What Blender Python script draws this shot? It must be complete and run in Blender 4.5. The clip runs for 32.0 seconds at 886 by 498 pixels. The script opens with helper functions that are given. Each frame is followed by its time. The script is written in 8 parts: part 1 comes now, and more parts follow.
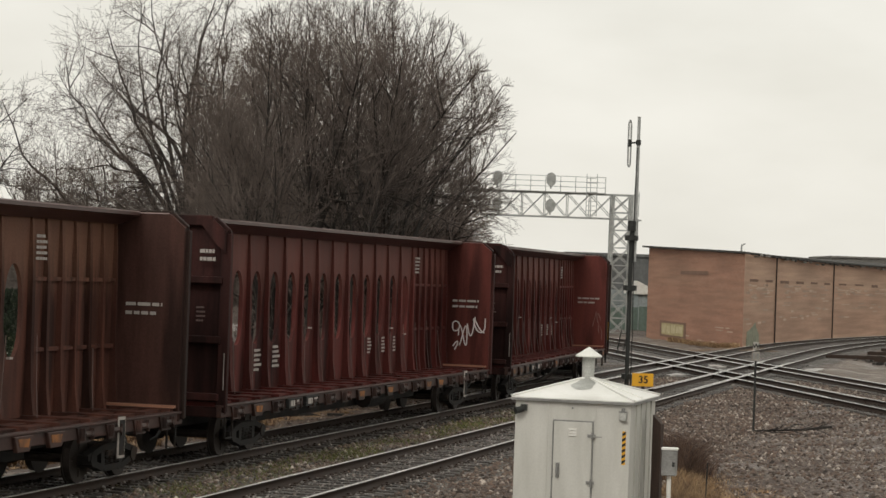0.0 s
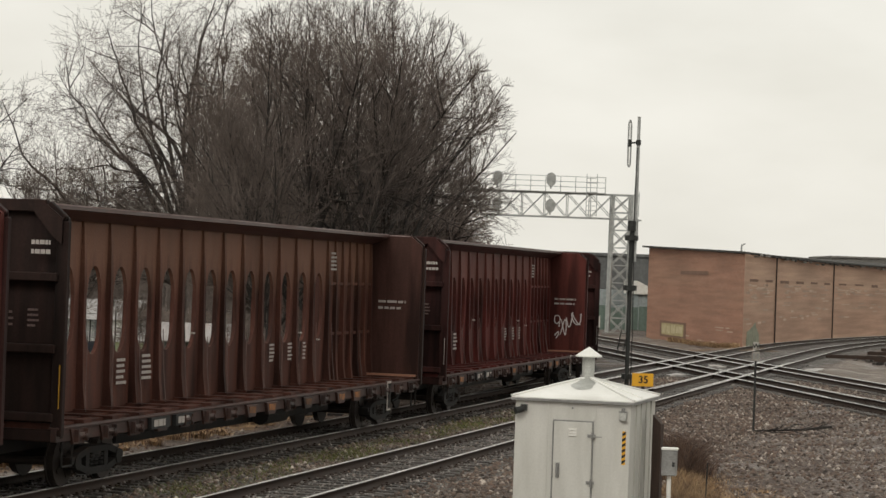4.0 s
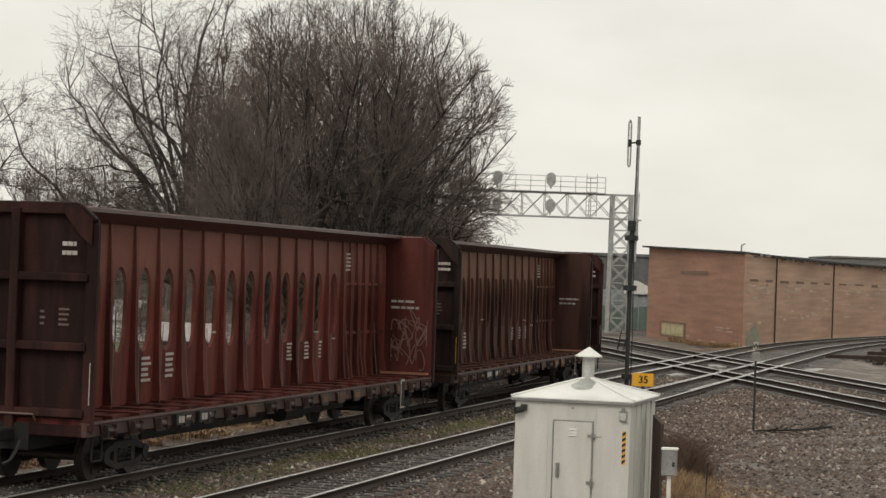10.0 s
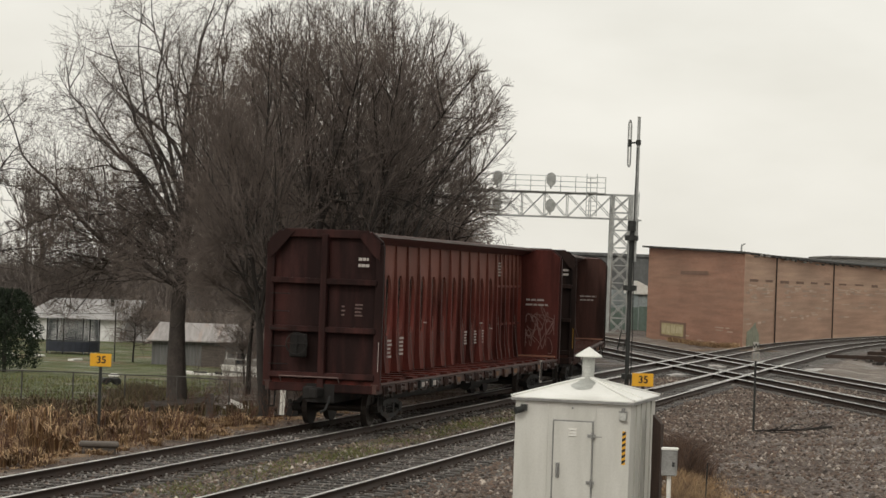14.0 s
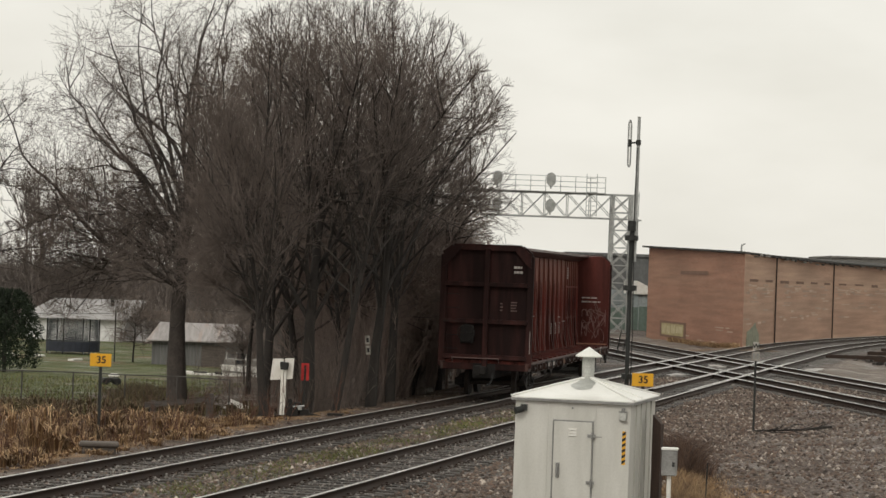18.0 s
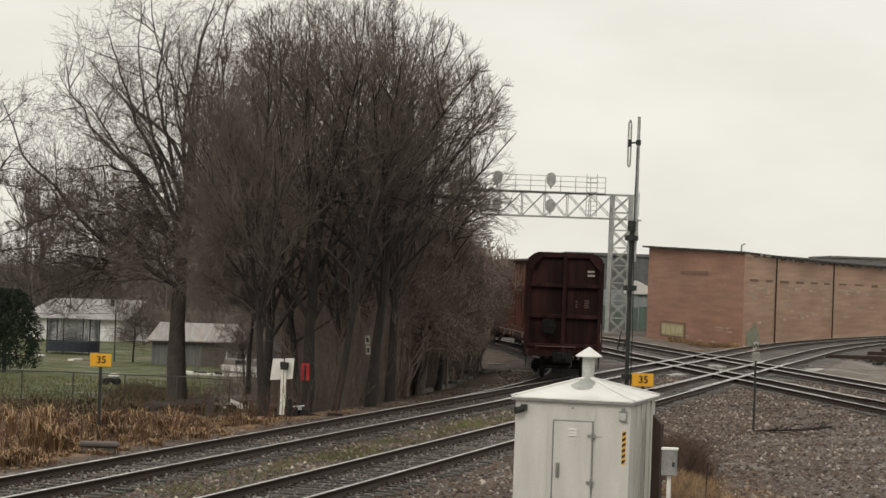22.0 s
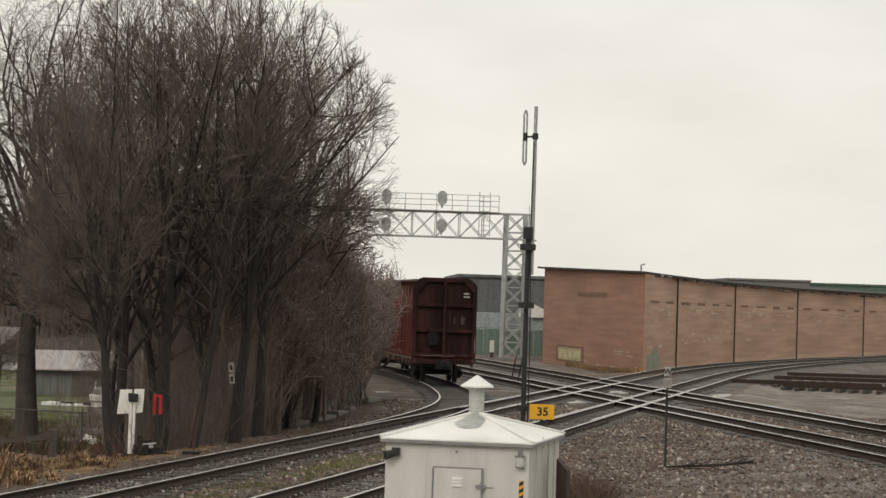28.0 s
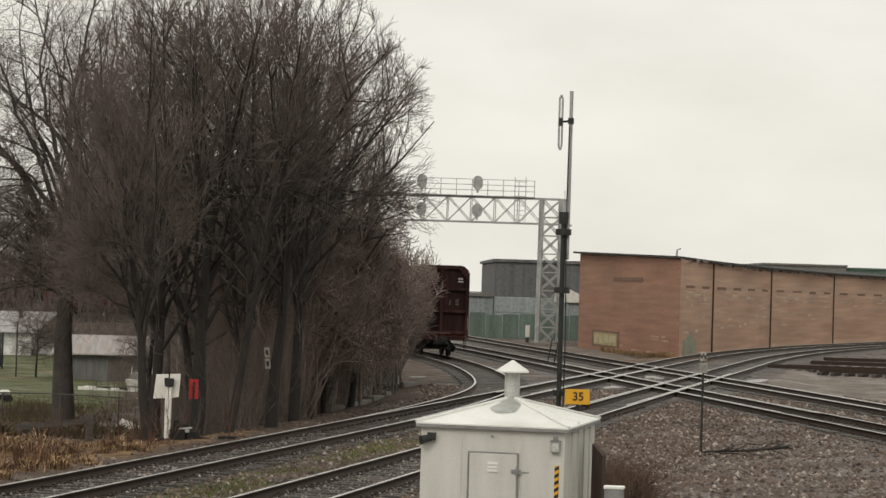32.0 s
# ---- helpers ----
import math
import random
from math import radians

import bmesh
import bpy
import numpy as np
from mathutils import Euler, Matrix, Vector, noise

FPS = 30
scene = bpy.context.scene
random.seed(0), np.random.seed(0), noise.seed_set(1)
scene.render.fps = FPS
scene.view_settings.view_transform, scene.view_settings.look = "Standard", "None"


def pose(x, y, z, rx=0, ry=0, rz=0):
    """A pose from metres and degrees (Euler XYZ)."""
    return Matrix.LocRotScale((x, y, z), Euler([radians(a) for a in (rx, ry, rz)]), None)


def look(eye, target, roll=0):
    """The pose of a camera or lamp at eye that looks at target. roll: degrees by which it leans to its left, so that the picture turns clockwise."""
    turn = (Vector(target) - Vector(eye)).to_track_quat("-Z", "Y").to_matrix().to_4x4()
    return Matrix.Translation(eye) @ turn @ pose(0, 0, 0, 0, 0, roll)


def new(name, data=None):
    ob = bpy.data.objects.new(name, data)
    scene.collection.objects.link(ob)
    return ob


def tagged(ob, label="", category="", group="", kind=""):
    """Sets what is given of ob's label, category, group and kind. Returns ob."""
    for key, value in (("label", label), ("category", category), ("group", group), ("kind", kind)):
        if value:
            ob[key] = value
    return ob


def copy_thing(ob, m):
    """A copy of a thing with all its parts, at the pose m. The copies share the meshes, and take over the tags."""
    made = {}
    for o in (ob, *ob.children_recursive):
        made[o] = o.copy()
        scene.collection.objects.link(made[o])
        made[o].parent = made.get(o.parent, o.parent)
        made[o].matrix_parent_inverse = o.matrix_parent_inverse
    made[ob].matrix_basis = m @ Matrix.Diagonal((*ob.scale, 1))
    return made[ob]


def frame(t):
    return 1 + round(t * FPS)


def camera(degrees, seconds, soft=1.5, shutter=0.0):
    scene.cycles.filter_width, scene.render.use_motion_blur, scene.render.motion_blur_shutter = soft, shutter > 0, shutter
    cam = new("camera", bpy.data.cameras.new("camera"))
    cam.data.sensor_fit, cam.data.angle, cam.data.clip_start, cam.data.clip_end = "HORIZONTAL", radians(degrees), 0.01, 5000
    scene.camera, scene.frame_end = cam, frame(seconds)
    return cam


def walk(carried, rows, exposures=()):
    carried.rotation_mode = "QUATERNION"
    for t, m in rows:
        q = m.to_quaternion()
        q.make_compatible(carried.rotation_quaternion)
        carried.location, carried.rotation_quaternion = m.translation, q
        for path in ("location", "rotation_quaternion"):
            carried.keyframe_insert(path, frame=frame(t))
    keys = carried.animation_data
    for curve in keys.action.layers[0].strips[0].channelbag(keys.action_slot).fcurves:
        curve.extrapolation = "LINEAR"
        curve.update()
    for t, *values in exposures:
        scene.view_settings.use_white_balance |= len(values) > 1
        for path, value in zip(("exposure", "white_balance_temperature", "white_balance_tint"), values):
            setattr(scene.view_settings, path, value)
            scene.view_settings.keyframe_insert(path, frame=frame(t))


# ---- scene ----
# World: metres, z = 0 at the rail tops, y along the first line of sight, x to its right.

# ---- camera ----
cam = camera(21.54, 32.0, soft=1.5)


def aim(x, y, z, yaw, pitch, roll):
    """A camera pose: yaw to the right, pitch up, roll clockwise in the picture."""
    a, p = radians(yaw), radians(pitch)
    way = Vector((math.sin(a) * math.cos(p), math.cos(a) * math.cos(p), math.sin(p)))
    eye = Vector((x, y, z))
    return look(eye, eye + way, roll)


FIRST = (0.0, 0.0, 3.77)
LAST = (0.58, 7.62, 3.59)
LOOKS = [(26.5, 166, -2), (27.0, 95, 16), (27.5, 20, 23.5), (28.0, -62, 28.5), (28.5, -28, 17.5), (29.0, -2, 1), (29.5, 0, 0), (32.0, 0, 0)]
walk(cam, [(0.0, aim(*FIRST, 0.0, 0.619, 2.038)), (12.0, aim(*FIRST, 0.0, 0.619, 2.038)), (24.5, aim(*FIRST, 0.0, 0.619, 2.038))]
     + [(t, aim(*LAST, 1.71 - 0.0139 * a, 0.942 + 0.0139 * b, 1.721)) for t, a, b in LOOKS],
     exposures=[(0.0, 0.0, 6500, 10)])

# ---- sky and light: a wet overcast day ----
world = bpy.data.worlds.new("overcast_sky")
scene.world = world
world.use_nodes = True
wn, wl = world.node_tree.nodes, world.node_tree.links
wn.clear()
w_out = wn.new("ShaderNodeOutputWorld")
w_bg = wn.new("ShaderNodeBackground")
w_sky = wn.new("ShaderNodeTexSky")
w_sky.sky_type = "NISHITA"
w_sky.sun_disc = False
w_sky.sun_elevation = radians(35)
w_sky.sun_rotation = radians(200)
w_sky.air_density, w_sky.dust_density = 1.0, 6.0
w_co = wn.new("ShaderNodeTexCoord")
w_map = wn.new("ShaderNodeMapping")
w_map.inputs["Scale"].default_value = (1.0, 1.0, 2.6)
w_noise = wn.new("ShaderNodeTexNoise")
w_noise.inputs["Scale"].default_value = 9.0
w_noise.inputs["Detail"].default_value = 5.0
w_ramp = wn.new("ShaderNodeValToRGB")
w_ramp.color_ramp.elements[0].position, w_ramp.color_ramp.elements[1].position = 0.3, 0.72
w_ramp.color_ramp.elements[0].color = (0.78, 0.755, 0.675, 1)
w_ramp.color_ramp.elements[1].color = (0.88, 0.855, 0.775, 1)
w_dim = wn.new("ShaderNodeMix")
w_dim.data_type = "RGBA"
w_dim.blend_type = "ADD"
w_dim.inputs[0].default_value = 0.012
wl.new(w_co.outputs["Generated"], w_map.inputs["Vector"])
wl.new(w_map.outputs["Vector"], w_noise.inputs["Vector"])
wl.new(w_noise.outputs["Fac"], w_ramp.inputs["Fac"])
wl.new(w_ramp.outputs["Color"], w_dim.inputs[6])
wl.new(w_sky.outputs["Color"], w_dim.inputs[7])
wl.new(w_dim.outputs[2], w_bg.inputs["Color"])
w_bg.inputs["Strength"].default_value = 1.0
wl.new(w_bg.outputs["Background"], w_out.inputs["Surface"])

sun_data = bpy.data.lights.new("sun", "SUN")
sun_data.energy, sun_data.angle, sun_data.color = 0.9, radians(25), (1.0, 0.97, 0.92)
sun = new("sun", sun_data)
sun.rotation_euler = (radians(50), 0, radians(-25))

# ---- materials ----
def material(name, colour, rough=0.8, metal=0.0, other=None, scale=6.0, fine=60.0, bump=0.2, spread=0.18, streak=(1, 1, 1), stain=None, stain_at=0.6, random=0.0, depth=0.01, spec=0.4):
    """A weathered surface: a base colour broken up at two scales, a second colour in patches, a third in streaks, and fine relief."""
    m = bpy.data.materials.new(name)
    m.use_nodes = True
    n, l = m.node_tree.nodes, m.node_tree.links
    b = n["Principled BSDF"]
    b.inputs["Metallic"].default_value = metal
    b.inputs["Specular IOR Level"].default_value = spec
    co = n.new("ShaderNodeTexCoord")
    mp = n.new("ShaderNodeMapping")
    mp.inputs["Scale"].default_value = streak
    l.new(co.outputs["Object"], mp.inputs["Vector"])
    info = n.new("ShaderNodeObjectInfo")
    shift = n.new("ShaderNodeVectorMath")
    shift.operation = "MULTIPLY_ADD"
    shift.inputs[1].default_value = (37.0, 11.0, 5.0)
    l.new(info.outputs["Random"], shift.inputs[0])
    l.new(mp.outputs["Vector"], shift.inputs[2])
    big = n.new("ShaderNodeTexNoise")
    big.inputs["Scale"].default_value, big.inputs["Detail"].default_value = scale, 6.0
    l.new(shift.outputs["Vector"], big.inputs["Vector"])
    small = n.new("ShaderNodeTexNoise")
    small.inputs["Scale"].default_value, small.inputs["Detail"].default_value = fine, 4.0
    l.new(co.outputs["Object"], small.inputs["Vector"])
    other = other or tuple(c * 0.65 for c in colour)
    ramp = n.new("ShaderNodeValToRGB")
    ramp.color_ramp.elements[0].position, ramp.color_ramp.elements[1].position = 0.35, 0.68
    ramp.color_ramp.elements[0].color, ramp.color_ramp.elements[1].color = (*other, 1), (*colour, 1)
    l.new(big.outputs["Fac"], ramp.inputs["Fac"])
    last = ramp.outputs["Color"]
    if stain:
        st = n.new("ShaderNodeTexNoise")
        st.inputs["Scale"].default_value, st.inputs["Detail"].default_value = scale * 0.45, 8.0
        l.new(shift.outputs["Vector"], st.inputs["Vector"])
        sr = n.new("ShaderNodeMapRange")
        sr.inputs["From Min"].default_value, sr.inputs["From Max"].default_value = stain_at - 0.06, stain_at + 0.1
        l.new(st.outputs["Fac"], sr.inputs["Value"])
        mx = n.new("ShaderNodeMix")
        mx.data_type = "RGBA"
        l.new(sr.outputs["Result"], mx.inputs[0])
        l.new(last, mx.inputs[6])
        mx.inputs[7].default_value = (*stain, 1)
        last = mx.outputs[2]
    hsv = n.new("ShaderNodeHueSaturation")
    val = n.new("ShaderNodeMapRange")
    val.inputs["From Min"].default_value, val.inputs["From Max"].default_value = 0.3, 0.7
    val.inputs["To Min"].default_value, val.inputs["To Max"].default_value = 1 - spread, 1 + spread
    l.new(small.outputs["Fac"], val.inputs["Value"])
    rnd = n.new("ShaderNodeMath")
    rnd.operation = "MULTIPLY_ADD"
    rnd.inputs[1].default_value = random
    rnd.inputs[2].default_value = 1 - random * 0.5
    l.new(info.outputs["Random"], rnd.inputs[0])
    mul = n.new("ShaderNodeMath")
    mul.operation = "MULTIPLY"
    l.new(rnd.outputs[0], mul.inputs[0])
    l.new(val.outputs["Result"], mul.inputs[1])
    l.new(mul.outputs[0], hsv.inputs["Value"])
    l.new(last, hsv.inputs["Color"])
    l.new(hsv.outputs["Color"], b.inputs["Base Color"])
    rr = n.new("ShaderNodeMapRange")
    rr.inputs["To Min"].default_value, rr.inputs["To Max"].default_value = max(0.05, rough - 0.12), min(1, rough + 0.12)
    l.new(big.outputs["Fac"], rr.inputs["Value"])
    l.new(rr.outputs["Result"], b.inputs["Roughness"])
    if bump:
        bp = n.new("ShaderNodeBump")
        bp.inputs["Strength"].default_value, bp.inputs["Distance"].default_value = bump, depth
        l.new(small.outputs["Fac"], bp.inputs["Height"])
        l.new(bp.outputs["Normal"], b.inputs["Normal"])
    return m


def plain(name, colour, rough=0.6, metal=0.0):
    return material(name, colour, rough, metal, other=tuple(c * 0.85 for c in colour), scale=3.0, fine=40.0, bump=0.05, spread=0.06)


MAT = {
    "rail_side": material("rail_side_rust", (0.045, 0.028, 0.02), 0.75, 0.3, scale=3, fine=30),
    "rail_top": material("rail_top_worn_steel", (0.86, 0.85, 0.82), 0.42, 1.0, other=(0.62, 0.61, 0.59), scale=2, fine=20, bump=0.03),
    "tie": material("tie_wet_timber", (0.075, 0.066, 0.058), 0.55, other=(0.035, 0.03, 0.027), scale=4, fine=45, streak=(0.3, 4, 4), bump=0.5, random=0.7),
    "stone": None,
    "iron": material("grimy_iron", (0.014, 0.012, 0.011), 0.8, 0.1, scale=4, fine=40, stain=(0.034, 0.02, 0.013)),
    "wheel": material("wheel_steel", (0.05, 0.04, 0.035), 0.6, 0.6, scale=5, fine=40),
    "mark": plain("stencil_white", (0.44, 0.4, 0.37), 0.7),
    "paint_line": plain("spray_paint_pale", (0.23, 0.14, 0.125), 0.7),
    "bright_line": plain("spray_paint_white", (0.7, 0.66, 0.64), 0.7),
    "yellow": material("reflector_yellow", (0.65, 0.36, 0.03), 0.5, scale=4),
    "ochre": material("winch_ochre", (0.26, 0.1, 0.025), 0.65, other=(0.1, 0.045, 0.02), scale=5, random=1.0),
    "strap": plain("worn_strap", (0.16, 0.11, 0.1), 0.8),
    "wood_pale": material("pale_lumber", (0.4, 0.2, 0.13), 0.7, scale=4, streak=(0.4, 6, 6)),
    "hut": material("hut_painted_metal", (0.58, 0.575, 0.535), 0.55, other=(0.5, 0.495, 0.455), scale=1.6, fine=30, bump=0.06, spread=0.04, streak=(3, 3, 0.5), stain=(0.4, 0.38, 0.33), stain_at=0.72),
    "hut_roof": material("hut_roof_white", (0.8, 0.8, 0.77), 0.45, other=(0.72, 0.72, 0.68), scale=2, fine=30, bump=0.05, spread=0.04, stain=(0.55, 0.54, 0.5), stain_at=0.7),
    "hut_vent": material("vent_galvanised", (0.55, 0.56, 0.53), 0.4, 0.4, scale=4, fine=40, bump=0.05),
    "grey_metal": material("grey_metal", (0.3, 0.3, 0.29), 0.5, 0.3, scale=4, fine=40),
    "galv": material("galvanised_steel", (0.4, 0.41, 0.4), 0.5, 0.5, other=(0.3, 0.31, 0.3), scale=3, fine=40),
    "dark_metal": material("dark_paint_metal", (0.03, 0.032, 0.03), 0.5, 0.2, scale=4, fine=40),
    "dark_brown": material("brown_timber_post", (0.055, 0.035, 0.027), 0.8, scale=4, fine=40, streak=(5, 5, 0.4)),
    "sign_yellow": material("sign_yellow", (0.72, 0.38, 0.02), 0.45, other=(0.66, 0.34, 0.02), scale=3, bump=0.03, spread=0.05),
    "black": plain("black_paint", (0.015, 0.015, 0.015), 0.6),
    "white": material("white_paint", (0.72, 0.71, 0.67), 0.55, scale=4, fine=30, bump=0.05, other=(0.62, 0.6, 0.55), spread=0.06),
    "red": material("signal_red", (0.42, 0.02, 0.018), 0.5, scale=4, fine=30, bump=0.05),
    "bark": material("tree_bark", (0.04, 0.034, 0.03), 0.95, other=(0.024, 0.021, 0.019), scale=2.5, fine=22, streak=(3, 3, 0.5), bump=0.8, depth=0.03),
    "bough": material("tree_boughs", (0.08, 0.067, 0.059), 0.95, other=(0.052, 0.044, 0.039), scale=1.5, fine=12, bump=0.2),
    "scrub": material("scrub_twigs", (0.255, 0.195, 0.167), 0.95, other=(0.178, 0.138, 0.12), scale=0.5, fine=5, bump=0.0),
    "twig": material("tree_twigs", (0.188, 0.153, 0.134), 0.95, other=(0.115, 0.093, 0.081), scale=0.5, fine=5, bump=0.0, random=0.25),
    "far_twig": material("far_twigs", (0.165, 0.138, 0.124), 0.95, other=(0.11, 0.094, 0.085), scale=0.3, fine=5, bump=0.0),
    "house_white": material("house_siding_white", (0.82, 0.82, 0.81), 0.6, scale=2, bump=0.1),
    "shingle": material("roof_shingles_grey", (0.37, 0.36, 0.355), 0.85, other=(0.29, 0.283, 0.278), scale=1.2, fine=18, bump=0.4),
    "shed_wall": material("shed_grey_siding", (0.17, 0.17, 0.165), 0.8, scale=2, streak=(3, 3, 0.4)),
    "shed_roof": material("shed_metal_roof", (0.38, 0.355, 0.345), 0.6, 0.1, scale=1.2, streak=(4, 0.6, 1), stain=(0.33, 0.27, 0.24), stain_at=0.6),
    "net": material("trampoline_net", (0.06, 0.066, 0.07), 0.9, scale=3),
    "mat_blue": material("trampoline_skirt", (0.03, 0.035, 0.05), 0.7, scale=3),
    "fence": material("fence_weathered", (0.1, 0.095, 0.085), 0.7, 0.3, scale=3),
    "timber": material("weathered_timber", (0.13, 0.11, 0.095), 0.85, other=(0.07, 0.06, 0.052), scale=3, fine=30, streak=(0.4, 5, 5)),
    "concrete": material("old_concrete", (0.26, 0.25, 0.23), 0.9, other=(0.18, 0.17, 0.155), scale=2, fine=30, bump=0.4),
    "brick_left": None, "brick_right": None,
    "brick_dark": material("brick_infill_dark", (0.225, 0.135, 0.098), 0.9, scale=3, fine=20),
    "roof_dark": material("roof_felt_dark", (0.05, 0.047, 0.042), 0.85, scale=1.5, fine=10, bump=0.3),
    "clad_dark": material("cladding_dark_grey", (0.13, 0.135, 0.135), 0.7, scale=0.3, fine=4, streak=(6, 6, 0.3), bump=0.1),
    "clad_light": material("cladding_blue_grey", (0.3, 0.335, 0.335), 0.7, scale=0.3, fine=4, streak=(6, 6, 0.3), bump=0.1),
    "green_sheet": material("fence_green_sheet", (0.14, 0.19, 0.16), 0.75, scale=0.4, fine=4, streak=(5, 5, 0.4)),
    "roof_far": material("far_roof_grey", (0.2, 0.195, 0.18), 0.8, scale=0.2, fine=3),
    "roof_green": material("far_roof_green", (0.10, 0.16, 0.125), 0.7, scale=0.3, fine=3),
    "glass_dark": material("dark_window_glass", (0.03, 0.035, 0.04), 0.12, scale=2, bump=0.0),
    "rubber": plain("black_rubber", (0.02, 0.02, 0.02), 0.8),
    "tan_paint": material("mural_tan", (0.42, 0.36, 0.19), 0.85, other=(0.3, 0.25, 0.14), scale=2, fine=12),
    "mural_green": material("faded_green_paint", (0.3, 0.31, 0.23), 0.9, scale=2, fine=12),
}


def islands(name, colours, rough=0.9, bump=0.0):
    """A material for loose pieces joined in one mesh: each takes its own shade."""
    m = bpy.data.materials.new(name)
    m.use_nodes = True
    n, l = m.node_tree.nodes, m.node_tree.links
    b = n["Principled BSDF"]
    b.inputs["Roughness"].default_value = rough
    geo = n.new("ShaderNodeNewGeometry")
    ramp = n.new("ShaderNodeValToRGB")
    while len(ramp.color_ramp.elements) < len(colours):
        ramp.color_ramp.elements.new(0.5)
    for i, c in enumerate(colours):
        ramp.color_ramp.elements[i].position = i / (len(colours) - 1)
        ramp.color_ramp.elements[i].color = (*c, 1)
    l.new(geo.outputs["Random Per Island"], ramp.inputs["Fac"])
    co = n.new("ShaderNodeTexCoord")
    noise_t = n.new("ShaderNodeTexNoise")
    noise_t.inputs["Scale"].default_value = 0.35
    noise_t.inputs["Detail"].default_value = 4
    l.new(co.outputs["Object"], noise_t.inputs["Vector"])
    mr = n.new("ShaderNodeMapRange")
    mr.inputs["From Min"].default_value, mr.inputs["From Max"].default_value = 0.3, 0.7
    mr.inputs["To Min"].default_value, mr.inputs["To Max"].default_value = 0.7, 1.25
    l.new(noise_t.outputs["Fac"], mr.inputs["Value"])
    hsv = n.new("ShaderNodeHueSaturation")
    l.new(mr.outputs["Result"], hsv.inputs["Value"])
    l.new(ramp.outputs["Color"], hsv.inputs["Color"])
    l.new(hsv.outputs["Color"], b.inputs["Base Color"])
    return m


MAT["stone"] = islands("ballast_stones", [(0.03, 0.021, 0.016), (0.064, 0.045, 0.035), (0.102, 0.073, 0.057), (0.15, 0.109, 0.085), (0.122, 0.076, 0.054), (0.19, 0.147, 0.119), (0.44, 0.39, 0.34)], 0.75)
MAT["pale_stone"] = islands("pale_chippings", [(0.06, 0.052, 0.047), (0.13, 0.115, 0.105), (0.2, 0.18, 0.165), (0.36, 0.34, 0.32)], 0.75)
MAT["dry_blades"] = islands("dry_grass_blades", [(0.06, 0.042, 0.032), (0.17, 0.102, 0.058), (0.34, 0.215, 0.11), (0.54, 0.4, 0.23)])
MAT["green_blades"] = islands("green_grass_blades", [(0.05, 0.05, 0.02), (0.1, 0.115, 0.03), (0.15, 0.17, 0.05), (0.2, 0.15, 0.07)])
MAT["weed_blades"] = islands("brown_weed_stems", [(0.035, 0.024, 0.02), (0.075, 0.045, 0.032), (0.13, 0.075, 0.045)])
MAT["needles"] = islands("needle_clumps", [(0.008, 0.014, 0.007), (0.016, 0.027, 0.012), (0.026, 0.04, 0.018)])


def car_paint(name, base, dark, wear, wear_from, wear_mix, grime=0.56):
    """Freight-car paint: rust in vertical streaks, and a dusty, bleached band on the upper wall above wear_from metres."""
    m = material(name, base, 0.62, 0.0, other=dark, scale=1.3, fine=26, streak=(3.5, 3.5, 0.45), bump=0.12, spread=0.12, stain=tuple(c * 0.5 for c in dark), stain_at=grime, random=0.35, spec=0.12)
    n, l = m.node_tree.nodes, m.node_tree.links
    hsv = [x for x in n if x.type == "HUE_SAT"][0]
    src = hsv.inputs["Color"].links[0].from_socket
    geo = n.new("ShaderNodeNewGeometry")
    sep = n.new("ShaderNodeSeparateXYZ")
    l.new(geo.outputs["Position"], sep.inputs[0])
    nz = n.new("ShaderNodeTexNoise")
    nz.inputs["Scale"].default_value = 1.6
    nz.inputs["Detail"].default_value = 7
    mp = [x for x in n if x.type == "MAPPING"][0]
    l.new(mp.outputs["Vector"], nz.inputs["Vector"])
    add = n.new("ShaderNodeMath")
    add.operation = "MULTIPLY_ADD"
    add.inputs[1].default_value = 1.9
    l.new(nz.outputs["Fac"], add.inputs[0])
    l.new(sep.outputs["Z"], add.inputs[2])
    mr = n.new("ShaderNodeMapRange")
    mr.inputs["From Min"].default_value, mr.inputs["From Max"].default_value = wear_from + 0.6, wear_from + 1.5
    mr.inputs["To Max"].default_value = wear_mix
    l.new(add.outputs[0], mr.inputs["Value"])
    mx = n.new("ShaderNodeMix")
    mx.data_type = "RGBA"
    l.new(mr.outputs["Result"], mx.inputs[0])
    l.new(src, mx.inputs[6])
    mx.inputs[7].default_value = (*wear, 1)
    l.new(mx.outputs[2], hsv.inputs["Color"])
    return m


RED = car_paint("freight_red", (0.127, 0.031, 0.027), (0.069, 0.022, 0.019), (0.155, 0.064, 0.053), 3.35, 0.75)
# Rear-facing ends: shade put into the red, with heavier grime stains.
RED_END_SHADED = car_paint("freight_red_end_shaded", (0.058, 0.021, 0.0185), (0.034, 0.015, 0.0135), (0.1, 0.035, 0.025), 9.0, 0.3, 0.5)
MAROON = car_paint("freight_maroon", (0.15, 0.037, 0.029), (0.08, 0.025, 0.02), (0.205, 0.088, 0.068), 3.35, 0.75)
RED_FACE = car_paint("freight_red_face", (0.122, 0.034, 0.027), (0.095, 0.028, 0.023), (0.14, 0.045, 0.034), 9.0, 0.3)
BROWN = car_paint("freight_brown", (0.108, 0.044, 0.032), (0.062, 0.029, 0.023), (0.19, 0.1, 0.068), 3.45, 0.75)
# Brown rear plates: the dark of the gap between cars is in the colour.
BROWN_REAR_SHADED = car_paint("freight_brown_rear_shaded", (0.034, 0.019, 0.016), (0.022, 0.014, 0.012), (0.05, 0.025, 0.02), 9.0, 0.3)
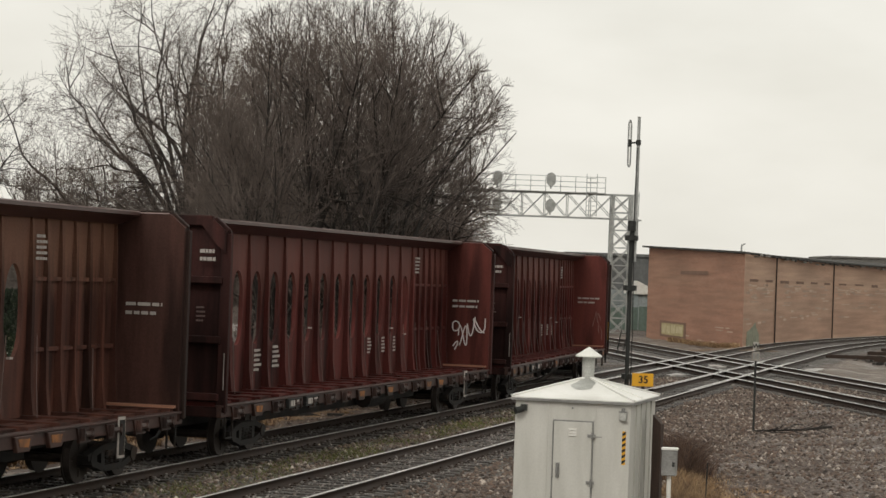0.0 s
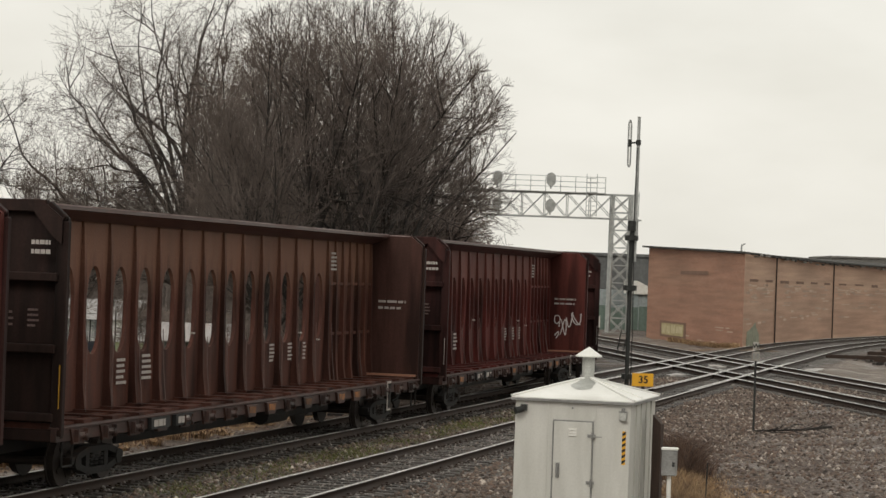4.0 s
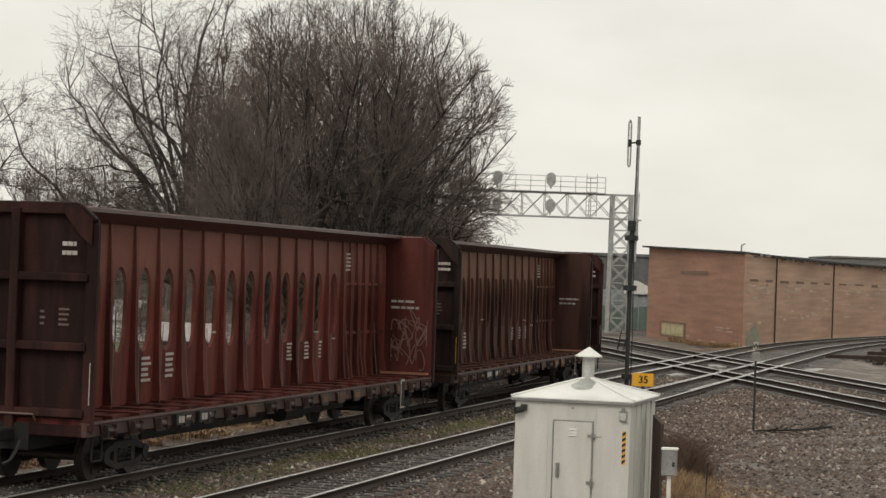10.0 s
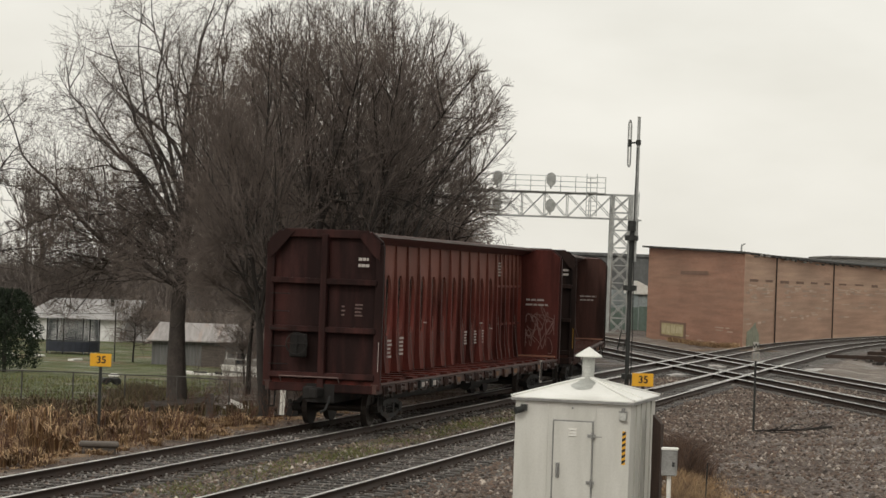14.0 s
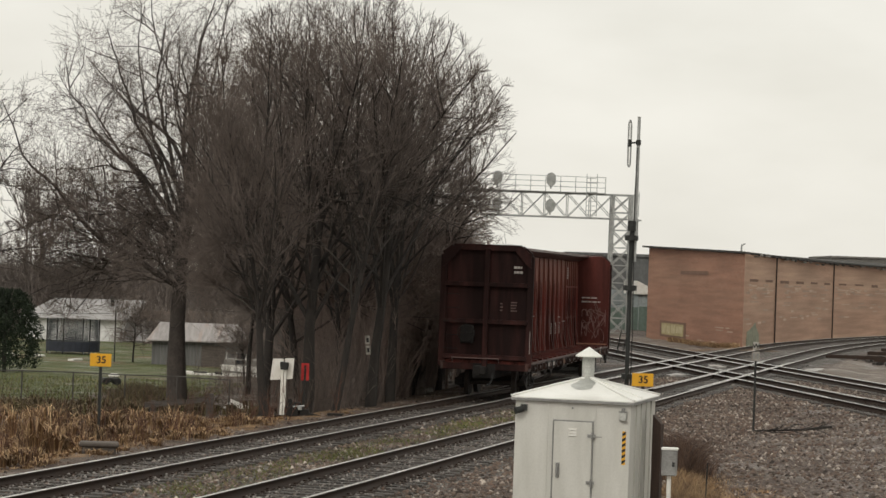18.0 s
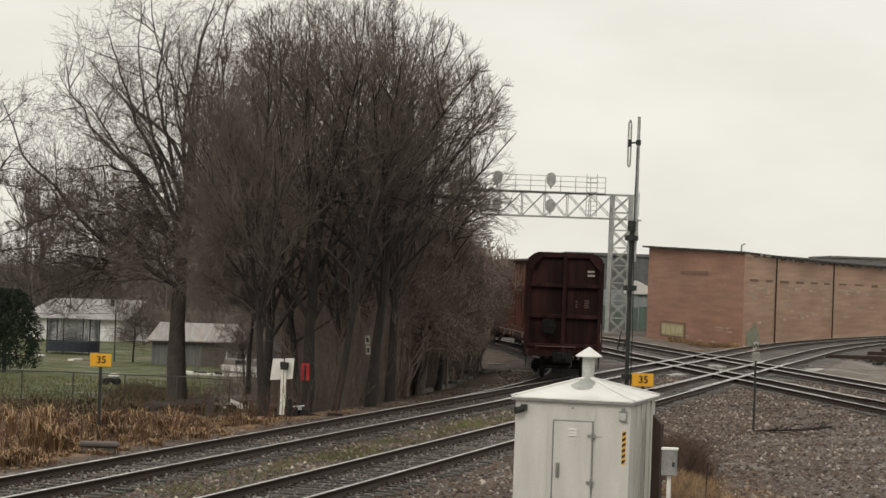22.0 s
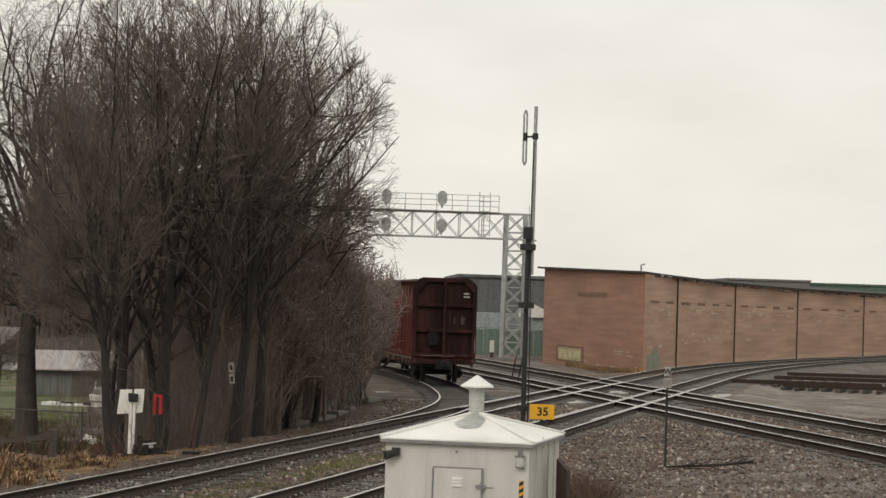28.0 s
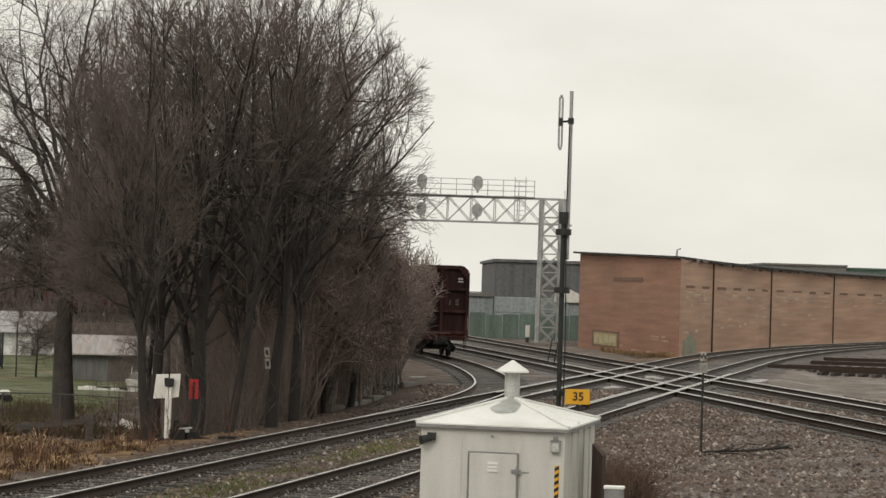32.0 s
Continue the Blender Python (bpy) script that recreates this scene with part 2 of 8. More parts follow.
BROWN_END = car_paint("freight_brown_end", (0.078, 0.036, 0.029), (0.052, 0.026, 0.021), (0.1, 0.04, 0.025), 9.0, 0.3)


def brick_material(name, a, b_, mortar, patch, along):
    m = bpy.data.materials.new(name)
    m.use_nodes = True
    n, l = m.node_tree.nodes, m.node_tree.links
    b = n["Principled BSDF"]
    b.inputs["Roughness"].default_value = 0.9
    co = n.new("ShaderNodeTexCoord")
    br = n.new("ShaderNodeTexBrick")
    br.inputs["Color1"].default_value, br.inputs["Color2"].default_value, br.inputs["Mortar"].default_value = (*a, 1), (*b_, 1), (*mortar, 1)
    br.inputs["Scale"].default_value = 1.0
    br.inputs["Brick Width"].default_value, br.inputs["Row Height"].default_value, br.inputs["Mortar Size"].default_value = 0.22, 0.075, 0.006
    l.new(co.outputs["UV"], br.inputs["Vector"])
    nz = n.new("ShaderNodeTexNoise")
    nz.inputs["Scale"].default_value, nz.inputs["Detail"].default_value = 0.35, 8
    mp = n.new("ShaderNodeMapping")
    mp.inputs["Scale"].default_value = (along, 1.0, 1)
    l.new(co.outputs["UV"], mp.inputs["Vector"])
    l.new(mp.outputs["Vector"], nz.inputs["Vector"])
    mr = n.new("ShaderNodeMapRange")
    mr.inputs["From Min"].default_value, mr.inputs["From Max"].default_value, mr.inputs["To Max"].default_value = 0.48, 0.66, 0.7
    l.new(nz.outputs["Fac"], mr.inputs["Value"])
    mx = n.new("ShaderNodeMix")
    mx.data_type = "RGBA"
    l.new(mr.outputs["Result"], mx.inputs[0])
    l.new(br.outputs["Color"], mx.inputs[6])
    mx.inputs[7].default_value = (*patch, 1)
    n2 = n.new("ShaderNodeTexNoise")
    n2.inputs["Scale"].default_value, n2.inputs["Detail"].default_value = 3.0, 7
    l.new(mp.outputs["Vector"], n2.inputs["Vector"])
    m2 = n.new("ShaderNodeMapRange")
    m2.inputs["From Min"].default_value, m2.inputs["From Max"].default_value = 0.3, 0.7
    m2.inputs["To Min"].default_value, m2.inputs["To Max"].default_value = 0.8, 1.16
    l.new(n2.outputs["Fac"], m2.inputs["Value"])
    n3 = n.new("ShaderNodeTexNoise")
    n3.inputs["Scale"].default_value, n3.inputs["Detail"].default_value = 1.0, 7
    mp3 = n.new("ShaderNodeMapping")
    mp3.inputs["Scale"].default_value = (along * 2.5, 0.25, 1)
    l.new(co.outputs["UV"], mp3.inputs["Vector"])
    l.new(mp3.outputs["Vector"], n3.inputs["Vector"])
    m3 = n.new("ShaderNodeMapRange")
    m3.inputs["From Min"].default_value, m3.inputs["From Max"].default_value = 0.3, 0.62
    m3.inputs["To Min"].default_value, m3.inputs["To Max"].default_value = 0.84, 1.05
    l.new(n3.outputs["Fac"], m3.inputs["Value"])
    both = n.new("ShaderNodeMath")
    both.operation = "MULTIPLY"
    l.new(m2.outputs["Result"], both.inputs[0])
    l.new(m3.outputs["Result"], both.inputs[1])
    hsv = n.new("ShaderNodeHueSaturation")
    l.new(both.outputs[0], hsv.inputs["Value"])
    l.new(mx.outputs[2], hsv.inputs["Color"])
    l.new(hsv.outputs["Color"], b.inputs["Base Color"])
    bp = n.new("ShaderNodeBump")
    bp.inputs["Strength"].default_value, bp.inputs["Distance"].default_value = 0.4, 0.01
    l.new(br.outputs["Fac"], bp.inputs["Height"])
    bp.invert = True
    l.new(bp.outputs["Normal"], b.inputs["Normal"])
    return m


MAT["pale_paint"] = material("worn_pale_paint", (0.52, 0.46, 0.3), 0.85, other=(0.4, 0.34, 0.2), scale=3, fine=14)
# Pale strip colour paints the wet highlight on chord and bulkhead edges.
MAT["edge_highlight"] = material("painted_edge_highlight", (0.34, 0.27, 0.26), 0.6, scale=1.2, fine=20, other=(0.16, 0.1, 0.09), bump=0.05)
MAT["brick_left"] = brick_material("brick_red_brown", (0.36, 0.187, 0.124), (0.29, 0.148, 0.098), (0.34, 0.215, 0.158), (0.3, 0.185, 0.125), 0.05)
# Long wall: lighter, less red brick than the end wall.
MAT["brick_right"] = brick_material("brick_light_brown", (0.48, 0.292, 0.205), (0.4, 0.238, 0.163), (0.5, 0.355, 0.265), (0.54, 0.385, 0.28), 0.03)
MAT["pale_brick"] = material("pale_limed_brick", (0.52, 0.4, 0.31), 0.9, other=(0.4, 0.28, 0.21), scale=3, fine=25, random=0.5)
MAT["olive_blades"] = islands("olive_weed_blades", [(0.045, 0.03, 0.02), (0.1, 0.068, 0.04), (0.1, 0.092, 0.035), (0.17, 0.12, 0.07)])
MAT["straw_blades"] = islands("straw_grass_blades", [(0.09, 0.052, 0.033), (0.2, 0.118, 0.065), (0.36, 0.235, 0.125), (0.52, 0.375, 0.215)])
MAT["weed_red"] = material("reddish_weed_stalks", (0.13, 0.062, 0.04), 0.9, other=(0.07, 0.04, 0.03), scale=0.8, fine=6, bump=0.0)
MAT["bridge_steel"] = material("pale_bridge_paint", (0.42, 0.43, 0.415), 0.6, 0.1, other=(0.31, 0.32, 0.31), scale=3, fine=40)
MAT["signal_grey"] = material("signal_grey_paint", (0.38, 0.39, 0.375), 0.7, scale=3, fine=40)
# Pale base colour paints in the sky's reflection on the water.
MAT["puddle"] = material("sky_pale_rain_water", (0.3, 0.28, 0.255), 0.3, other=(0.22, 0.205, 0.19), scale=1.5, fine=6, bump=0.04, spec=0.5)
MAT["old_white"] = material("grimy_white_plate", (0.4, 0.385, 0.35), 0.7, other=(0.22, 0.2, 0.17), scale=9, fine=40, bump=0.05)

# ---- mesh tools ----
class Shape:
    """Verts and faces put together piece by piece."""

    def __init__(self):
        self.v, self.f = [], []

    def add(self, verts, faces):
        k = len(self.v)
        self.v += [tuple(p) for p in verts]
        self.f += [tuple(i + k for i in face) for face in faces]
        return self

    def box(self, x0, y0, z0, x1, y1, z1, m=None):
        p = [Vector((x, y, z)) for z in (z0, z1) for y in (y0, y1) for x in (x0, x1)]
        if m is not None:
            p = [m @ q for q in p]
        return self.add(p, [(0, 2, 3, 1), (4, 5, 7, 6), (0, 1, 5, 4), (2, 6, 7, 3), (0, 4, 6, 2), (1, 3, 7, 5)])

    def beam(self, a, b, w, h=None, up=(0, 0, 1)):
        """A rectangular bar from a to b."""
        a, b = Vector(a), Vector(b)
        h = w if h is None else h
        d = (b - a).normalized()
        side = d.cross(Vector(up))
        side = (side if side.length > 1e-4 else Vector((1, 0, 0))).normalized()
        top = side.cross(d).normalized()
        p = [c + side * (w / 2 * i) + top * (h / 2 * j) for c in (a, b) for i, j in ((-1, -1), (1, -1), (1, 1), (-1, 1))]
        return self.add(p, [(3, 2, 1, 0), (4, 5, 6, 7), (0, 1, 5, 4), (1, 2, 6, 5), (2, 3, 7, 6), (3, 0, 4, 7)])

    def tube(self, a, b, r, r2=None, n=10):
        """A round bar, closed at both ends."""
        a, b = Vector(a), Vector(b)
        r2 = r if r2 is None else r2
        d = (b - a).normalized()
        side = d.cross(Vector((0, 0, 1)) if abs(d.z) < 0.9 else Vector((1, 0, 0))).normalized()
        top = side.cross(d)
        p = [c + (side * math.cos(q) + top * math.sin(q)) * rad for c, rad in ((a, r), (b, r2)) for q in (2 * math.pi * i / n for i in range(n))]
        faces = [(i, (i + 1) % n, n + (i + 1) % n, n + i) for i in range(n)]
        return self.add(p, faces + [tuple(range(n - 1, -1, -1)), tuple(range(n, 2 * n))])

    def line(self, pts, r, n=5):
        for a, b in zip(pts, pts[1:]):
            self.tube(a, b, r, n=n)
        return self

    def prism(self, outline, z0, z1, m=None):
        """An outline in x and y, raised from z0 to z1."""
        n = len(outline)
        p = [Vector((x, y, z)) for z in (z0, z1) for x, y in outline]
        if m is not None:
            p = [m @ q for q in p]
        return self.add(p, [tuple(range(n - 1, -1, -1)), tuple(range(n, 2 * n))] + [(i, (i + 1) % n, n + (i + 1) % n, n + i) for i in range(n)])


def mesh_of(name, shape, mat, bevel=0.0, smooth=False):
    me = bpy.data.meshes.new(name)
    me.from_pydata(shape.v, [], shape.f)
    if bevel:
        bm = bmesh.new()
        bm.from_mesh(me)
        bmesh.ops.remove_doubles(bm, verts=bm.verts, dist=1e-5)
        bmesh.ops.bevel(bm, geom=[e for e in bm.edges if len(e.link_faces) == 2 and e.calc_face_angle() > 0.5], offset=bevel, segments=1, affect="EDGES", clamp_overlap=True)
        bm.to_mesh(me)
        bm.free()
    me.materials.append(mat)
    if smooth:
        me.polygons.foreach_set("use_smooth", [True] * len(me.polygons))
    me.update()
    return me


def part(name, shape, mat, parent, label="", bevel=0.0, smooth=False, at=None):
    """One mesh object under a thing or under a part."""
    me = shape if isinstance(shape, bpy.types.Mesh) else mesh_of(name, shape, mat, bevel, smooth)
    ob = new(name, me)
    ob.parent = parent
    if at is not None:
        ob.matrix_basis = at
    return tagged(ob, label)


def thing(name, m, label, category, group="", kind=""):
    ob = new(name)
    ob.empty_display_size = 0.2
    ob.matrix_basis = m
    return tagged(ob, label, category, group, kind)


def raw_mesh(name, verts, faces, mat):
    """A mesh from number arrays; all faces have as many corners."""
    me = bpy.data.meshes.new(name)
    verts, faces = np.asarray(verts, dtype=np.float32), np.asarray(faces, dtype=np.int32)
    k = faces.shape[1]
    me.vertices.add(len(verts))
    me.vertices.foreach_set("co", verts.ravel())
    me.loops.add(faces.size)
    me.loops.foreach_set("vertex_index", faces.ravel())
    me.polygons.add(len(faces))
    me.polygons.foreach_set("loop_start", np.arange(0, faces.size, k, dtype=np.int32))
    me.materials.append(mat)
    me.update(calc_edges=True)
    return me


# ---- the lines of the tracks ----
HEAD = radians(14.31)
STEP = 0.5


def run(start, head, pieces):
    """A line of points STEP apart: pieces are (length, curvature at its end), turning left for plus; the curvature eases in each piece."""
    pts, k, (x, y), th = [np.array(start)], 0.0, start, head
    for length, k1 in pieces:
        n = int(length / STEP)
        for i in range(n):
            kk = k + (k1 - k) * min(1.0, (i + 1) * STEP / 8)
            th -= kk * STEP
            x, y = x + math.sin(th) * STEP, y + math.cos(th) * STEP
            pts.append(np.array((x, y)))
        k = k1
    return np.array(pts)


def a_line(y):
    return -4.47 + (y - 49) * math.tan(HEAD)


SWITCH = 62.05
BACK = 150.0
PATH = run((a_line(SWITCH) - BACK * math.sin(HEAD), SWITCH - BACK * math.cos(HEAD)), HEAD,
           [(BACK, 0.0), (20, 1 / 300), (15, 1 / 90), (200, 1 / 216)])
PATH_S = np.arange(len(PATH)) * STEP - BACK
LINE_A = run((a_line(24), 24.0), HEAD, [(112, 0.0), (150, -1 / 330)])
LINE_B = run((-0.05 + (24 - 49.7) * math.tan(HEAD), 24.0), HEAD, [(112, 0.0), (150, -1 / 330)])
C_HEAD = math.atan(-0.112)
LINE_C = run((12.45 - 0.112 * (40 - 95), 40.0), C_HEAD, [(230, 0.0)])
LINE_D = run((16.95 - 0.112 * (40 - 95), 40.0), C_HEAD, [(230, 0.0)])
CURVE = PATH[(PATH_S >= 0) & (PATH_S < 150)]


def on_path(s):
    return np.array((np.interp(s, PATH_S, PATH[:, 0]), np.interp(s, PATH_S, PATH[:, 1])))


def normals(line):
    t = np.gradient(line, axis=0)
    t /= np.linalg.norm(t, axis=1)[:, None]
    return np.stack([-t[:, 1], t[:, 0]], 1)


def sweep(line, off, section, name, mat):
    """A section (offset to the left, height) drawn along a line at an offset."""
    n = normals(line)
    k, m = len(section), len(line)
    v = np.zeros((m, k, 3))
    for j, (o, z) in enumerate(section):
        v[:, j, :2] = line + n * (off + o)
        v[:, j, 2] = z
    i, j = np.meshgrid(np.arange(m - 1), np.arange(k), indexing="ij")
    a, b = i * k + j, i * k + (j + 1) % k
    f = np.stack([a, b, b + k, a + k], -1).reshape(-1, 4)
    return raw_mesh(name, v.reshape(-1, 3), f, mat)


RAIL = [(-0.065, -0.165), (0.065, -0.165), (0.065, -0.15), (0.012, -0.13), (0.012, -0.04), (0.034, -0.03), (0.034, -0.004), (-0.034, -0.004), (-0.034, -0.03), (-0.012, -0.04), (-0.012, -0.13), (-0.065, -0.15)]
HEADTOP = [(-0.036, -0.006), (0.036, -0.006), (0.034, 0.0), (-0.034, 0.0)]

TIE = Shape().box(-1.29, -0.115, -0.18, 1.29, 0.115, 0.0)
TIE_MESH = mesh_of("tie", TIE, MAT["tie"], 0.012)
SPIKE = Shape()
for sx in (-0.75, 0.75):
    SPIKE.box(sx - 0.19, -0.09, 0.0, sx + 0.19, 0.09, 0.018)
    for ox in (-0.11, 0.11):
        SPIKE.box(sx + ox - 0.025, -0.06, 0.018, sx + ox + 0.025, -0.02, 0.045)
PLATE_MESH = mesh_of("tie_plate", SPIKE, MAT["rail_side"])


def track(name, line, label, first, last, rails=(0.75, -0.75), lift=0.0, ties=True):
    """A railway track on a line: two rails with worn heads, timber ties with their plates."""
    t = thing(name, Matrix.Identity(4), label, "railway track", kind="structure")
    for off in rails:
        r = part("rail", sweep(line, off, [(o, z + lift) for o, z in RAIL], "rail", MAT["rail_side"]), None, t)
        part("rail_head", sweep(line, off, [(o, z + lift) for o, z in HEADTOP], "rail_head", MAT["rail_top"]), None, r, "shiny worn running surface")
    if not ties:
        return t
    n = normals(line)
    rng = np.random.default_rng(len(name) * 7 + int(line[0][0] * 10) % 50)
    for i in range(len(line)):
        if not first < line[i][1] < last:
            continue
        a = math.atan2(n[i][1], n[i][0]) + rng.normal(0, 0.02)
        m = Matrix.Translation((line[i][0] + rng.normal(0, 0.03), line[i][1], -0.168 + lift + rng.normal(0, 0.006))) @ Matrix.Rotation(a, 4, "Z")
        tie = part("tie", TIE_MESH, None, t, at=m)
        if line[i][1] < 85:
            part("tie_plate", PLATE_MESH, None, tie)
    return t


# ---- ground: one sheet to the horizon, with track beds, gravel, lawn and dry banks ----
ALL_LINES = [LINE_A, LINE_B, LINE_C, LINE_D, CURVE]
SAMPLES = np.concatenate(ALL_LINES)


def axis(lo, hi, step, far):
    mid = np.arange(lo, hi + 1e-6, step)
    out = [step * 1.35]
    while sum(out) < far:
        out.append(out[-1] * 1.35)
    return np.concatenate([lo - np.cumsum(out)[::-1], mid, hi + np.cumsum(out)])


def near_track(x, y):
    """Distance to the nearest track's centre line."""
    d = np.full(x.shape, 1e9)
    for line in ALL_LINES:
        pts = line[::4]
        for k in range(0, len(x), 4000):
            xx, yy = x[k:k + 4000], y[k:k + 4000]
            q = (xx[:, None] - pts[None, :, 0]) ** 2 + (yy[:, None] - pts[None, :, 1]) ** 2
            d[k:k + 4000] = np.minimum(d[k:k + 4000], np.sqrt(q.min(1)))
    return d


def left_of_a(x, y):
    """Metres to the left of the train's track: track A before the switch, the curve after it."""
    cx = np.interp(y, PATH[:, 1], PATH[:, 0])
    return (cx - x) * math.cos(HEAD)


def base_height(x, y, d):
    z = np.full(x.shape, -0.42)
    z = np.where(d < 2.6, -0.215, z)
    mid = (d >= 2.6) & (d < 4.2)
    z = np.where(mid, -0.215 - (d - 2.6) / 1.6 * 0.205, z)
    lo = left_of_a(x, y)
    fall = np.clip((lo - 3.4) / 4.0, 0, 1)
    z = z - fall * 2.95 * (1 - np.exp(-np.clip(y - 60, 0, 400) / 65))
    far = np.clip((np.hypot(x, y) - 260) / 400, 0, 1)
    return z - far * 0.6


gx, gy_ = axis(-32, 62, 0.45, 3000), axis(24, 236, 0.6, 3000)
GX, GY = np.meshgrid(gx, gy_)
px_, py_ = GX.ravel(), GY.ravel()
inner = (px_ > -40) & (px_ < 70) & (py_ > 15) & (py_ < 260)
dist = np.full(px_.shape, 50.0)
dist[inner] = near_track(px_[inner], py_[inner])
gz_ = base_height(px_, py_, dist)
grng = np.random.default_rng(3)
lump = np.array([noise.noise(Vector((x * 0.35, y * 0.35, 0))) * 0.07 + noise.noise(Vector((x * 1.3, y * 1.3, 3))) * 0.03 if k else 0 for x, y, k in zip(px_, py_, inner)])
gz_ = gz_ + np.where(dist > 2.2, lump, lump * 0.25)
nx_, ny_ = len(gx), len(gy_)
ii, jj = np.meshgrid(np.arange(ny_ - 1), np.arange(nx_ - 1), indexing="ij")
q0 = ii * nx_ + jj
gfaces = np.stack([q0, q0 + 1, q0 + nx_ + 1, q0 + nx_], -1).reshape(-1, 4)


def ground_material():
    m = bpy.data.materials.new("ground_cover")
    m.use_nodes = True
    n, l = m.node_tree.nodes, m.node_tree.links
    b = n["Principled BSDF"]
    co = n.new("ShaderNodeTexCoord")

    def noise_at(scale, detail=6):
        x = n.new("ShaderNodeTexNoise")
        x.inputs["Scale"].default_value, x.inputs["Detail"].default_value = scale, detail
        l.new(co.outputs["Object"], x.inputs["Vector"])
        return x.outputs["Fac"]

    def ramp(src, stops):
        r = n.new("ShaderNodeValToRGB")
        while len(r.color_ramp.elements) < len(stops):
            r.color_ramp.elements.new(0.5)
        for i, (p, c) in enumerate(stops):
            r.color_ramp.elements[i].position = p
            r.color_ramp.elements[i].color = (*c, 1)
        l.new(src, r.inputs["Fac"])
        return r.outputs["Color"]

    def mix(fac, a, c):
        x = n.new("ShaderNodeMix")
        x.data_type = "RGBA"
        l.new(fac, x.inputs[0])
        l.new(a, x.inputs[6])
        l.new(c, x.inputs[7])
        return x.outputs[2]

    def mask(attr, scale, hard=0.12):
        at = n.new("ShaderNodeAttribute")
        at.attribute_name = attr
        s = n.new("ShaderNodeMath")
        s.operation = "MULTIPLY_ADD"
        s.inputs[1].default_value = 0.7
        l.new(noise_at(scale), s.inputs[0])
        l.new(at.outputs["Fac"], s.inputs[2])
        r = n.new("ShaderNodeMapRange")
        r.inputs["From Min"].default_value, r.inputs["From Max"].default_value = 0.85 - hard, 0.85 + hard
        l.new(s.outputs[0], r.inputs["Value"])
        return r.outputs["Result"]

    vor = n.new("ShaderNodeTexVoronoi")
    vor.inputs["Scale"].default_value = 21
    l.new(co.outputs["Object"], vor.inputs["Vector"])
    sepc = n.new("ShaderNodeSeparateColor")
    l.new(vor.outputs["Color"], sepc.inputs[0])
    gravel = ramp(sepc.outputs[0], [(0.0, (0.032, 0.0235, 0.019)), (0.45, (0.086, 0.062, 0.05)), (0.86, (0.14, 0.101, 0.081)), (0.94, (0.2, 0.153, 0.125)), (1.0, (0.44, 0.39, 0.34))])
    bed = ramp(sepc.outputs[0], [(0.0, (0.028, 0.024, 0.021)), (0.5, (0.074, 0.064, 0.057)), (1.0, (0.2, 0.18, 0.16))])
    lawn = ramp(noise_at(0.22, 9), [(0.32, (0.16, 0.115, 0.06)), (0.42, (0.085, 0.087, 0.026)), (0.56, (0.072, 0.092, 0.022)), (0.7, (0.14, 0.13, 0.045))])
    dry = ramp(noise_at(2.5), [(0.3, (0.09, 0.055, 0.03)), (0.5, (0.2, 0.115, 0.05)), (0.72, (0.33, 0.21, 0.095))])
    dirt = ramp(noise_at(1.6, 9), [(0.3, (0.12, 0.1, 0.085)), (0.5, (0.19, 0.158, 0.132)), (0.72, (0.27, 0.225, 0.19))])
    soil = ramp(noise_at(1.2), [(0.3, (0.056, 0.038, 0.028)), (0.7, (0.13, 0.088, 0.062))])
    oil = ramp(noise_at(3.0), [(0.3, (0.018, 0.017, 0.016)), (0.7, (0.05, 0.047, 0.044))])
    c = mix(mask("bed", 2.0), gravel, bed)
    c = mix(mask("soil", 0.8), c, soil)
    c = mix(mask("lawn", 0.9), c, lawn)
    c = mix(mask("dry", 1.1), c, dry)
    c = mix(mask("dirt", 0.7), c, dirt)
    c = mix(mask("oil", 1.5), c, oil)
    l.new(c, b.inputs["Base Color"])
    b.inputs["Roughness"].default_value = 0.82
    wet = n.new("ShaderNodeMapRange")
    wet.inputs["From Min"].default_value, wet.inputs["From Max"].default_value = 0.35, 0.6
    wet.inputs["To Min"].default_value, wet.inputs["To Max"].default_value = 0.45, 0.9
    l.new(noise_at(0.5), wet.inputs["Value"])
    l.new(wet.outputs["Result"], b.inputs["Roughness"])
    bp = n.new("ShaderNodeBump")
    bp.inputs["Strength"].default_value, bp.inputs["Distance"].default_value = 0.9, 0.05
    l.new(vor.outputs["Distance"], bp.inputs["Height"])
    l.new(bp.outputs["Normal"], b.inputs["Normal"])
    return m


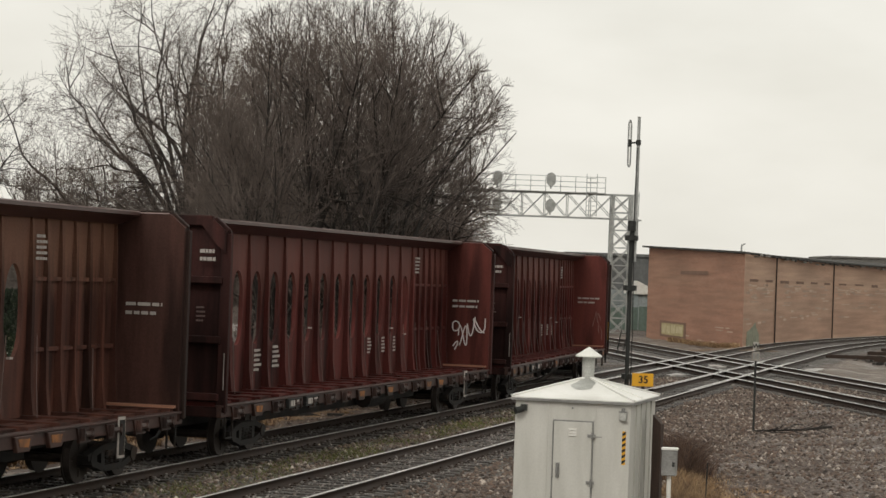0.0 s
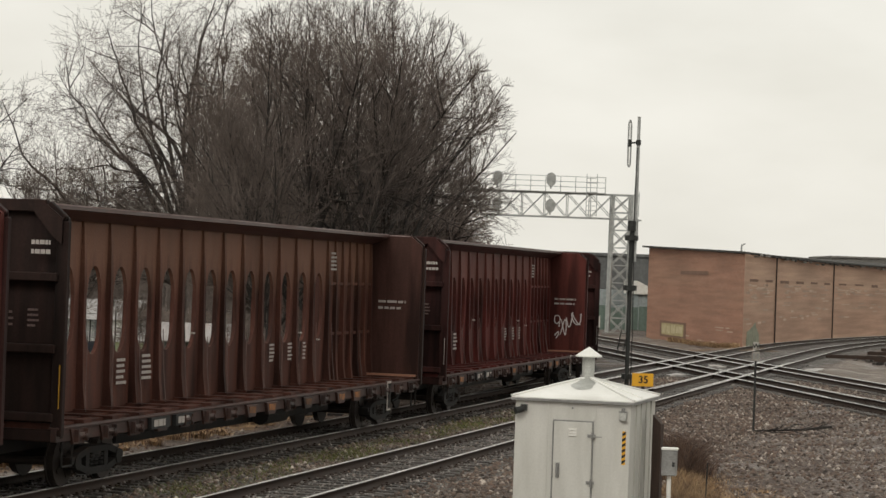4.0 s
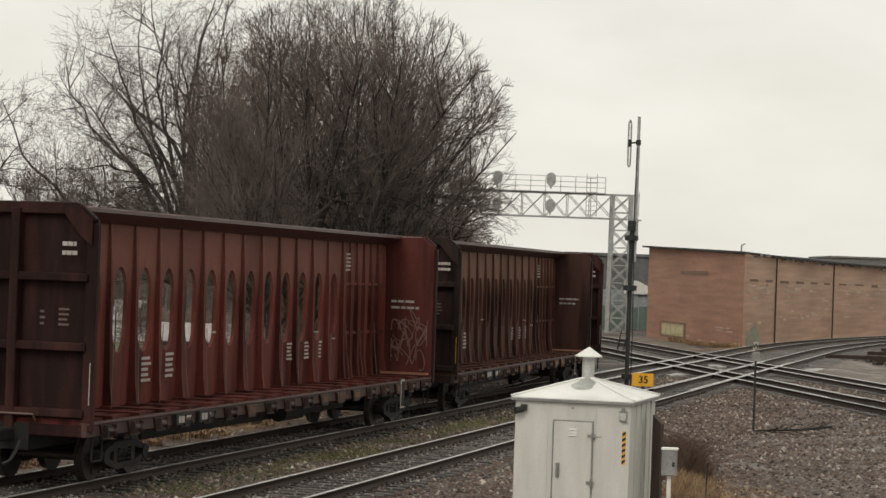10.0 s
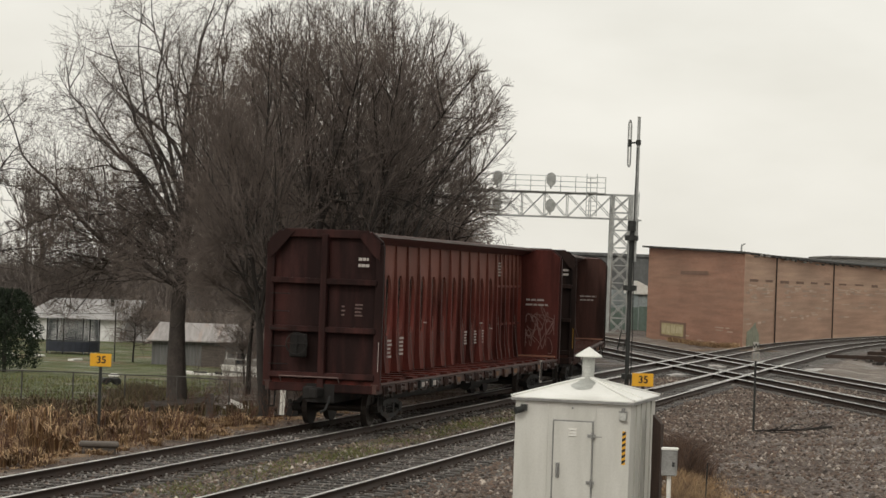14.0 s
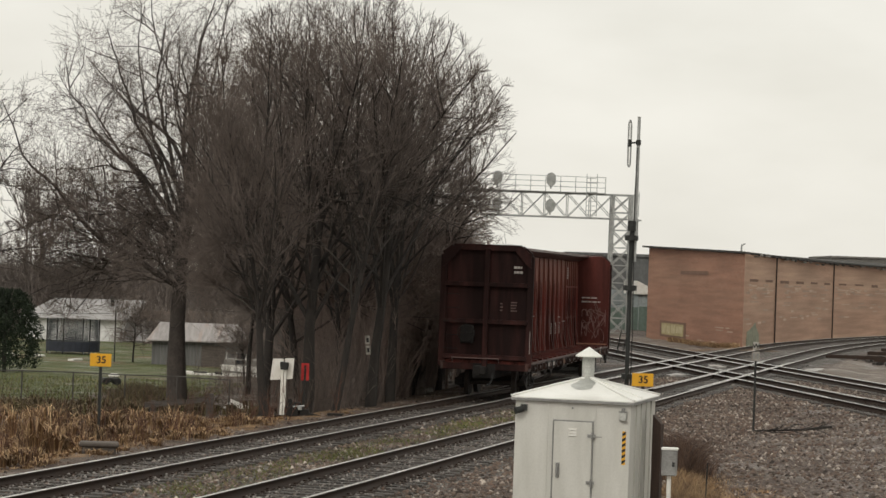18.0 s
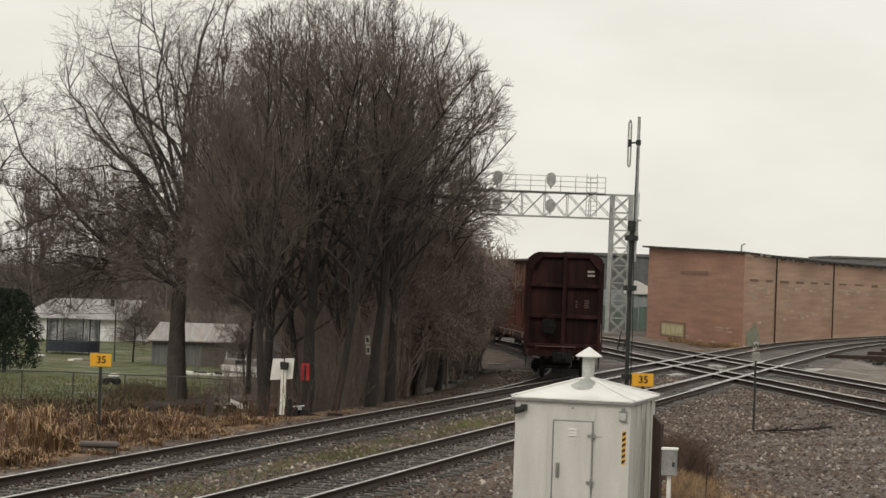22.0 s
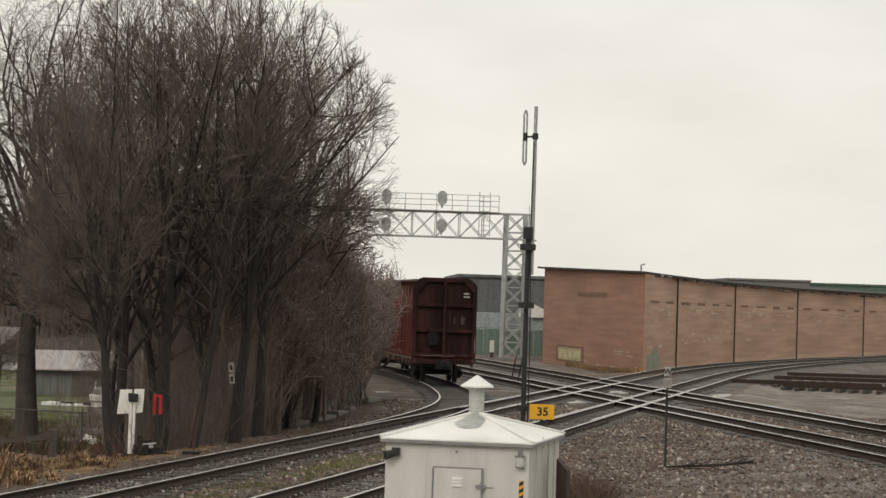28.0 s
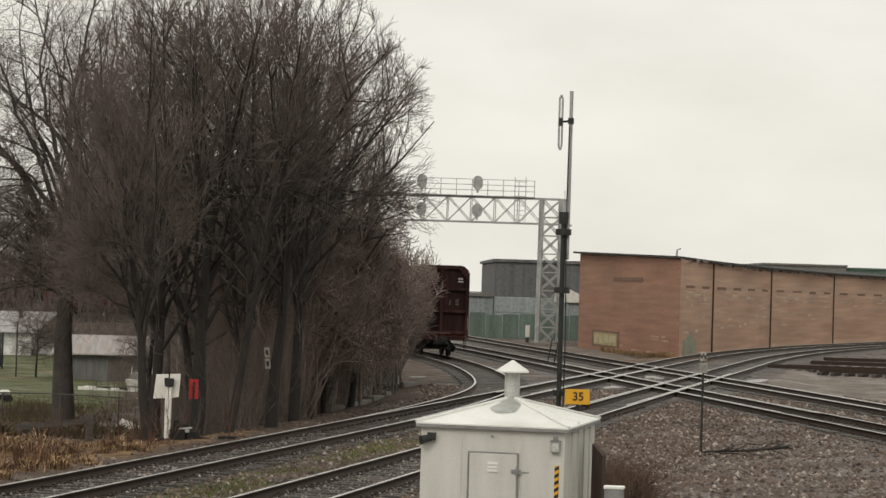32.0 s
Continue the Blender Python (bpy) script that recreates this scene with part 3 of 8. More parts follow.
ground_mesh = raw_mesh("ground", np.stack([px_, py_, gz_], 1), gfaces, ground_material())
lo_ = left_of_a(px_, py_)
between = np.abs(np.interp(py_, LINE_A[:, 1], (LINE_A[:, 0] + LINE_B[:, 0]) / 2) - px_)
zones = {
    "bed": np.where(dist < 2.1, 1.0, 0.0),
    "oil": np.where((np.abs(lo_) < 1.3) & (py_ < 120), 0.8, 0.0) + np.where((np.hypot(px_ - 12, py_ - 104) < 12) & (dist < 2.0), 0.4, 0.0),
    "soil": np.where((lo_ > 1.6) & (py_ < 260), 0.8, 0.0) + np.where((lo_ <= 1.6) & (lo_ > -1.5) & (py_ > 76) & (py_ < 150), 0.5, 0.0) + np.where((px_ > 3.2) & (px_ < 6.2) & (py_ < 47), 0.55, 0.0),
    "lawn": np.where((lo_ > 8.5) & (py_ > 70) & (px_ < -9.4 - (py_ - 80) * 0.05 - 4.0 * (py_ < 104)) & (py_ < 205), 0.9, 0.0) + np.where((between < 0.9) & (py_ > 30) & (py_ < 74), 0.42, 0.0),
    "dry": np.where((lo_ > 2.2) & (lo_ < 8) & (py_ < 69), 0.62, 0.0) + np.where((px_ > 3.9) & (px_ < 6.2 + 1.3 * (py_ < 47)) & (py_ < 51) & (py_ > 38), 0.5, 0.0) + np.where((py_ > 141) & (py_ < 150) & (px_ < 21) & (px_ > 12), 0.5, 0.0),
    "dirt": np.where((px_ > 17) & (dist > 2.3) & (py_ > 88) & (py_ < 140), 0.58, 0.0) + np.where((py_ > 146) & (py_ < 176) & (px_ < 17) & (px_ > 11) & (dist > 2.4), 0.7, 0.0),
}
for key, values in zones.items():
    att = ground_mesh.attributes.new(key, "FLOAT", "POINT")
    att.data.foreach_set("value", values.astype(np.float32))
ground_mesh.polygons.foreach_set("use_smooth", [True] * len(ground_mesh.polygons))
ground = tagged(new("ground", ground_mesh), "grey-brown wet gravel ground with lawn and dry grass banks", "ground", kind="structure")


def ground_z(x, y):
    x, y = np.atleast_1d(np.asarray(x, float)), np.atleast_1d(np.asarray(y, float))
    i = np.clip(np.searchsorted(gx, x) - 1, 0, nx_ - 2)
    j = np.clip(np.searchsorted(gy_, y) - 1, 0, ny_ - 2)
    u, w = (x - gx[i]) / (gx[i + 1] - gx[i]), (y - gy_[j]) / (gy_[j + 1] - gy_[j])
    g = gz_.reshape(ny_, nx_)
    return g[j, i] * (1 - u) * (1 - w) + g[j, i + 1] * u * (1 - w) + g[j + 1, i] * (1 - u) * w + g[j + 1, i + 1] * u * w


def gz_at(x, y):
    return float(ground_z(x, y)[0])


# ---- warehouse of brick in the fork of the tracks ----
def wall_mesh(name, a, b, z0, z1a, z1b, thick, mat, cut=0.0, cut_a=0.0):
    """An upright wall from a to b whose top runs from z1a to z1b, with brick coordinates in metres."""
    a, b = Vector((*a, 0)), Vector((*b, 0))
    d = (b - a).normalized()
    back = Vector((-d.y, d.x, 0)) * thick
    length = (b - a).length
    up = lambda p, z: (p.x, p.y, z)
    v = [up(a, z0), up(b, z0), up(b, z1b), up(a, z1a), up(a + back + d * cut_a, z0), up(b + back - d * cut, z0), up(b + back - d * cut, z1b), up(a + back + d * cut_a, z1a)]
    me = bpy.data.meshes.new(name)
    me.from_pydata(v, [], [(0, 1, 2, 3), (5, 4, 7, 6), (4, 0, 3, 7), (1, 5, 6, 2), (3, 2, 6, 7), (4, 5, 1, 0)])
    uv = me.uv_layers.new(name="UVMap")
    for poly in me.polygons:
        for li in poly.loop_indices:
            p = Vector(me.vertices[me.loops[li].vertex_index].co)
            uv.data[li].uv = ((p - a).dot(d) + (p - a).dot(back) / thick, p.z)
    me.materials.append(mat)
    return me


FLAKES = [mesh_of("flaked_brick", Shape().box(0, -0.005, 0, w, 0.05, h), MAT["pale_brick"]) for w, h in ((2.2, 0.11), (3.6, 0.08), (1.5, 0.15))]


def warehouse():
    t = thing("brick_warehouse", Matrix.Identity(4), "long old brown brick warehouse with a dark flat roof", "warehouse")
    corners = [(15.4, 174.0), (19.0, 146.4), (22.85, 160.0), (31.6, 188.6), (41.8, 215.1), (53.5, 240.0), (66.0, 265.0), (79.0, 290.0)]
    base = -0.6
    tops = [6.3, 5.72, 5.7, 5.72, 5.74, 5.8, 5.86, 5.92]
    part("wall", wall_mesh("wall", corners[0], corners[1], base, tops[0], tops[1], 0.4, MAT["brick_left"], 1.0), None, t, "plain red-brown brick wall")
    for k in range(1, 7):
        part("wall", wall_mesh("wall", corners[k], corners[k + 1], base, tops[k], tops[k + 1], 0.4, MAT["brick_right"], 0.0, 1.4 if k == 1 else 0.0), None, t, "light brown brick bay with bricked-up openings")
    far = [(15.4, 174.0), (70.0, 300.0), (79.0, 290.0)]
    part("wall", wall_mesh("wall", far[1], far[0], base, 6.3, 6.3, 0.4, MAT["brick_right"]), None, t)
    part("wall", wall_mesh("wall", far[2], far[1], base, 5.92, 6.3, 0.4, MAT["brick_right"]), None, t)
    roof = Shape()
    pts = [(14.9, 174.3, 6.32), (18.85, 145.9, 5.74), (23.1, 159.8, 5.72), (31.95, 188.4, 5.74), (42.2, 214.9, 5.76), (54, 239.8, 5.82), (66.5, 264.8, 5.88), (79.5, 290, 5.94), (70, 300.5, 6.35)]
    n = len(pts)
    v = pts + [(x, y, z + 0.13) for x, y, z in pts]
    roof.add(v, [tuple(range(n - 1, -1, -1)), tuple(range(n, 2 * n))] + [(i, (i + 1) % n, n + (i + 1) % n, n + i) for i in range(n)])
    part("roof", roof, MAT["roof_dark"], t, "dark felt roof with a ragged edge")
    rr = random.Random(4)
    for k in range(1, 7):
        a, b = Vector((*corners[k], 0)), Vector((*corners[k + 1], 0))
        d = (b - a).normalized()
        out = Vector((d.y, -d.x, 0))
        s = 0.3
        while s < (b - a).length - 1:
            w = rr.uniform(0.4, 1.8)
            p = a + d * s + out * 0.3
            z = 5.76 - rr.uniform(0.0, 0.22)
            part("eaves_piece", Shape().beam((p.x, p.y, z), (p.x + d.x * w, p.y + d.y * w, z + rr.uniform(-0.05, 0.05)), 0.12, rr.uniform(0.05, 0.15)), MAT["roof_dark"] if rr.random() < 0.7 else MAT["concrete"], t)
            s += w + rr.uniform(0.4, 2.6)
    for k in range(2, 8):
        x, y = corners[k]
        d = (Vector((*corners[k], 0)) - Vector((*corners[k - 1], 0))).normalized()
        o = Vector((d.y, -d.x, 0)) * 0.12
        part("downpipe", Shape().tube((x + o.x, y + o.y, base), (x + o.x, y + o.y, 5.7), 0.055, n=8), MAT["dark_brown"], t, "rusty dark iron downpipe")
    # bricked-up openings below the eaves
    for k in range(1, 7):
        a, b = Vector((*corners[k], 0)), Vector((*corners[k + 1], 0))
        d = (b - a).normalized()
        out = Vector((d.y, -d.x, 0))
        length = (b - a).length
        count = 2 if k == 1 else 4
        for i in range(count):
            s = (i + 0.6) * length / count
            w = length / count * rr.uniform(0.2, 0.27)
            c = a + d * s + out * 0.02
            z0, z1 = 3.98 + rr.uniform(-0.04, 0.04), 4.16
            sh = Shape()
            sh.add([c - d * w + Vector((0, 0, z0)), c + d * w + Vector((0, 0, z0)), c + d * w + Vector((0, 0, z1)), c - d * w + Vector((0, 0, z1)),
                    c - d * w + Vector((0, 0, z0)) - out * 0.1, c + d * w + Vector((0, 0, z0)) - out * 0.1, c + d * w + Vector((0, 0, z1)) - out * 0.1, c - d * w + Vector((0, 0, z1)) - out * 0.1],
                   [(0, 1, 2, 3), (5, 4, 7, 6), (4, 0, 3, 7), (1, 5, 6, 2), (3, 2, 6, 7), (4, 5, 1, 0)])
            part("lintel", sh, MAT["brick_dark"], t, "dark stone lintel of a bricked-up window")
        # bricks gone pale where the face has flaked off, thickest below the lintels
        turn = Matrix.Rotation(math.atan2(d.y, d.x), 4, "Z")
        for i in range((26, 44, 40, 30, 16, 10)[k - 1]):
            c = a + d * rr.uniform(0.2, length - 3.8) + out * 0.012
            z = rr.choice((3.72, 3.55, 3.4, 3.22)) + rr.uniform(-0.05, 0.05) if rr.random() < 0.6 else rr.uniform(1.2, 3.4)
            part("flaked_brick", FLAKES[rr.randrange(3)], None, t, at=Matrix.Translation((c.x, c.y, z)) @ turn)
    # the blank end: a long lintel and a painted panel
    a, b = Vector((*corners[0], 0)), Vector((*corners[1], 0))
    d = (b - a).normalized()
    out = Vector((d.y, -d.x, 0))

    def on_wall(s0, s1, z0, z1, name, mat, lab, proud=0.03):
        p, q = a + d * s0 + out * proud, a + d * s1 + out * proud
        sh = Shape().add([(p.x, p.y, z0), (q.x, q.y, z0), (q.x, q.y, z1), (p.x, p.y, z1), (p.x - out.x * 0.1, p.y - out.y * 0.1, z0), (q.x - out.x * 0.1, q.y - out.y * 0.1, z0), (q.x - out.x * 0.1, q.y - out.y * 0.1, z1), (p.x - out.x * 0.1, p.y - out.y * 0.1, z1)],
                         [(0, 1, 2, 3), (5, 4, 7, 6), (4, 0, 3, 7), (1, 5, 6, 2), (3, 2, 6, 7), (4, 5, 1, 0)])
        part(name, sh, mat, t, lab)

    on_wall(10.5, 18.5, 4.35, 4.6, "lintel", MAT["brick_dark"], "dark steel lintel band")
    on_wall(4.6, 12.6, -0.15, 0.98, "painted_frame", MAT["brick_dark"], "dark border of a painted panel")
    on_wall(5.2, 12.0, 0.0, 0.83, "painted_panel", MAT["tan_paint"], "faded tan painted panel", 0.05)
    for s0, s1, z0, z1 in ((5.5, 6.6, 0.12, 0.72), (6.9, 7.9, 0.1, 0.66), (8.2, 9.5, 0.15, 0.74), (9.8, 11.7, 0.2, 0.7)):
        on_wall(s0, s1, z0, z1, "painted_shape", MAT["pale_paint"], "worn pale painted shape", 0.06)
    for i in range(14):
        s0, z0 = rr.uniform(1.5, 26), rr.uniform(-0.2, 1.1)
        on_wall(s0, s0 + rr.uniform(0.5, 2.2), z0, z0 + rr.uniform(0.05, 0.1), "bleached_patch", MAT["pale_brick"], "", 0.012)
    p1, q1 = Vector((*corners[1], 0)), Vector((*corners[2], 0))
    d1 = (q1 - p1).normalized()
    o1 = Vector((d1.y, -d1.x, 0))
    sh = Shape()
    ring = [(2.1 * s + 0.6 + 0.35 * math.sin(7 * s), z) for s, z in ((0.5, -0.3), (2.9, -0.3), (3.1, 0.5), (2.6, 1.0), (2.3, 1.35), (1.6, 1.0), (0.7, 0.8))]
    pts = [p1 + d1 * s + o1 * 0.03 + Vector((0, 0, z)) for s, z in ring]
    n = len(pts)
    sh.add(pts + [p - o1 * 0.1 for p in pts], [tuple(range(n)), tuple(range(2 * n - 1, n - 1, -1))] + [(i, n + i, n + (i + 1) % n, (i + 1) % n) for i in range(n)])
    part("painted_patch", sh, MAT["mural_green"], t, "faded pale green painted patch")
    part("roof_pipe", Shape().tube((20.5, 160, 5.9), (20.5, 160, 6.5), 0.06).tube((20.5, 160, 6.5), (20.75, 160, 6.6), 0.05), MAT["galv"], t, "bent metal roof vent pipe")
    return t


warehouse()


def block_building(name, label, walls, roof_mat, x0, x1, y0, y1, tiers, turn=0.0):
    t = thing(name, pose((x0 + x1) / 2, y0, -0.5, 0, 0, turn), label, "industrial building")
    w = (x1 - x0) / 2
    for k, (z0, z1, mat, lab, step) in enumerate(tiers):
        part("wall", Shape().box(-w, step, z0, w, y1 - y0, z1), mat, t, lab, bevel=0.05)
        n = int(2 * w / 1.2)
        rib = mesh_of("cladding_rib", Shape().box(-0.04, step - 0.04, z0, 0.04, step + 0.01, z1), mat)
        for i in range(n + 1):
            part("cladding_rib", rib, None, t, at=Matrix.Translation((-w + i * 2 * w / n, 0, 0)))
    z = max(q[1] for q in tiers)
    part("roof", Shape().box(-w - 0.2, tiers[-1][4] - 0.2, z, w + 0.2, y1 - y0 + 0.2, z + 0.25), roof_mat, t)
    return t


block_building("clad_factory", "grey metal-clad factory block, dark above and pale below", None, MAT["clad_dark"], 11.0, 34.0, 205.0, 230.0,
               [(0, 2.1, MAT["clad_light"], "pale blue-grey lower cladding", 0.0), (2.1, 3.45, MAT["clad_light"], "pale blue-grey lower cladding", 0.0), (3.45, 6.4, MAT["clad_dark"], "dark grey upper cladding", 0.3)])
block_building("low_shed", "long low pale grey industrial shed", None, MAT["roof_far"], -16.0, 10.9, 207.0, 228.0,
               [(0, 3.4, MAT["clad_light"], "pale blue-grey cladding", 0.0)])
block_building("far_hall", "far long hall with a grey and green roof", None, MAT["roof_far"], 55.2, 66.4, 330.0, 350.0,
               [(0, 8.6, MAT["roof_far"], "grey-brown cladding", 0.0)], 0.0)
block_building("far_green_hall", "far hall with green cladding", None, MAT["roof_green"], 66.6, 100.0, 331.0, 350.0,
               [(0, 8.3, MAT["roof_green"], "green cladding", 0.0)], 0.0)

gable = thing("white_gabled_shed", pose(17.0, 200.0, -0.5, 0, 0, 10), "small pale shed with a white gable roof", "shed")
part("wall", Shape().box(-0.1, 0, 0, 1.7, 4, 3.2), MAT["clad_light"], gable)
part("roof", Shape().add([(-0.3, -0.3, 4.3), (1.9, -0.3, 3.3), (1.9, 4.3, 3.3), (-0.3, 4.3, 4.3), (-0.3, -0.3, 3.15), (1.9, -0.3, 3.15), (1.9, 4.3, 3.15), (-0.3, 4.3, 3.15)], [(0, 3, 2, 1), (4, 5, 6, 7), (0, 1, 5, 4), (3, 7, 6, 2), (0, 4, 7, 3), (1, 2, 6, 5)]), MAT["white"], gable, "white sheet roof")

sheet = thing("sheet_fence", pose(0, 0, 0), "dark green sheet-metal yard fence", "fence", kind="structure")
for k in range(16):
    x = 3.2 + k * 1.35
    part("fence_panel", Shape().box(x, 199.0 - k * 0.25, -0.5, x + 1.3, 199.06 - k * 0.25, 1.55 + 0.1 * math.sin(k * 2.1)), MAT["green_sheet"], sheet)

# ---- the train: centrebeam lumber flats with end bulkheads ----
LEN, WIDE, BOGIE = 22.6, 2.78, 17.6
PITCH = 24.7
DECK, TOP = 1.12, 4.72
BAYS = 18
BAY = (LEN - 0.5) / BAYS


def oval_panel(hole, w, z0, z1, t):
    """A wall panel with a tall oval opening through it, or a blank one with a stiffener."""
    s = Shape()
    if not hole:
        s.box(-w / 2, -t, z0, w / 2, t, z1)
        return s
    n = 24
    cz, a, b = 2.9, 0.35, 0.8
    inner, outer = [], []
    for i in range(n):
        q = 2 * math.pi * i / n
        c, sn = math.cos(q), math.sin(q)
        inner.append((a * c, cz + b * math.copysign(abs(sn) ** 0.8, sn)))
        k = 1 / max(abs(c), abs(sn))
        ox, oz = c * k * w / 2, sn * k
        outer.append((ox, (cz + oz * (z1 - cz)) if oz > 0 else (cz + oz * (cz - z0))))
    v = [(x, y, z) for y in (-t, t) for ring in (inner, outer) for x, z in ring]
    f = []
    for i in range(n):
        j = (i + 1) % n
        f += [(i, j, n + j, n + i), (2 * n + j, 2 * n + i, 3 * n + i, 3 * n + j), (j, i, 2 * n + i, 2 * n + j)]
    return s.add(v, f)


MAT["rust"] = material("rusty_fitting", (0.06, 0.028, 0.021), 0.6, other=(0.026, 0.015, 0.013), scale=5, random=0.9)
CHORD = material("wet_chord_paint", (0.075, 0.033, 0.028), 0.4, scale=2, fine=20, streak=(0.4, 4, 4), bump=0.1, spec=0.5)
SILL = material("worn_side_sill", (0.07, 0.03, 0.023), 0.6, other=(0.034, 0.018, 0.015), scale=2.0, fine=20, streak=(0.8, 3, 3), bump=0.1, random=0.3)
CABLE = material("slack_steel_cable", (0.14, 0.09, 0.08), 0.6, 0.2, scale=3)
CAR_MESH = {}


def car_meshes(key, wall, end, front):
    """The meshes that cars of one paint share."""
    m = {}
    m["panel"] = mesh_of("wall_panel", oval_panel(True, BAY, DECK, TOP - 0.2, 0.035), wall)
    m["blank"] = mesh_of("wall_panel", oval_panel(False, BAY, DECK, TOP - 0.2, 0.035), wall)
    post = Shape()
    # each post deepens from the chord down to a foot that spreads over the deck
    rungs = ((TOP - 0.2, 0.075, 0.045), (4.1, 0.1, 0.05), (3.4, 0.125, 0.055), (2.2, 0.14, 0.055), (1.6, 0.16, 0.055), (DECK, 0.22, 0.06))
    for s in (-1, 1):
        v = [(i * w, s * y, z) for z, d, w in rungs for y in (0.03, d) for i in (-1, 1)]
        f = []
        for k in range(len(rungs) - 1):
            q = 4 * k
            f += [(q, q + 2, q + 6, q + 4), (q + 1, q + 5, q + 7, q + 3), (q + 2, q + 3, q + 7, q + 6), (q, q + 4, q + 5, q + 1)]
        q = 4 * (len(rungs) - 1)
        post.add(v, f + [(0, 1, 3, 2), (q, q + 2, q + 3, q + 1)])
    m["post"] = mesh_of("wall_post", post, wall)
    bar = Shape()
    for s in (-1, 1):
        bar.box(-BAY * 1.5, s * 0.035, -0.035, BAY * 1.5, s * 0.1, 0.035)
    m["stiffener"] = mesh_of("stiffener", bar, wall)
    chord = Shape().prism([(-0.52, TOP - 0.075), (-0.52, TOP - 0.02), (-0.49, TOP), (0.49, TOP), (0.52, TOP - 0.02), (0.52, TOP - 0.075), (0.48, TOP - 0.085), (0.14, TOP - 0.24), (-0.14, TOP - 0.24), (-0.48, TOP - 0.085)][::-1],
                          -LEN / 2 + 0.16, LEN / 2 - 0.26, Matrix(((0, 0, 1, 0), (1, 0, 0, 0), (0, 1, 0, 0), (0, 0, 0, 1))))
    m["chord"] = mesh_of("top_chord", chord, CHORD)
    deck = Shape()
    for k in range(BAYS + 1):
        x = -LEN / 2 + 0.25 + k * BAY
        deck.box(x - 0.16, -WIDE / 2 + 0.1, DECK - 0.2, x + 0.16, WIDE / 2 - 0.1, DECK + 0.035)
    for y in (-1.0, -0.6, 0.6, 1.0):
        deck.box(-LEN / 2 + 0.1, y - 0.12, DECK - 0.06, LEN / 2 - 0.1, y + 0.12, DECK + 0.005)
    m["deck"] = mesh_of("deck", deck, wall)
    m["sill"] = mesh_of("side_sill", Shape().box(-LEN / 2, -0.05, 0.86, LEN / 2, 0.05, 1.09).box(-LEN / 2, -0.09, 1.06, LEN / 2, 0.09, 1.1), SILL, 0.01)
    h, top, cut = WIDE / 2, TOP - 0.03, 0.24
    outline = [(-h, 0.92), (h, 0.92), (h, top - cut), (h - 0.3, top), (-h + 0.3, top), (-h, top - cut)]
    plate = Shape().prism(outline, -0.05, 0.05, Matrix(((0, 0, 1, 0), (1, 0, 0, 0), (0, 1, 0, 0), (0, 0, 0, 1))))
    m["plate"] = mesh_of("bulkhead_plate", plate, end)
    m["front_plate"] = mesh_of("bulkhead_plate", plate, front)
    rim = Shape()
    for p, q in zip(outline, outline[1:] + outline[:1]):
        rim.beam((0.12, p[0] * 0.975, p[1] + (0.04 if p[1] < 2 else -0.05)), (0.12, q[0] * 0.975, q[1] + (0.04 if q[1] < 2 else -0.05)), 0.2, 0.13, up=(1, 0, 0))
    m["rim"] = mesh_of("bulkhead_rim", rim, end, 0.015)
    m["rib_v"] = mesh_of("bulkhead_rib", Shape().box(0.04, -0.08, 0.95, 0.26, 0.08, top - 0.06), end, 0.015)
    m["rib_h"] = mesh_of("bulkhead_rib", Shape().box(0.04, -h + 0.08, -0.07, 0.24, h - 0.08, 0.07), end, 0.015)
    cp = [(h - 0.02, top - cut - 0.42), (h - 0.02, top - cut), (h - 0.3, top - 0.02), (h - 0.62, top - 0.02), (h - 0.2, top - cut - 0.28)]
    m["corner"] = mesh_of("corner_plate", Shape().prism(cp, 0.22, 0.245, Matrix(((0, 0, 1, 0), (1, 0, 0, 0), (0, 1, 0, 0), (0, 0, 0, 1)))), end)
    CAR_MESH[key] = m
    return m


# running gear, shared by all
def wheel_mesh():
    s = Shape()
    for side in (-1, 1):
        y = side * 0.75
        s.tube((0, y - 0.065, 0), (0, y + 0.065, 0), 0.415, n=24)
        s.tube((0, y - side * 0.075, 0), (0, y - side * 0.05, 0), 0.45, n=24)
        s.tube((0, y + side * 0.06, 0), (0, y + side * 0.12, 0), 0.13, n=10)
        for q in range(4):
            a = q * math.pi / 2
            s.box(-0.03, -0.02, 0.16, 0.03, 0.02, 0.3, Matrix.Translation((0, y + side * 0.066, 0)) @ Matrix.Rotation(a, 4, "Y"))
    s.tube((0, -1.0, 0), (0, 1.0, 0), 0.08, n=10)
    return mesh_of("wheelset", s, MAT["wheel"])


WHEELSET = wheel_mesh()
FRAME = Shape()
for a, b in (((-1.1, 0.45), (-0.45, 0.6)), ((-0.45, 0.6), (0.45, 0.6)), ((0.45, 0.6), (1.1, 0.45)), ((-1.0, 0.4), (-0.42, 0.24)), ((-0.42, 0.24), (0.42, 0.24)), ((0.42, 0.24), (1.0, 0.4)), ((-0.4, 0.24), (-0.4, 0.6)), ((0.4, 0.24), (0.4, 0.6))):
    FRAME.beam((a[0], 0, a[1]), (b[0], 0, b[1]), 0.16, 0.11)
for ax in (-0.89, 0.89):
    FRAME.tube((ax, -0.1, 0.42), (ax, 0.16, 0.42), 0.13, n=12)
SIDEFRAME = mesh_of("side_frame", FRAME, MAT["iron"])
SPRINGS = Shape()
for sx in (-0.22, 0, 0.22):
    for k in range(4):
        SPRINGS.tube((sx, 0, 0.26 + k * 0.07), (sx, 0, 0.3 + k * 0.07), 0.08, n=8)
SPRING_MESH = mesh_of("spring_nest", SPRINGS, MAT["iron"])
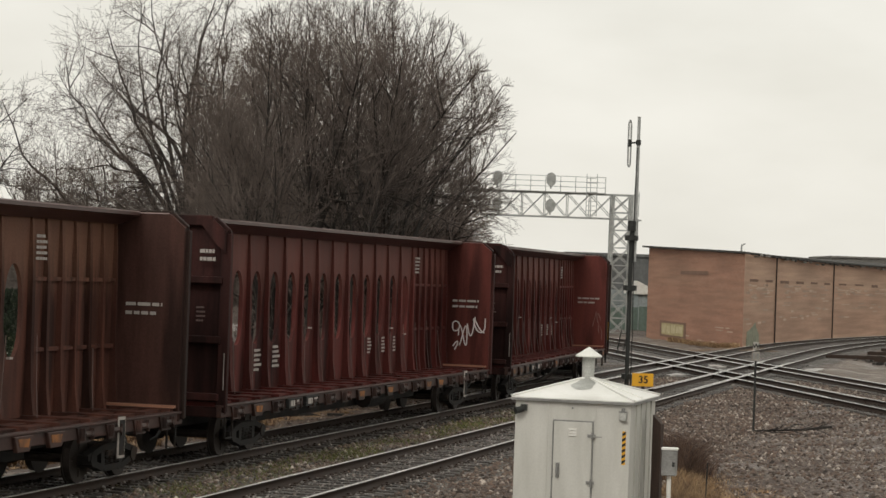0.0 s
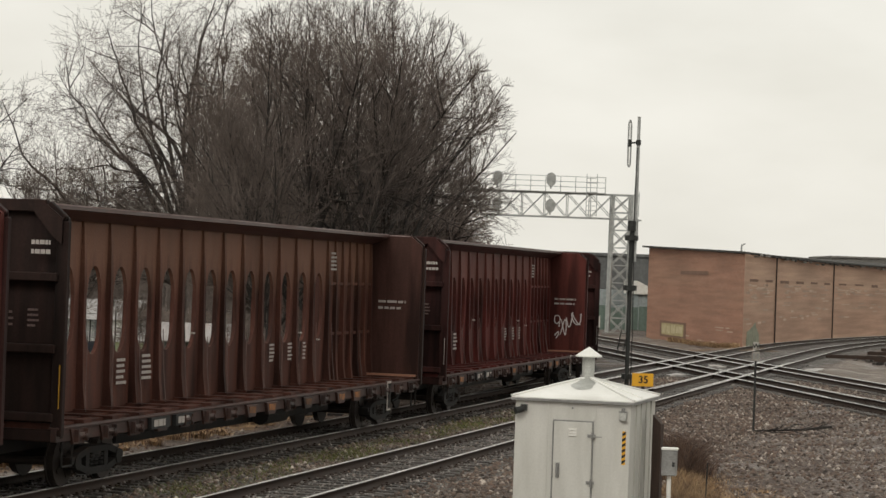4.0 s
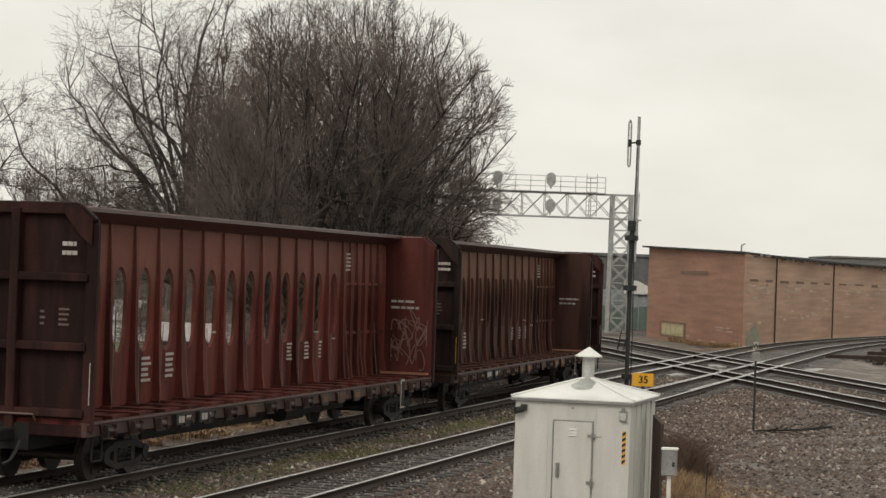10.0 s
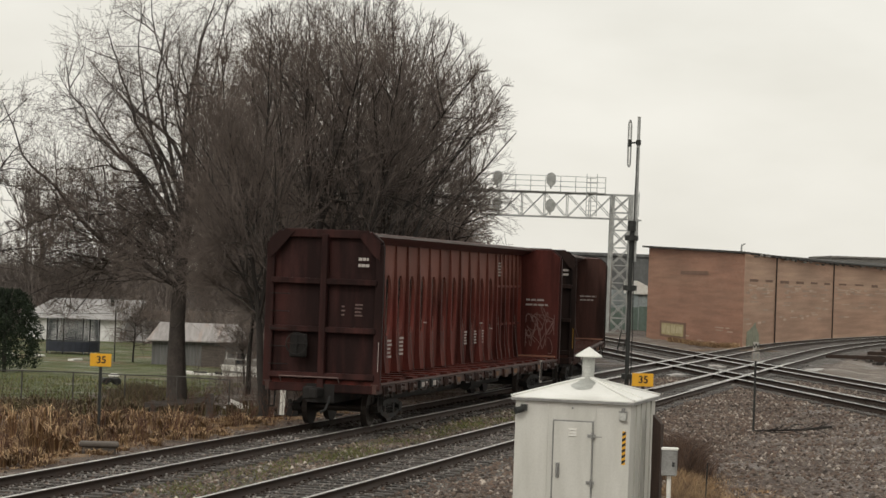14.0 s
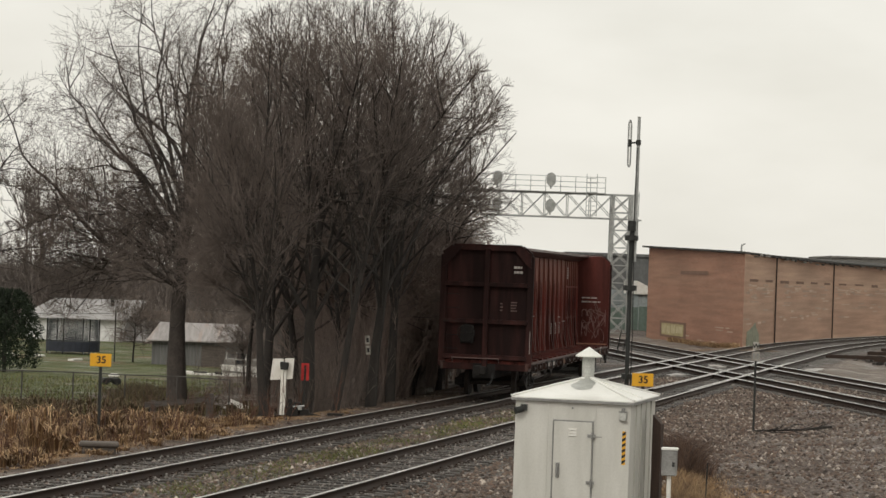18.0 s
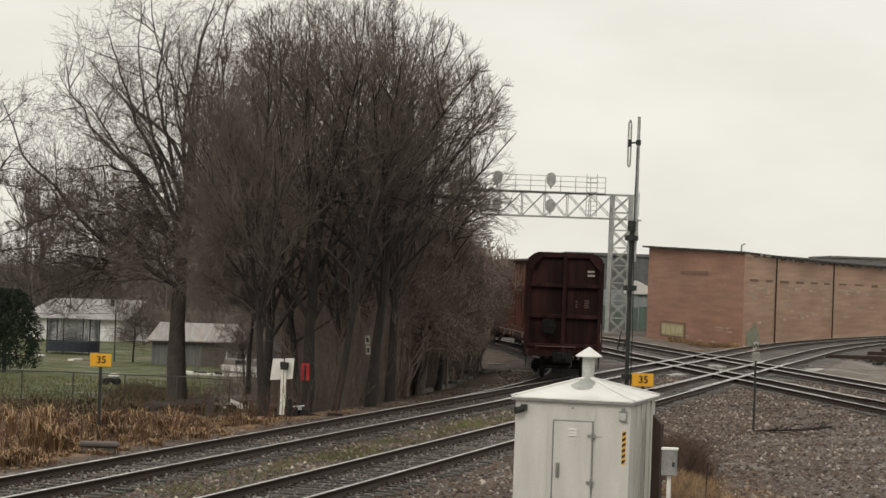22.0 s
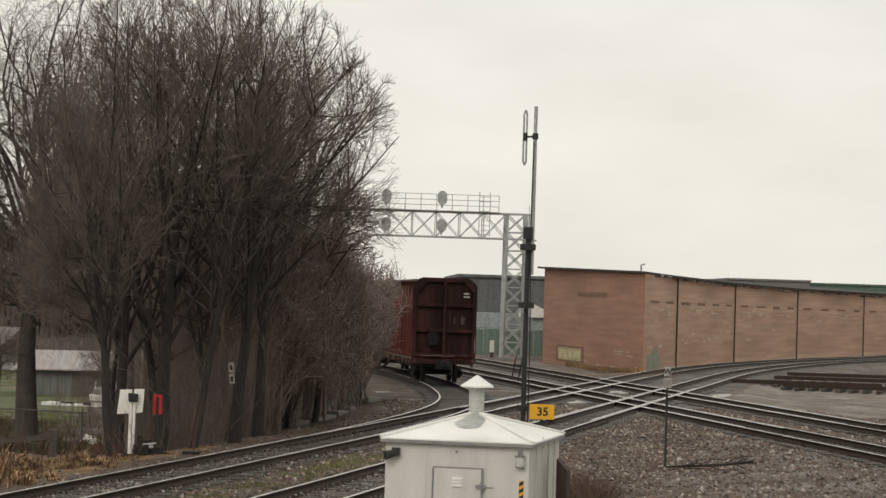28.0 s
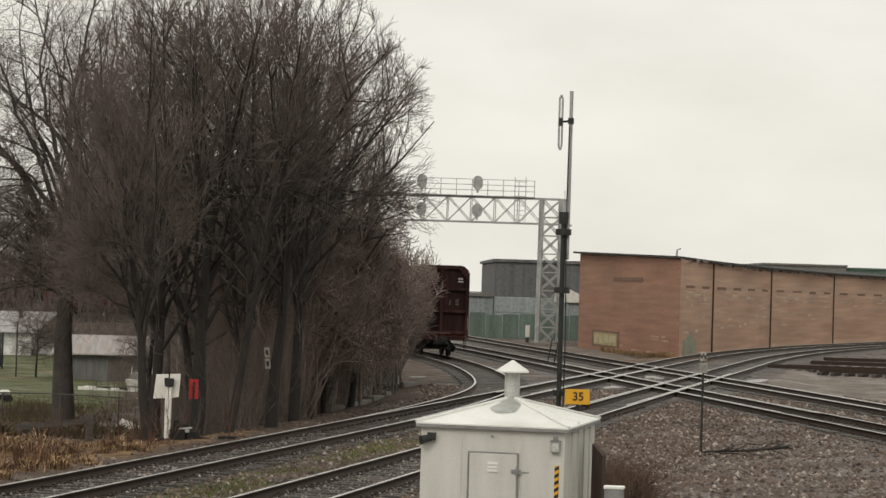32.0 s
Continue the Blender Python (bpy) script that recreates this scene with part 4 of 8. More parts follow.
BOLSTER = mesh_of("bolster", Shape().box(-0.2, -1.05, 0.42, 0.2, 1.05, 0.66), MAT["iron"], 0.03)
COUPLER = mesh_of("coupler", Shape().box(-0.5, -0.09, 0.76, 0.72, 0.09, 0.98).box(0.68, -0.2, 0.72, 0.95, 0.06, 1.02).box(0.9, -0.02, 0.75, 1.04, 0.17, 0.99), MAT["iron"], 0.03)
HOPPER = [(-0.34, 1.05), (0.34, 1.05), (0.22, 0.8), (-0.22, 0.8)]
SIDEWAYS = Matrix(((1, 0, 0, 0), (0, 0, 1, 0), (0, 1, 0, 0), (0, 0, 0, 1)))
POCKET = mesh_of("winch_pocket", Shape().prism(HOPPER, -0.06, 0.02, SIDEWAYS), MAT["rust"], 0.01)
POCKET_FACE = mesh_of("pocket_face", Shape().prism([(-0.22, 1.01), (0.21, 1.0), (0.16, 0.87), (-0.17, 0.89)], -0.068, -0.058, SIDEWAYS), MAT["ochre"])
WINCH = mesh_of("strap_winch", Shape().prism(HOPPER, -0.03, 0.02, SIDEWAYS).tube((-0.16, -0.07, 0.94), (0.16, -0.07, 0.94), 0.05, n=8).box(-0.2, -0.11, 0.84, -0.17, 0.0, 1.04).box(0.17, -0.11, 0.84, 0.2, 0.0, 1.04).box(0.06, -0.125, 0.9, 0.1, -0.11, 0.99), MAT["rust"])
WALKBOARD = mesh_of("crosswalk_board", Shape().box(0.0, -0.02, 0.0, 1.4, 0.1, 0.05), MAT["wood_pale"])
AIR_HOSE = mesh_of("air_hose", Shape().line([(0.35, 0.3, 0.78), (0.62, 0.34, 0.62), (0.72, 0.3, 0.48), (0.78, 0.2, 0.42)], 0.03, 6), MAT["rubber"])
GRAB = mesh_of("grab_iron", Shape().line([(0.0, -0.22, 0), (0.08, -0.22, 0), (0.08, 0.22, 0), (0.0, 0.22, 0)], 0.012, 5), MAT["iron"])
STEPIRON = mesh_of("sill_step", Shape().line([(-0.22, 0, 0.9), (-0.2, 0, 0.45), (0.2, 0, 0.45), (0.22, 0, 0.9)], 0.02, 5), MAT["iron"])
STRIP_SHAPE = Shape()
for side in (-1, 1):
    STRIP_SHAPE.box(-LEN / 2 + 0.3, side * 0.505 - 0.02, TOP - 0.016, LEN / 2 - 0.3, side * 0.505 + 0.02, TOP + 0.006)
STRIP = mesh_of("edge_strip", STRIP_SHAPE, MAT["edge_highlight"])
PIPE = mesh_of("brake_pipe", Shape().tube((-LEN / 2 + 0.4, 0.5, 0.7), (LEN / 2 - 0.4, 0.5, 0.7), 0.03, n=6).box(-6.5, -0.45, 0.5, 6.5, 0.45, 0.66), MAT["iron"])
CENTRE_SILL = mesh_of("centre_sill", Shape().box(-LEN / 2, -0.35, 0.62, LEN / 2, 0.35, DECK - 0.06), MAT["iron"])
TANK = mesh_of("brake_reservoir", Shape().tube((-0.7, -0.7, 0.66), (0.7, -0.7, 0.66), 0.2, n=12), MAT["iron"])
CYLINDER = mesh_of("brake_cylinder", Shape().tube((1.2, 0.6, 0.66), (1.9, 0.6, 0.66), 0.15, n=12), MAT["iron"])
CAP = mesh_of("cap_strip", Shape().box(-0.06, -1.06, TOP - 0.034, 0.02, 1.06, TOP - 0.012), MAT["edge_highlight"])
BRAKEWHEEL = Shape()
WN, WM = 20, 6
for i in range(WN):
    for j in range(WM):
        a, b = 2 * math.pi * i / WN, 2 * math.pi * j / WM
        BRAKEWHEEL.v.append((0.1 + 0.018 * math.sin(b), (0.26 + 0.018 * math.cos(b)) * math.cos(a), (0.26 + 0.018 * math.cos(b)) * math.sin(a)))
BRAKEWHEEL.f += [(i * WM + j, (i + 1) % WN * WM + j, (i + 1) % WN * WM + (j + 1) % WM, i * WM + (j + 1) % WM) for i in range(WN) for j in range(WM)]
for q in range(4):
    a = q * math.pi / 2
    BRAKEWHEEL.tube((0.1, 0, 0), (0.1, 0.26 * math.cos(a), 0.26 * math.sin(a)), 0.014, n=4)
BRAKEWHEEL.tube((-0.06, 0, 0), (0.12, 0, 0), 0.04)
BRAKE_MESH = mesh_of("brake_wheel", BRAKEWHEEL, MAT["iron"])
BRAKEBOX = mesh_of("brake_gear_box", Shape().box(0, -0.2, -0.28, 0.16, 0.2, 0.28), MAT["iron"], 0.03)


def bars(rows, w, h, gap, seed, across):
    """Writing too small to read: short plain bars, row under row. across: the way that the writing runs."""
    rr = random.Random(seed)
    s = Shape()
    a = Vector(across)
    up = Vector((0, 0, 1))
    out = a.cross(up)
    for k in range(rows):
        x = 0.0
        end = w * rr.uniform(0.65, 1.0)
        while x < end:
            b = min(end - x, w * rr.uniform(0.12, 0.3))
            if b < 0.01:
                break
            p = a * x - up * (k * (h + gap))
            q = [p + out * d + a * i + up * j for d in (0.0, 0.006) for i, j in ((0, 0), (b, 0), (b, h), (0, h))]
            s.add(q, [(0, 1, 2, 3), (7, 6, 5, 4), (0, 4, 5, 1), (1, 5, 6, 2), (2, 6, 7, 3), (3, 7, 4, 0)])
            x += b + w * 0.04
    return s


def scribble(seed, w, h, strokes, r):
    """Looping sprayed lines on a plate that faces the train's rear (local -x)."""
    rr = random.Random(seed)
    s = Shape()
    for k in range(strokes):
        cy, cz = rr.uniform(-w / 2, w / 2), rr.uniform(0, h)
        a, b = rr.uniform(0.08, 0.28), rr.uniform(0.1, 0.35)
        f, g, p0 = 1, rr.choice((1, 1, 2)), rr.uniform(0, 6)
        pts = []
        n = 16
        span = rr.uniform(0.5, 1.1)
        for i in range(n + 1):
            q = 2 * math.pi * i / n * span
            pts.append((0.0, max(-w / 2, min(w / 2, cy + a * math.cos(f * q + p0))), cz + b * math.sin(g * q)))
        for p, q in zip(pts, pts[1:]):
            if (Vector(p) - Vector(q)).length > 0.004:
                s.beam(p, q, 0.008, r, up=(0, 0, 1)) if abs(p[1] - q[1]) > abs(p[2] - q[2]) else s.beam(p, q, r, 0.008, up=(1, 0, 0))
    return s


def freight_car(label, key, wall, end, front, seed, holes, graffiti, bright=False, rear_bars=True):
    """One car; x forward, y to its left, z from the rail tops, its origin in its middle."""
    rr = random.Random(seed)
    m = CAR_MESH[key] if key in CAR_MESH else car_meshes(key, wall, end, front)
    t = thing("centrebeam_flat_car", Matrix.Identity(4), label, "freight car", "cars of the train")
    x0 = -LEN / 2 + 0.25
    for k in range(BAYS):
        has = holes and 1 < k < BAYS - 3
        part("wall_panel", m["panel"] if has else m["blank"], None, t, at=Matrix.Translation((x0 + (k + 0.5) * BAY, 0, 0)))
    for k in range(BAYS + 1):
        part("wall_post", m["post"], None, t, at=Matrix.Translation((x0 + k * BAY, 0, 0)))
    for x in (LEN / 2 - 0.25 - BAY * 0.5, LEN / 2 - 0.25 - BAY * 1.5, LEN / 2 - 0.25 - BAY * 2.5):
        part("wall_post", m["post"], None, t, at=Matrix.Translation((x, 0, 0)))
    for z in (2.25, 3.45):
        part("stiffener", m["stiffener"], None, t, at=Matrix.Translation((LEN / 2 - 0.25 - BAY * 1.5, 0, z)))
    part("top_chord", m["chord"], None, t)
    part("deck", m["deck"], None, t)
    part("edge_strip", STRIP, None, t, "pale strip painting the wet highlight along the chord")
    part("brake_pipe", PIPE, None, t)
    part("centre_sill", CENTRE_SILL, None, t, "dark grimy centre sill")
    part("brake_reservoir", TANK, None, t, at=Matrix.Translation((1.5, 0.0, 0.0)))
    part("brake_cylinder", CYLINDER, None, t, at=Matrix.Translation((1.5, 0.0, 0.0)))
    for s in (-1, 1):
        part("side_sill", m["sill"], None, t, at=Matrix.Translation((0, s * (WIDE / 2 - 0.06), 0)))
    for s in (-1, 1):
        turn = Matrix.Rotation(math.pi if s < 0 else 0, 4, "Z")
        at = Matrix.Translation((s * (LEN / 2 - 0.2), 0, 0)) @ turn
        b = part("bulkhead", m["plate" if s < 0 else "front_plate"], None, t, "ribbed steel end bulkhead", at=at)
        part("bulkhead_rim", m["rim"], None, b)
        part("cap_strip", CAP, None, b)
        part("bulkhead_rib", m["rib_v"], None, b)
        for z in (1.25, 2.35, 3.5):
            part("bulkhead_rib", m["rib_h"], None, b, at=Matrix.Translation((0, 0, z)))
        for side in (1, -1):
            part("corner_plate", m["corner"], None, b, at=Matrix.Diagonal((1, side, 1, 1)))
        for k in range(5):
            part("grab_iron", GRAB, None, b, at=Matrix.Translation((0.16, -1.08, 1.5 + k * 0.42)))
        part("coupler", COUPLER, None, t, at=Matrix.Translation((s * (LEN / 2 - 0.15), 0, 0)) @ turn)
        part("air_hose", AIR_HOSE, None, t, at=Matrix.Translation((s * (LEN / 2 - 0.15), 0, 0)) @ turn)
        for side in (-1, 1):
            part("sill_step", STEPIRON, None, t, at=Matrix.Translation((s * (LEN / 2 - 0.5), side * (WIDE / 2 - 0.03), 0)))
        # writing on the outer face
        if rear_bars:
            tagged(part("stencil", bars(2, 0.36, 0.07, 0.08, seed + 3, (0, 1, 0)), MAT["mark"], b, "pale stencilled marks", at=Matrix.Translation((0.21, 0.84, 4.02))), kind="stuff")
            tagged(part("stencil", bars(4, 0.2, 0.035, 0.05, seed + 4, (0, 1, 0)), MAT["strap"], b, at=Matrix.Translation((0.06, 0.75, 2.95))), kind="stuff")
            tagged(part("stencil", bars(3, 0.1, 0.04, 0.06, seed + 5, (0, 1, 0)), MAT["strap"], b, at=Matrix.Translation((0.06, 0.42, 2.9))), kind="stuff")
        part("handrail", Shape().line([(0.16, -1.0, 1.1), (0.3, -1.0, 1.22), (0.3, 0.45, 1.22), (0.16, 0.45, 1.1)], 0.018, 6), MAT["strap"], b, "thin end handrail")
    # brake gear on the rear bulkhead
    part("brake_gear_box", BRAKEBOX, None, t, at=Matrix.Translation((-LEN / 2 - 0.02, 0.55, 1.95)) @ Matrix.Rotation(math.pi, 4, "Z"))
    part("brake_wheel", BRAKE_MESH, None, t, at=Matrix.Translation((-LEN / 2 - 0.16, 0.55, 2.0)) @ Matrix.Rotation(math.pi, 4, "Z"))
    # winches and straps along the decks
    for side in (-1, 1):
        for k in range(BAYS):
            x = x0 + (k + 0.5) * BAY
            flip = Matrix.Translation((x, side * (WIDE / 2 - 0.01), 0)) @ Matrix.Rotation(0 if side < 0 else math.pi, 4, "Z")
            if rr.random() < 0.42:
                part("pocket_face", POCKET_FACE, None, part("winch_pocket", POCKET, None, t, at=flip), "faded yellow paint")
            else:
                part("strap_winch", WINCH, None, t, at=flip)
        if side < 0:
            for k in range(BAYS):
                if 0 < k and rr.random() < 0.85:
                    x = x0 + k * BAY + rr.uniform(0.05, 0.1)
                    zt, foot = rr.uniform(2.2, 2.6), x - rr.uniform(0.3, 0.7)
                    knee = Vector(((x + foot) / 2 + 0.04, side * 0.27, (zt + DECK) / 2 - 0.1))
                    part("tie_down_cable", Shape().beam((x, side * 0.17, zt), knee, 0.014).beam(knee, (foot, side * 0.42, DECK + 0.02), 0.014), CABLE, t)
            for x, z in ((LEN / 2 - 4.9, 2.12), (LEN / 2 - 6.3, 2.3), (-2.0, 2.4)):
                part("cable_clip", Shape().box(x - 0.05, side * 0.2, z, x + 0.07, side * 0.13, z + 0.035), MAT["mark"], t)
    # stencils on the wall that faces the camera's side
    for x, z, rows, w, h in ((-LEN / 2 + 5.5, 1.95, 5, 0.5, 0.055), (-LEN / 2 + 6.75, 2.0, 5, 0.5, 0.055), (LEN / 2 - 8.3, 2.05, 5, 0.36, 0.045), (LEN / 2 - 7.0, 2.05, 5, 0.36, 0.045), (LEN / 2 - 5.9, 2.05, 5, 0.26, 0.045), (LEN / 2 - 3.9, 4.15, 5, 0.5, 0.05)):
        tagged(part("stencil", bars(rows, w, h, h * 0.9, seed + rows + int(x * 10), (1, 0, 0)), MAT["mark"], t, "white stencilled marks", at=Matrix.Translation((x, -0.125, z))), kind="stuff")
    for x in (-LEN / 2 + 4.4, -LEN / 2 + 5.6):
        part("number_plate", Shape().box(-0.45, -0.1, 0.86, 0.45, -0.02, 1.06), MAT["black"], t, "black plate with white marks", at=Matrix.Translation((x, -WIDE / 2 + 0.03, 0)))
        tagged(part("stencil", bars(1, 0.7, 0.12, 0.05, seed + int(x * 7), (1, 0, 0)), MAT["mark"], t, at=Matrix.Translation((x - 0.35, -WIDE / 2 - 0.075, 0.9))), kind="stuff")
    # the front bulkhead's inner face: stencil, sprayed lines, a pale board at its foot
    xf = LEN / 2 - 0.26
    face = lambda y, z: Matrix.Translation((xf, y, z))
    tagged(part("stencil", bars(2, 0.9, 0.06, 0.1, seed + 21, (0, -1, 0)), MAT["mark"], t, "white stencilled marks", at=face(-0.3, 3.0)), kind="stuff")
    if graffiti:
        part("graffiti", scribble(seed + 30, 0.95, 1.1, graffiti, 0.018 if not bright else 0.035), MAT["bright_line"] if bright else MAT["paint_line"], t, "looping sprayed lines", at=face(-0.8, 1.5))
    part("crosswalk_board", WALKBOARD, None, t, "pale raw board", at=Matrix.Translation((xf - 0.1, 0.05, 1.16)) @ Matrix.Rotation(-math.pi / 2, 4, "Z"))
    part("reflector", Shape().box(-0.02, -0.012, 1.4, 0.025, 0.0, 2.1), MAT["mark"] if key != "brown" else MAT["yellow"], t, "thin upright reflector strip", at=Matrix.Translation((-LEN / 2 + 0.02, -WIDE / 2, 0)))
    part("placard", Shape().box(-0.02, 0, -0.35, 0.28, 0.02, 0.35), MAT["mark"], t, "small white bracket frame", at=Matrix.Translation((LEN / 2 - 3.2, -WIDE / 2 - 0.06, 0.8)))
    part("placard_face", Shape().box(0.02, -0.012, -0.3, 0.24, 0.0, 0.3), MAT["iron"], t, at=Matrix.Translation((LEN / 2 - 3.2, -WIDE / 2 - 0.06, 0.8)))
    sets = []
    for s in (-1, 1):
        g = part("truck", BOLSTER, None, t, "dark cast-steel truck", at=Matrix.Translation((s * BOGIE / 2, 0, 0)))
        for side in (-1, 1):
            part("side_frame", SIDEFRAME, None, g, at=Matrix.Translation((0, side * 1.0, 0)))
            tagged(part("spring_nest", SPRING_MESH, None, g, at=Matrix.Translation((0, side * 1.0, 0))), kind="stuff")
        for ax in (-0.89, 0.89):
            sets.append((part("wheelset", WHEELSET, None, g, at=Matrix.Translation((ax, 0, 0.42))), ax))
    return t, sets


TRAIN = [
    freight_car("dark maroon empty lumber flat car, sprayed lines on its bulkhead", "maroon", MAROON, RED_END_SHADED, RED_FACE, 11, True, 18),
    freight_car("weathered brown and tan centrebeam lumber flat car, empty, with oval openings", "brown", BROWN, BROWN_REAR_SHADED, BROWN_END, 23, True, 0),
    freight_car("dark red empty lumber flat car, white sprayed shapes on its bulkhead", "red", RED, RED_END_SHADED, RED_FACE, 37, True, 5, True),
    freight_car("dark red centrebeam lumber flat car, empty, rolling round the curve", "red", RED, RED_END_SHADED, RED_FACE, 41, True, 3),
    freight_car("weathered brown centrebeam lumber flat car, empty, far round the curve", "brown", BROWN, BROWN_REAR_SHADED, BROWN_END, 53, True, 0),
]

# ---- trees: leafless, grown level by level in number arrays ----
def unit(v):
    return v / (np.linalg.norm(v, axis=-1, keepdims=True) + 1e-9)


def shoots(rng, p, d, length, n, bend, wander):
    """Bent lines from the points p along d: (count, n + 1, 3)."""
    pts = [p]
    d = unit(d)
    for i in range(n):
        d = unit(d + bend / n + rng.normal(0, wander, d.shape))
        p = p + d * (length / n)[:, None]
        pts.append(p)
    return np.stack(pts, 1)


def tubes(lines, r0, r1, sides):
    """Tapered tubes round many lines of equal count; gives verts and faces."""
    c, m, _ = lines.shape
    t = unit(np.gradient(lines, axis=1))
    ref = np.where(np.abs(t[..., 2:3]) > 0.9, np.array([1.0, 0, 0]), np.array([0, 0, 1.0]))
    a = unit(np.cross(t, ref))
    b = np.cross(t, a)
    r = (np.asarray(r0)[:, None] + (np.asarray(r1)[:, None] - np.asarray(r0)[:, None]) * np.linspace(0, 1, m)[None, :])[..., None, None]
    q = np.arange(sides) * 2 * np.pi / sides
    v = lines[:, :, None, :] + (a[:, :, None, :] * np.cos(q)[:, None] + b[:, :, None, :] * np.sin(q)[:, None]) * r
    i, j = np.meshgrid(np.arange(m - 1), np.arange(sides), indexing="ij")
    k0, k1 = (i * sides + j).ravel(), (i * sides + (j + 1) % sides).ravel()
    f = np.stack([k0, k1, k1 + sides, k0 + sides], -1)
    f = (np.arange(c)[:, None, None] * (m * sides) + f[None]).reshape(-1, 4)
    return v.reshape(-1, 3), f


def joined(name, pieces, mat):
    vs, fs, k = [], [], 0
    for v, f in pieces:
        vs.append(v)
        fs.append(f + k)
        k += len(v)
    return raw_mesh(name, np.concatenate(vs), np.concatenate(fs), mat)


def room(p, d, dome):
    """How far it is from p along d to the dome, an ellipsoid (centre, half axes)."""
    c, h = np.array(dome[0], float), np.array(dome[1], float)
    o, w = (p - c) / h, unit(d) / h
    a, b, e = (w * w).sum(-1), (o * w).sum(-1), (o * o).sum(-1) - 1
    disc = np.maximum(b * b - a * e, 0)
    return np.maximum((-b + np.sqrt(disc)) / a, 0.15)


def offshoots(rng, lines, per, lo, tilt, spread, rise):
    """Starts and headings of shoots along the lines, per of them on each."""
    c, m, _ = lines.shape
    u = rng.uniform(lo, 1.0, (c, per))
    f = u * (m - 1)
    i = np.minimum(f.astype(int), m - 2)
    row = np.arange(c)[:, None]
    p0, p1 = lines[row, i], lines[row, i + 1]
    p = p0 + (p1 - p0) * (f - i)[..., None]
    d = unit(p1 - p0)
    side = rng.normal(0, 1, d.shape)
    side = unit(side - d * (side * d).sum(-1, keepdims=True))
    ang = rng.normal(tilt, spread, u.shape)[..., None]
    d = d * np.cos(ang) + side * np.sin(ang) + np.array([0, 0, rise])
    return p.reshape(-1, 3), unit(d).reshape(-1, 3), u.reshape(-1)


def off_track(lines, foot):
    """Which of the lines keep clear of the space that the train needs."""
    w = lines + np.array(foot)
    inside = (w[..., 0] > np.interp(w[..., 1], PATH[:, 1], PATH[:, 0]) - 1.75) & (w[..., 2] < 4.95)
    # the slope beside the curve is bare near the ground
    inside |= (w[..., 0] > np.interp(w[..., 1], PATH[:, 1], PATH[:, 0]) - 4.6) & (w[..., 1] > 77.0) & (w[..., 2] < 0.75)
    return ~inside.any(axis=1)


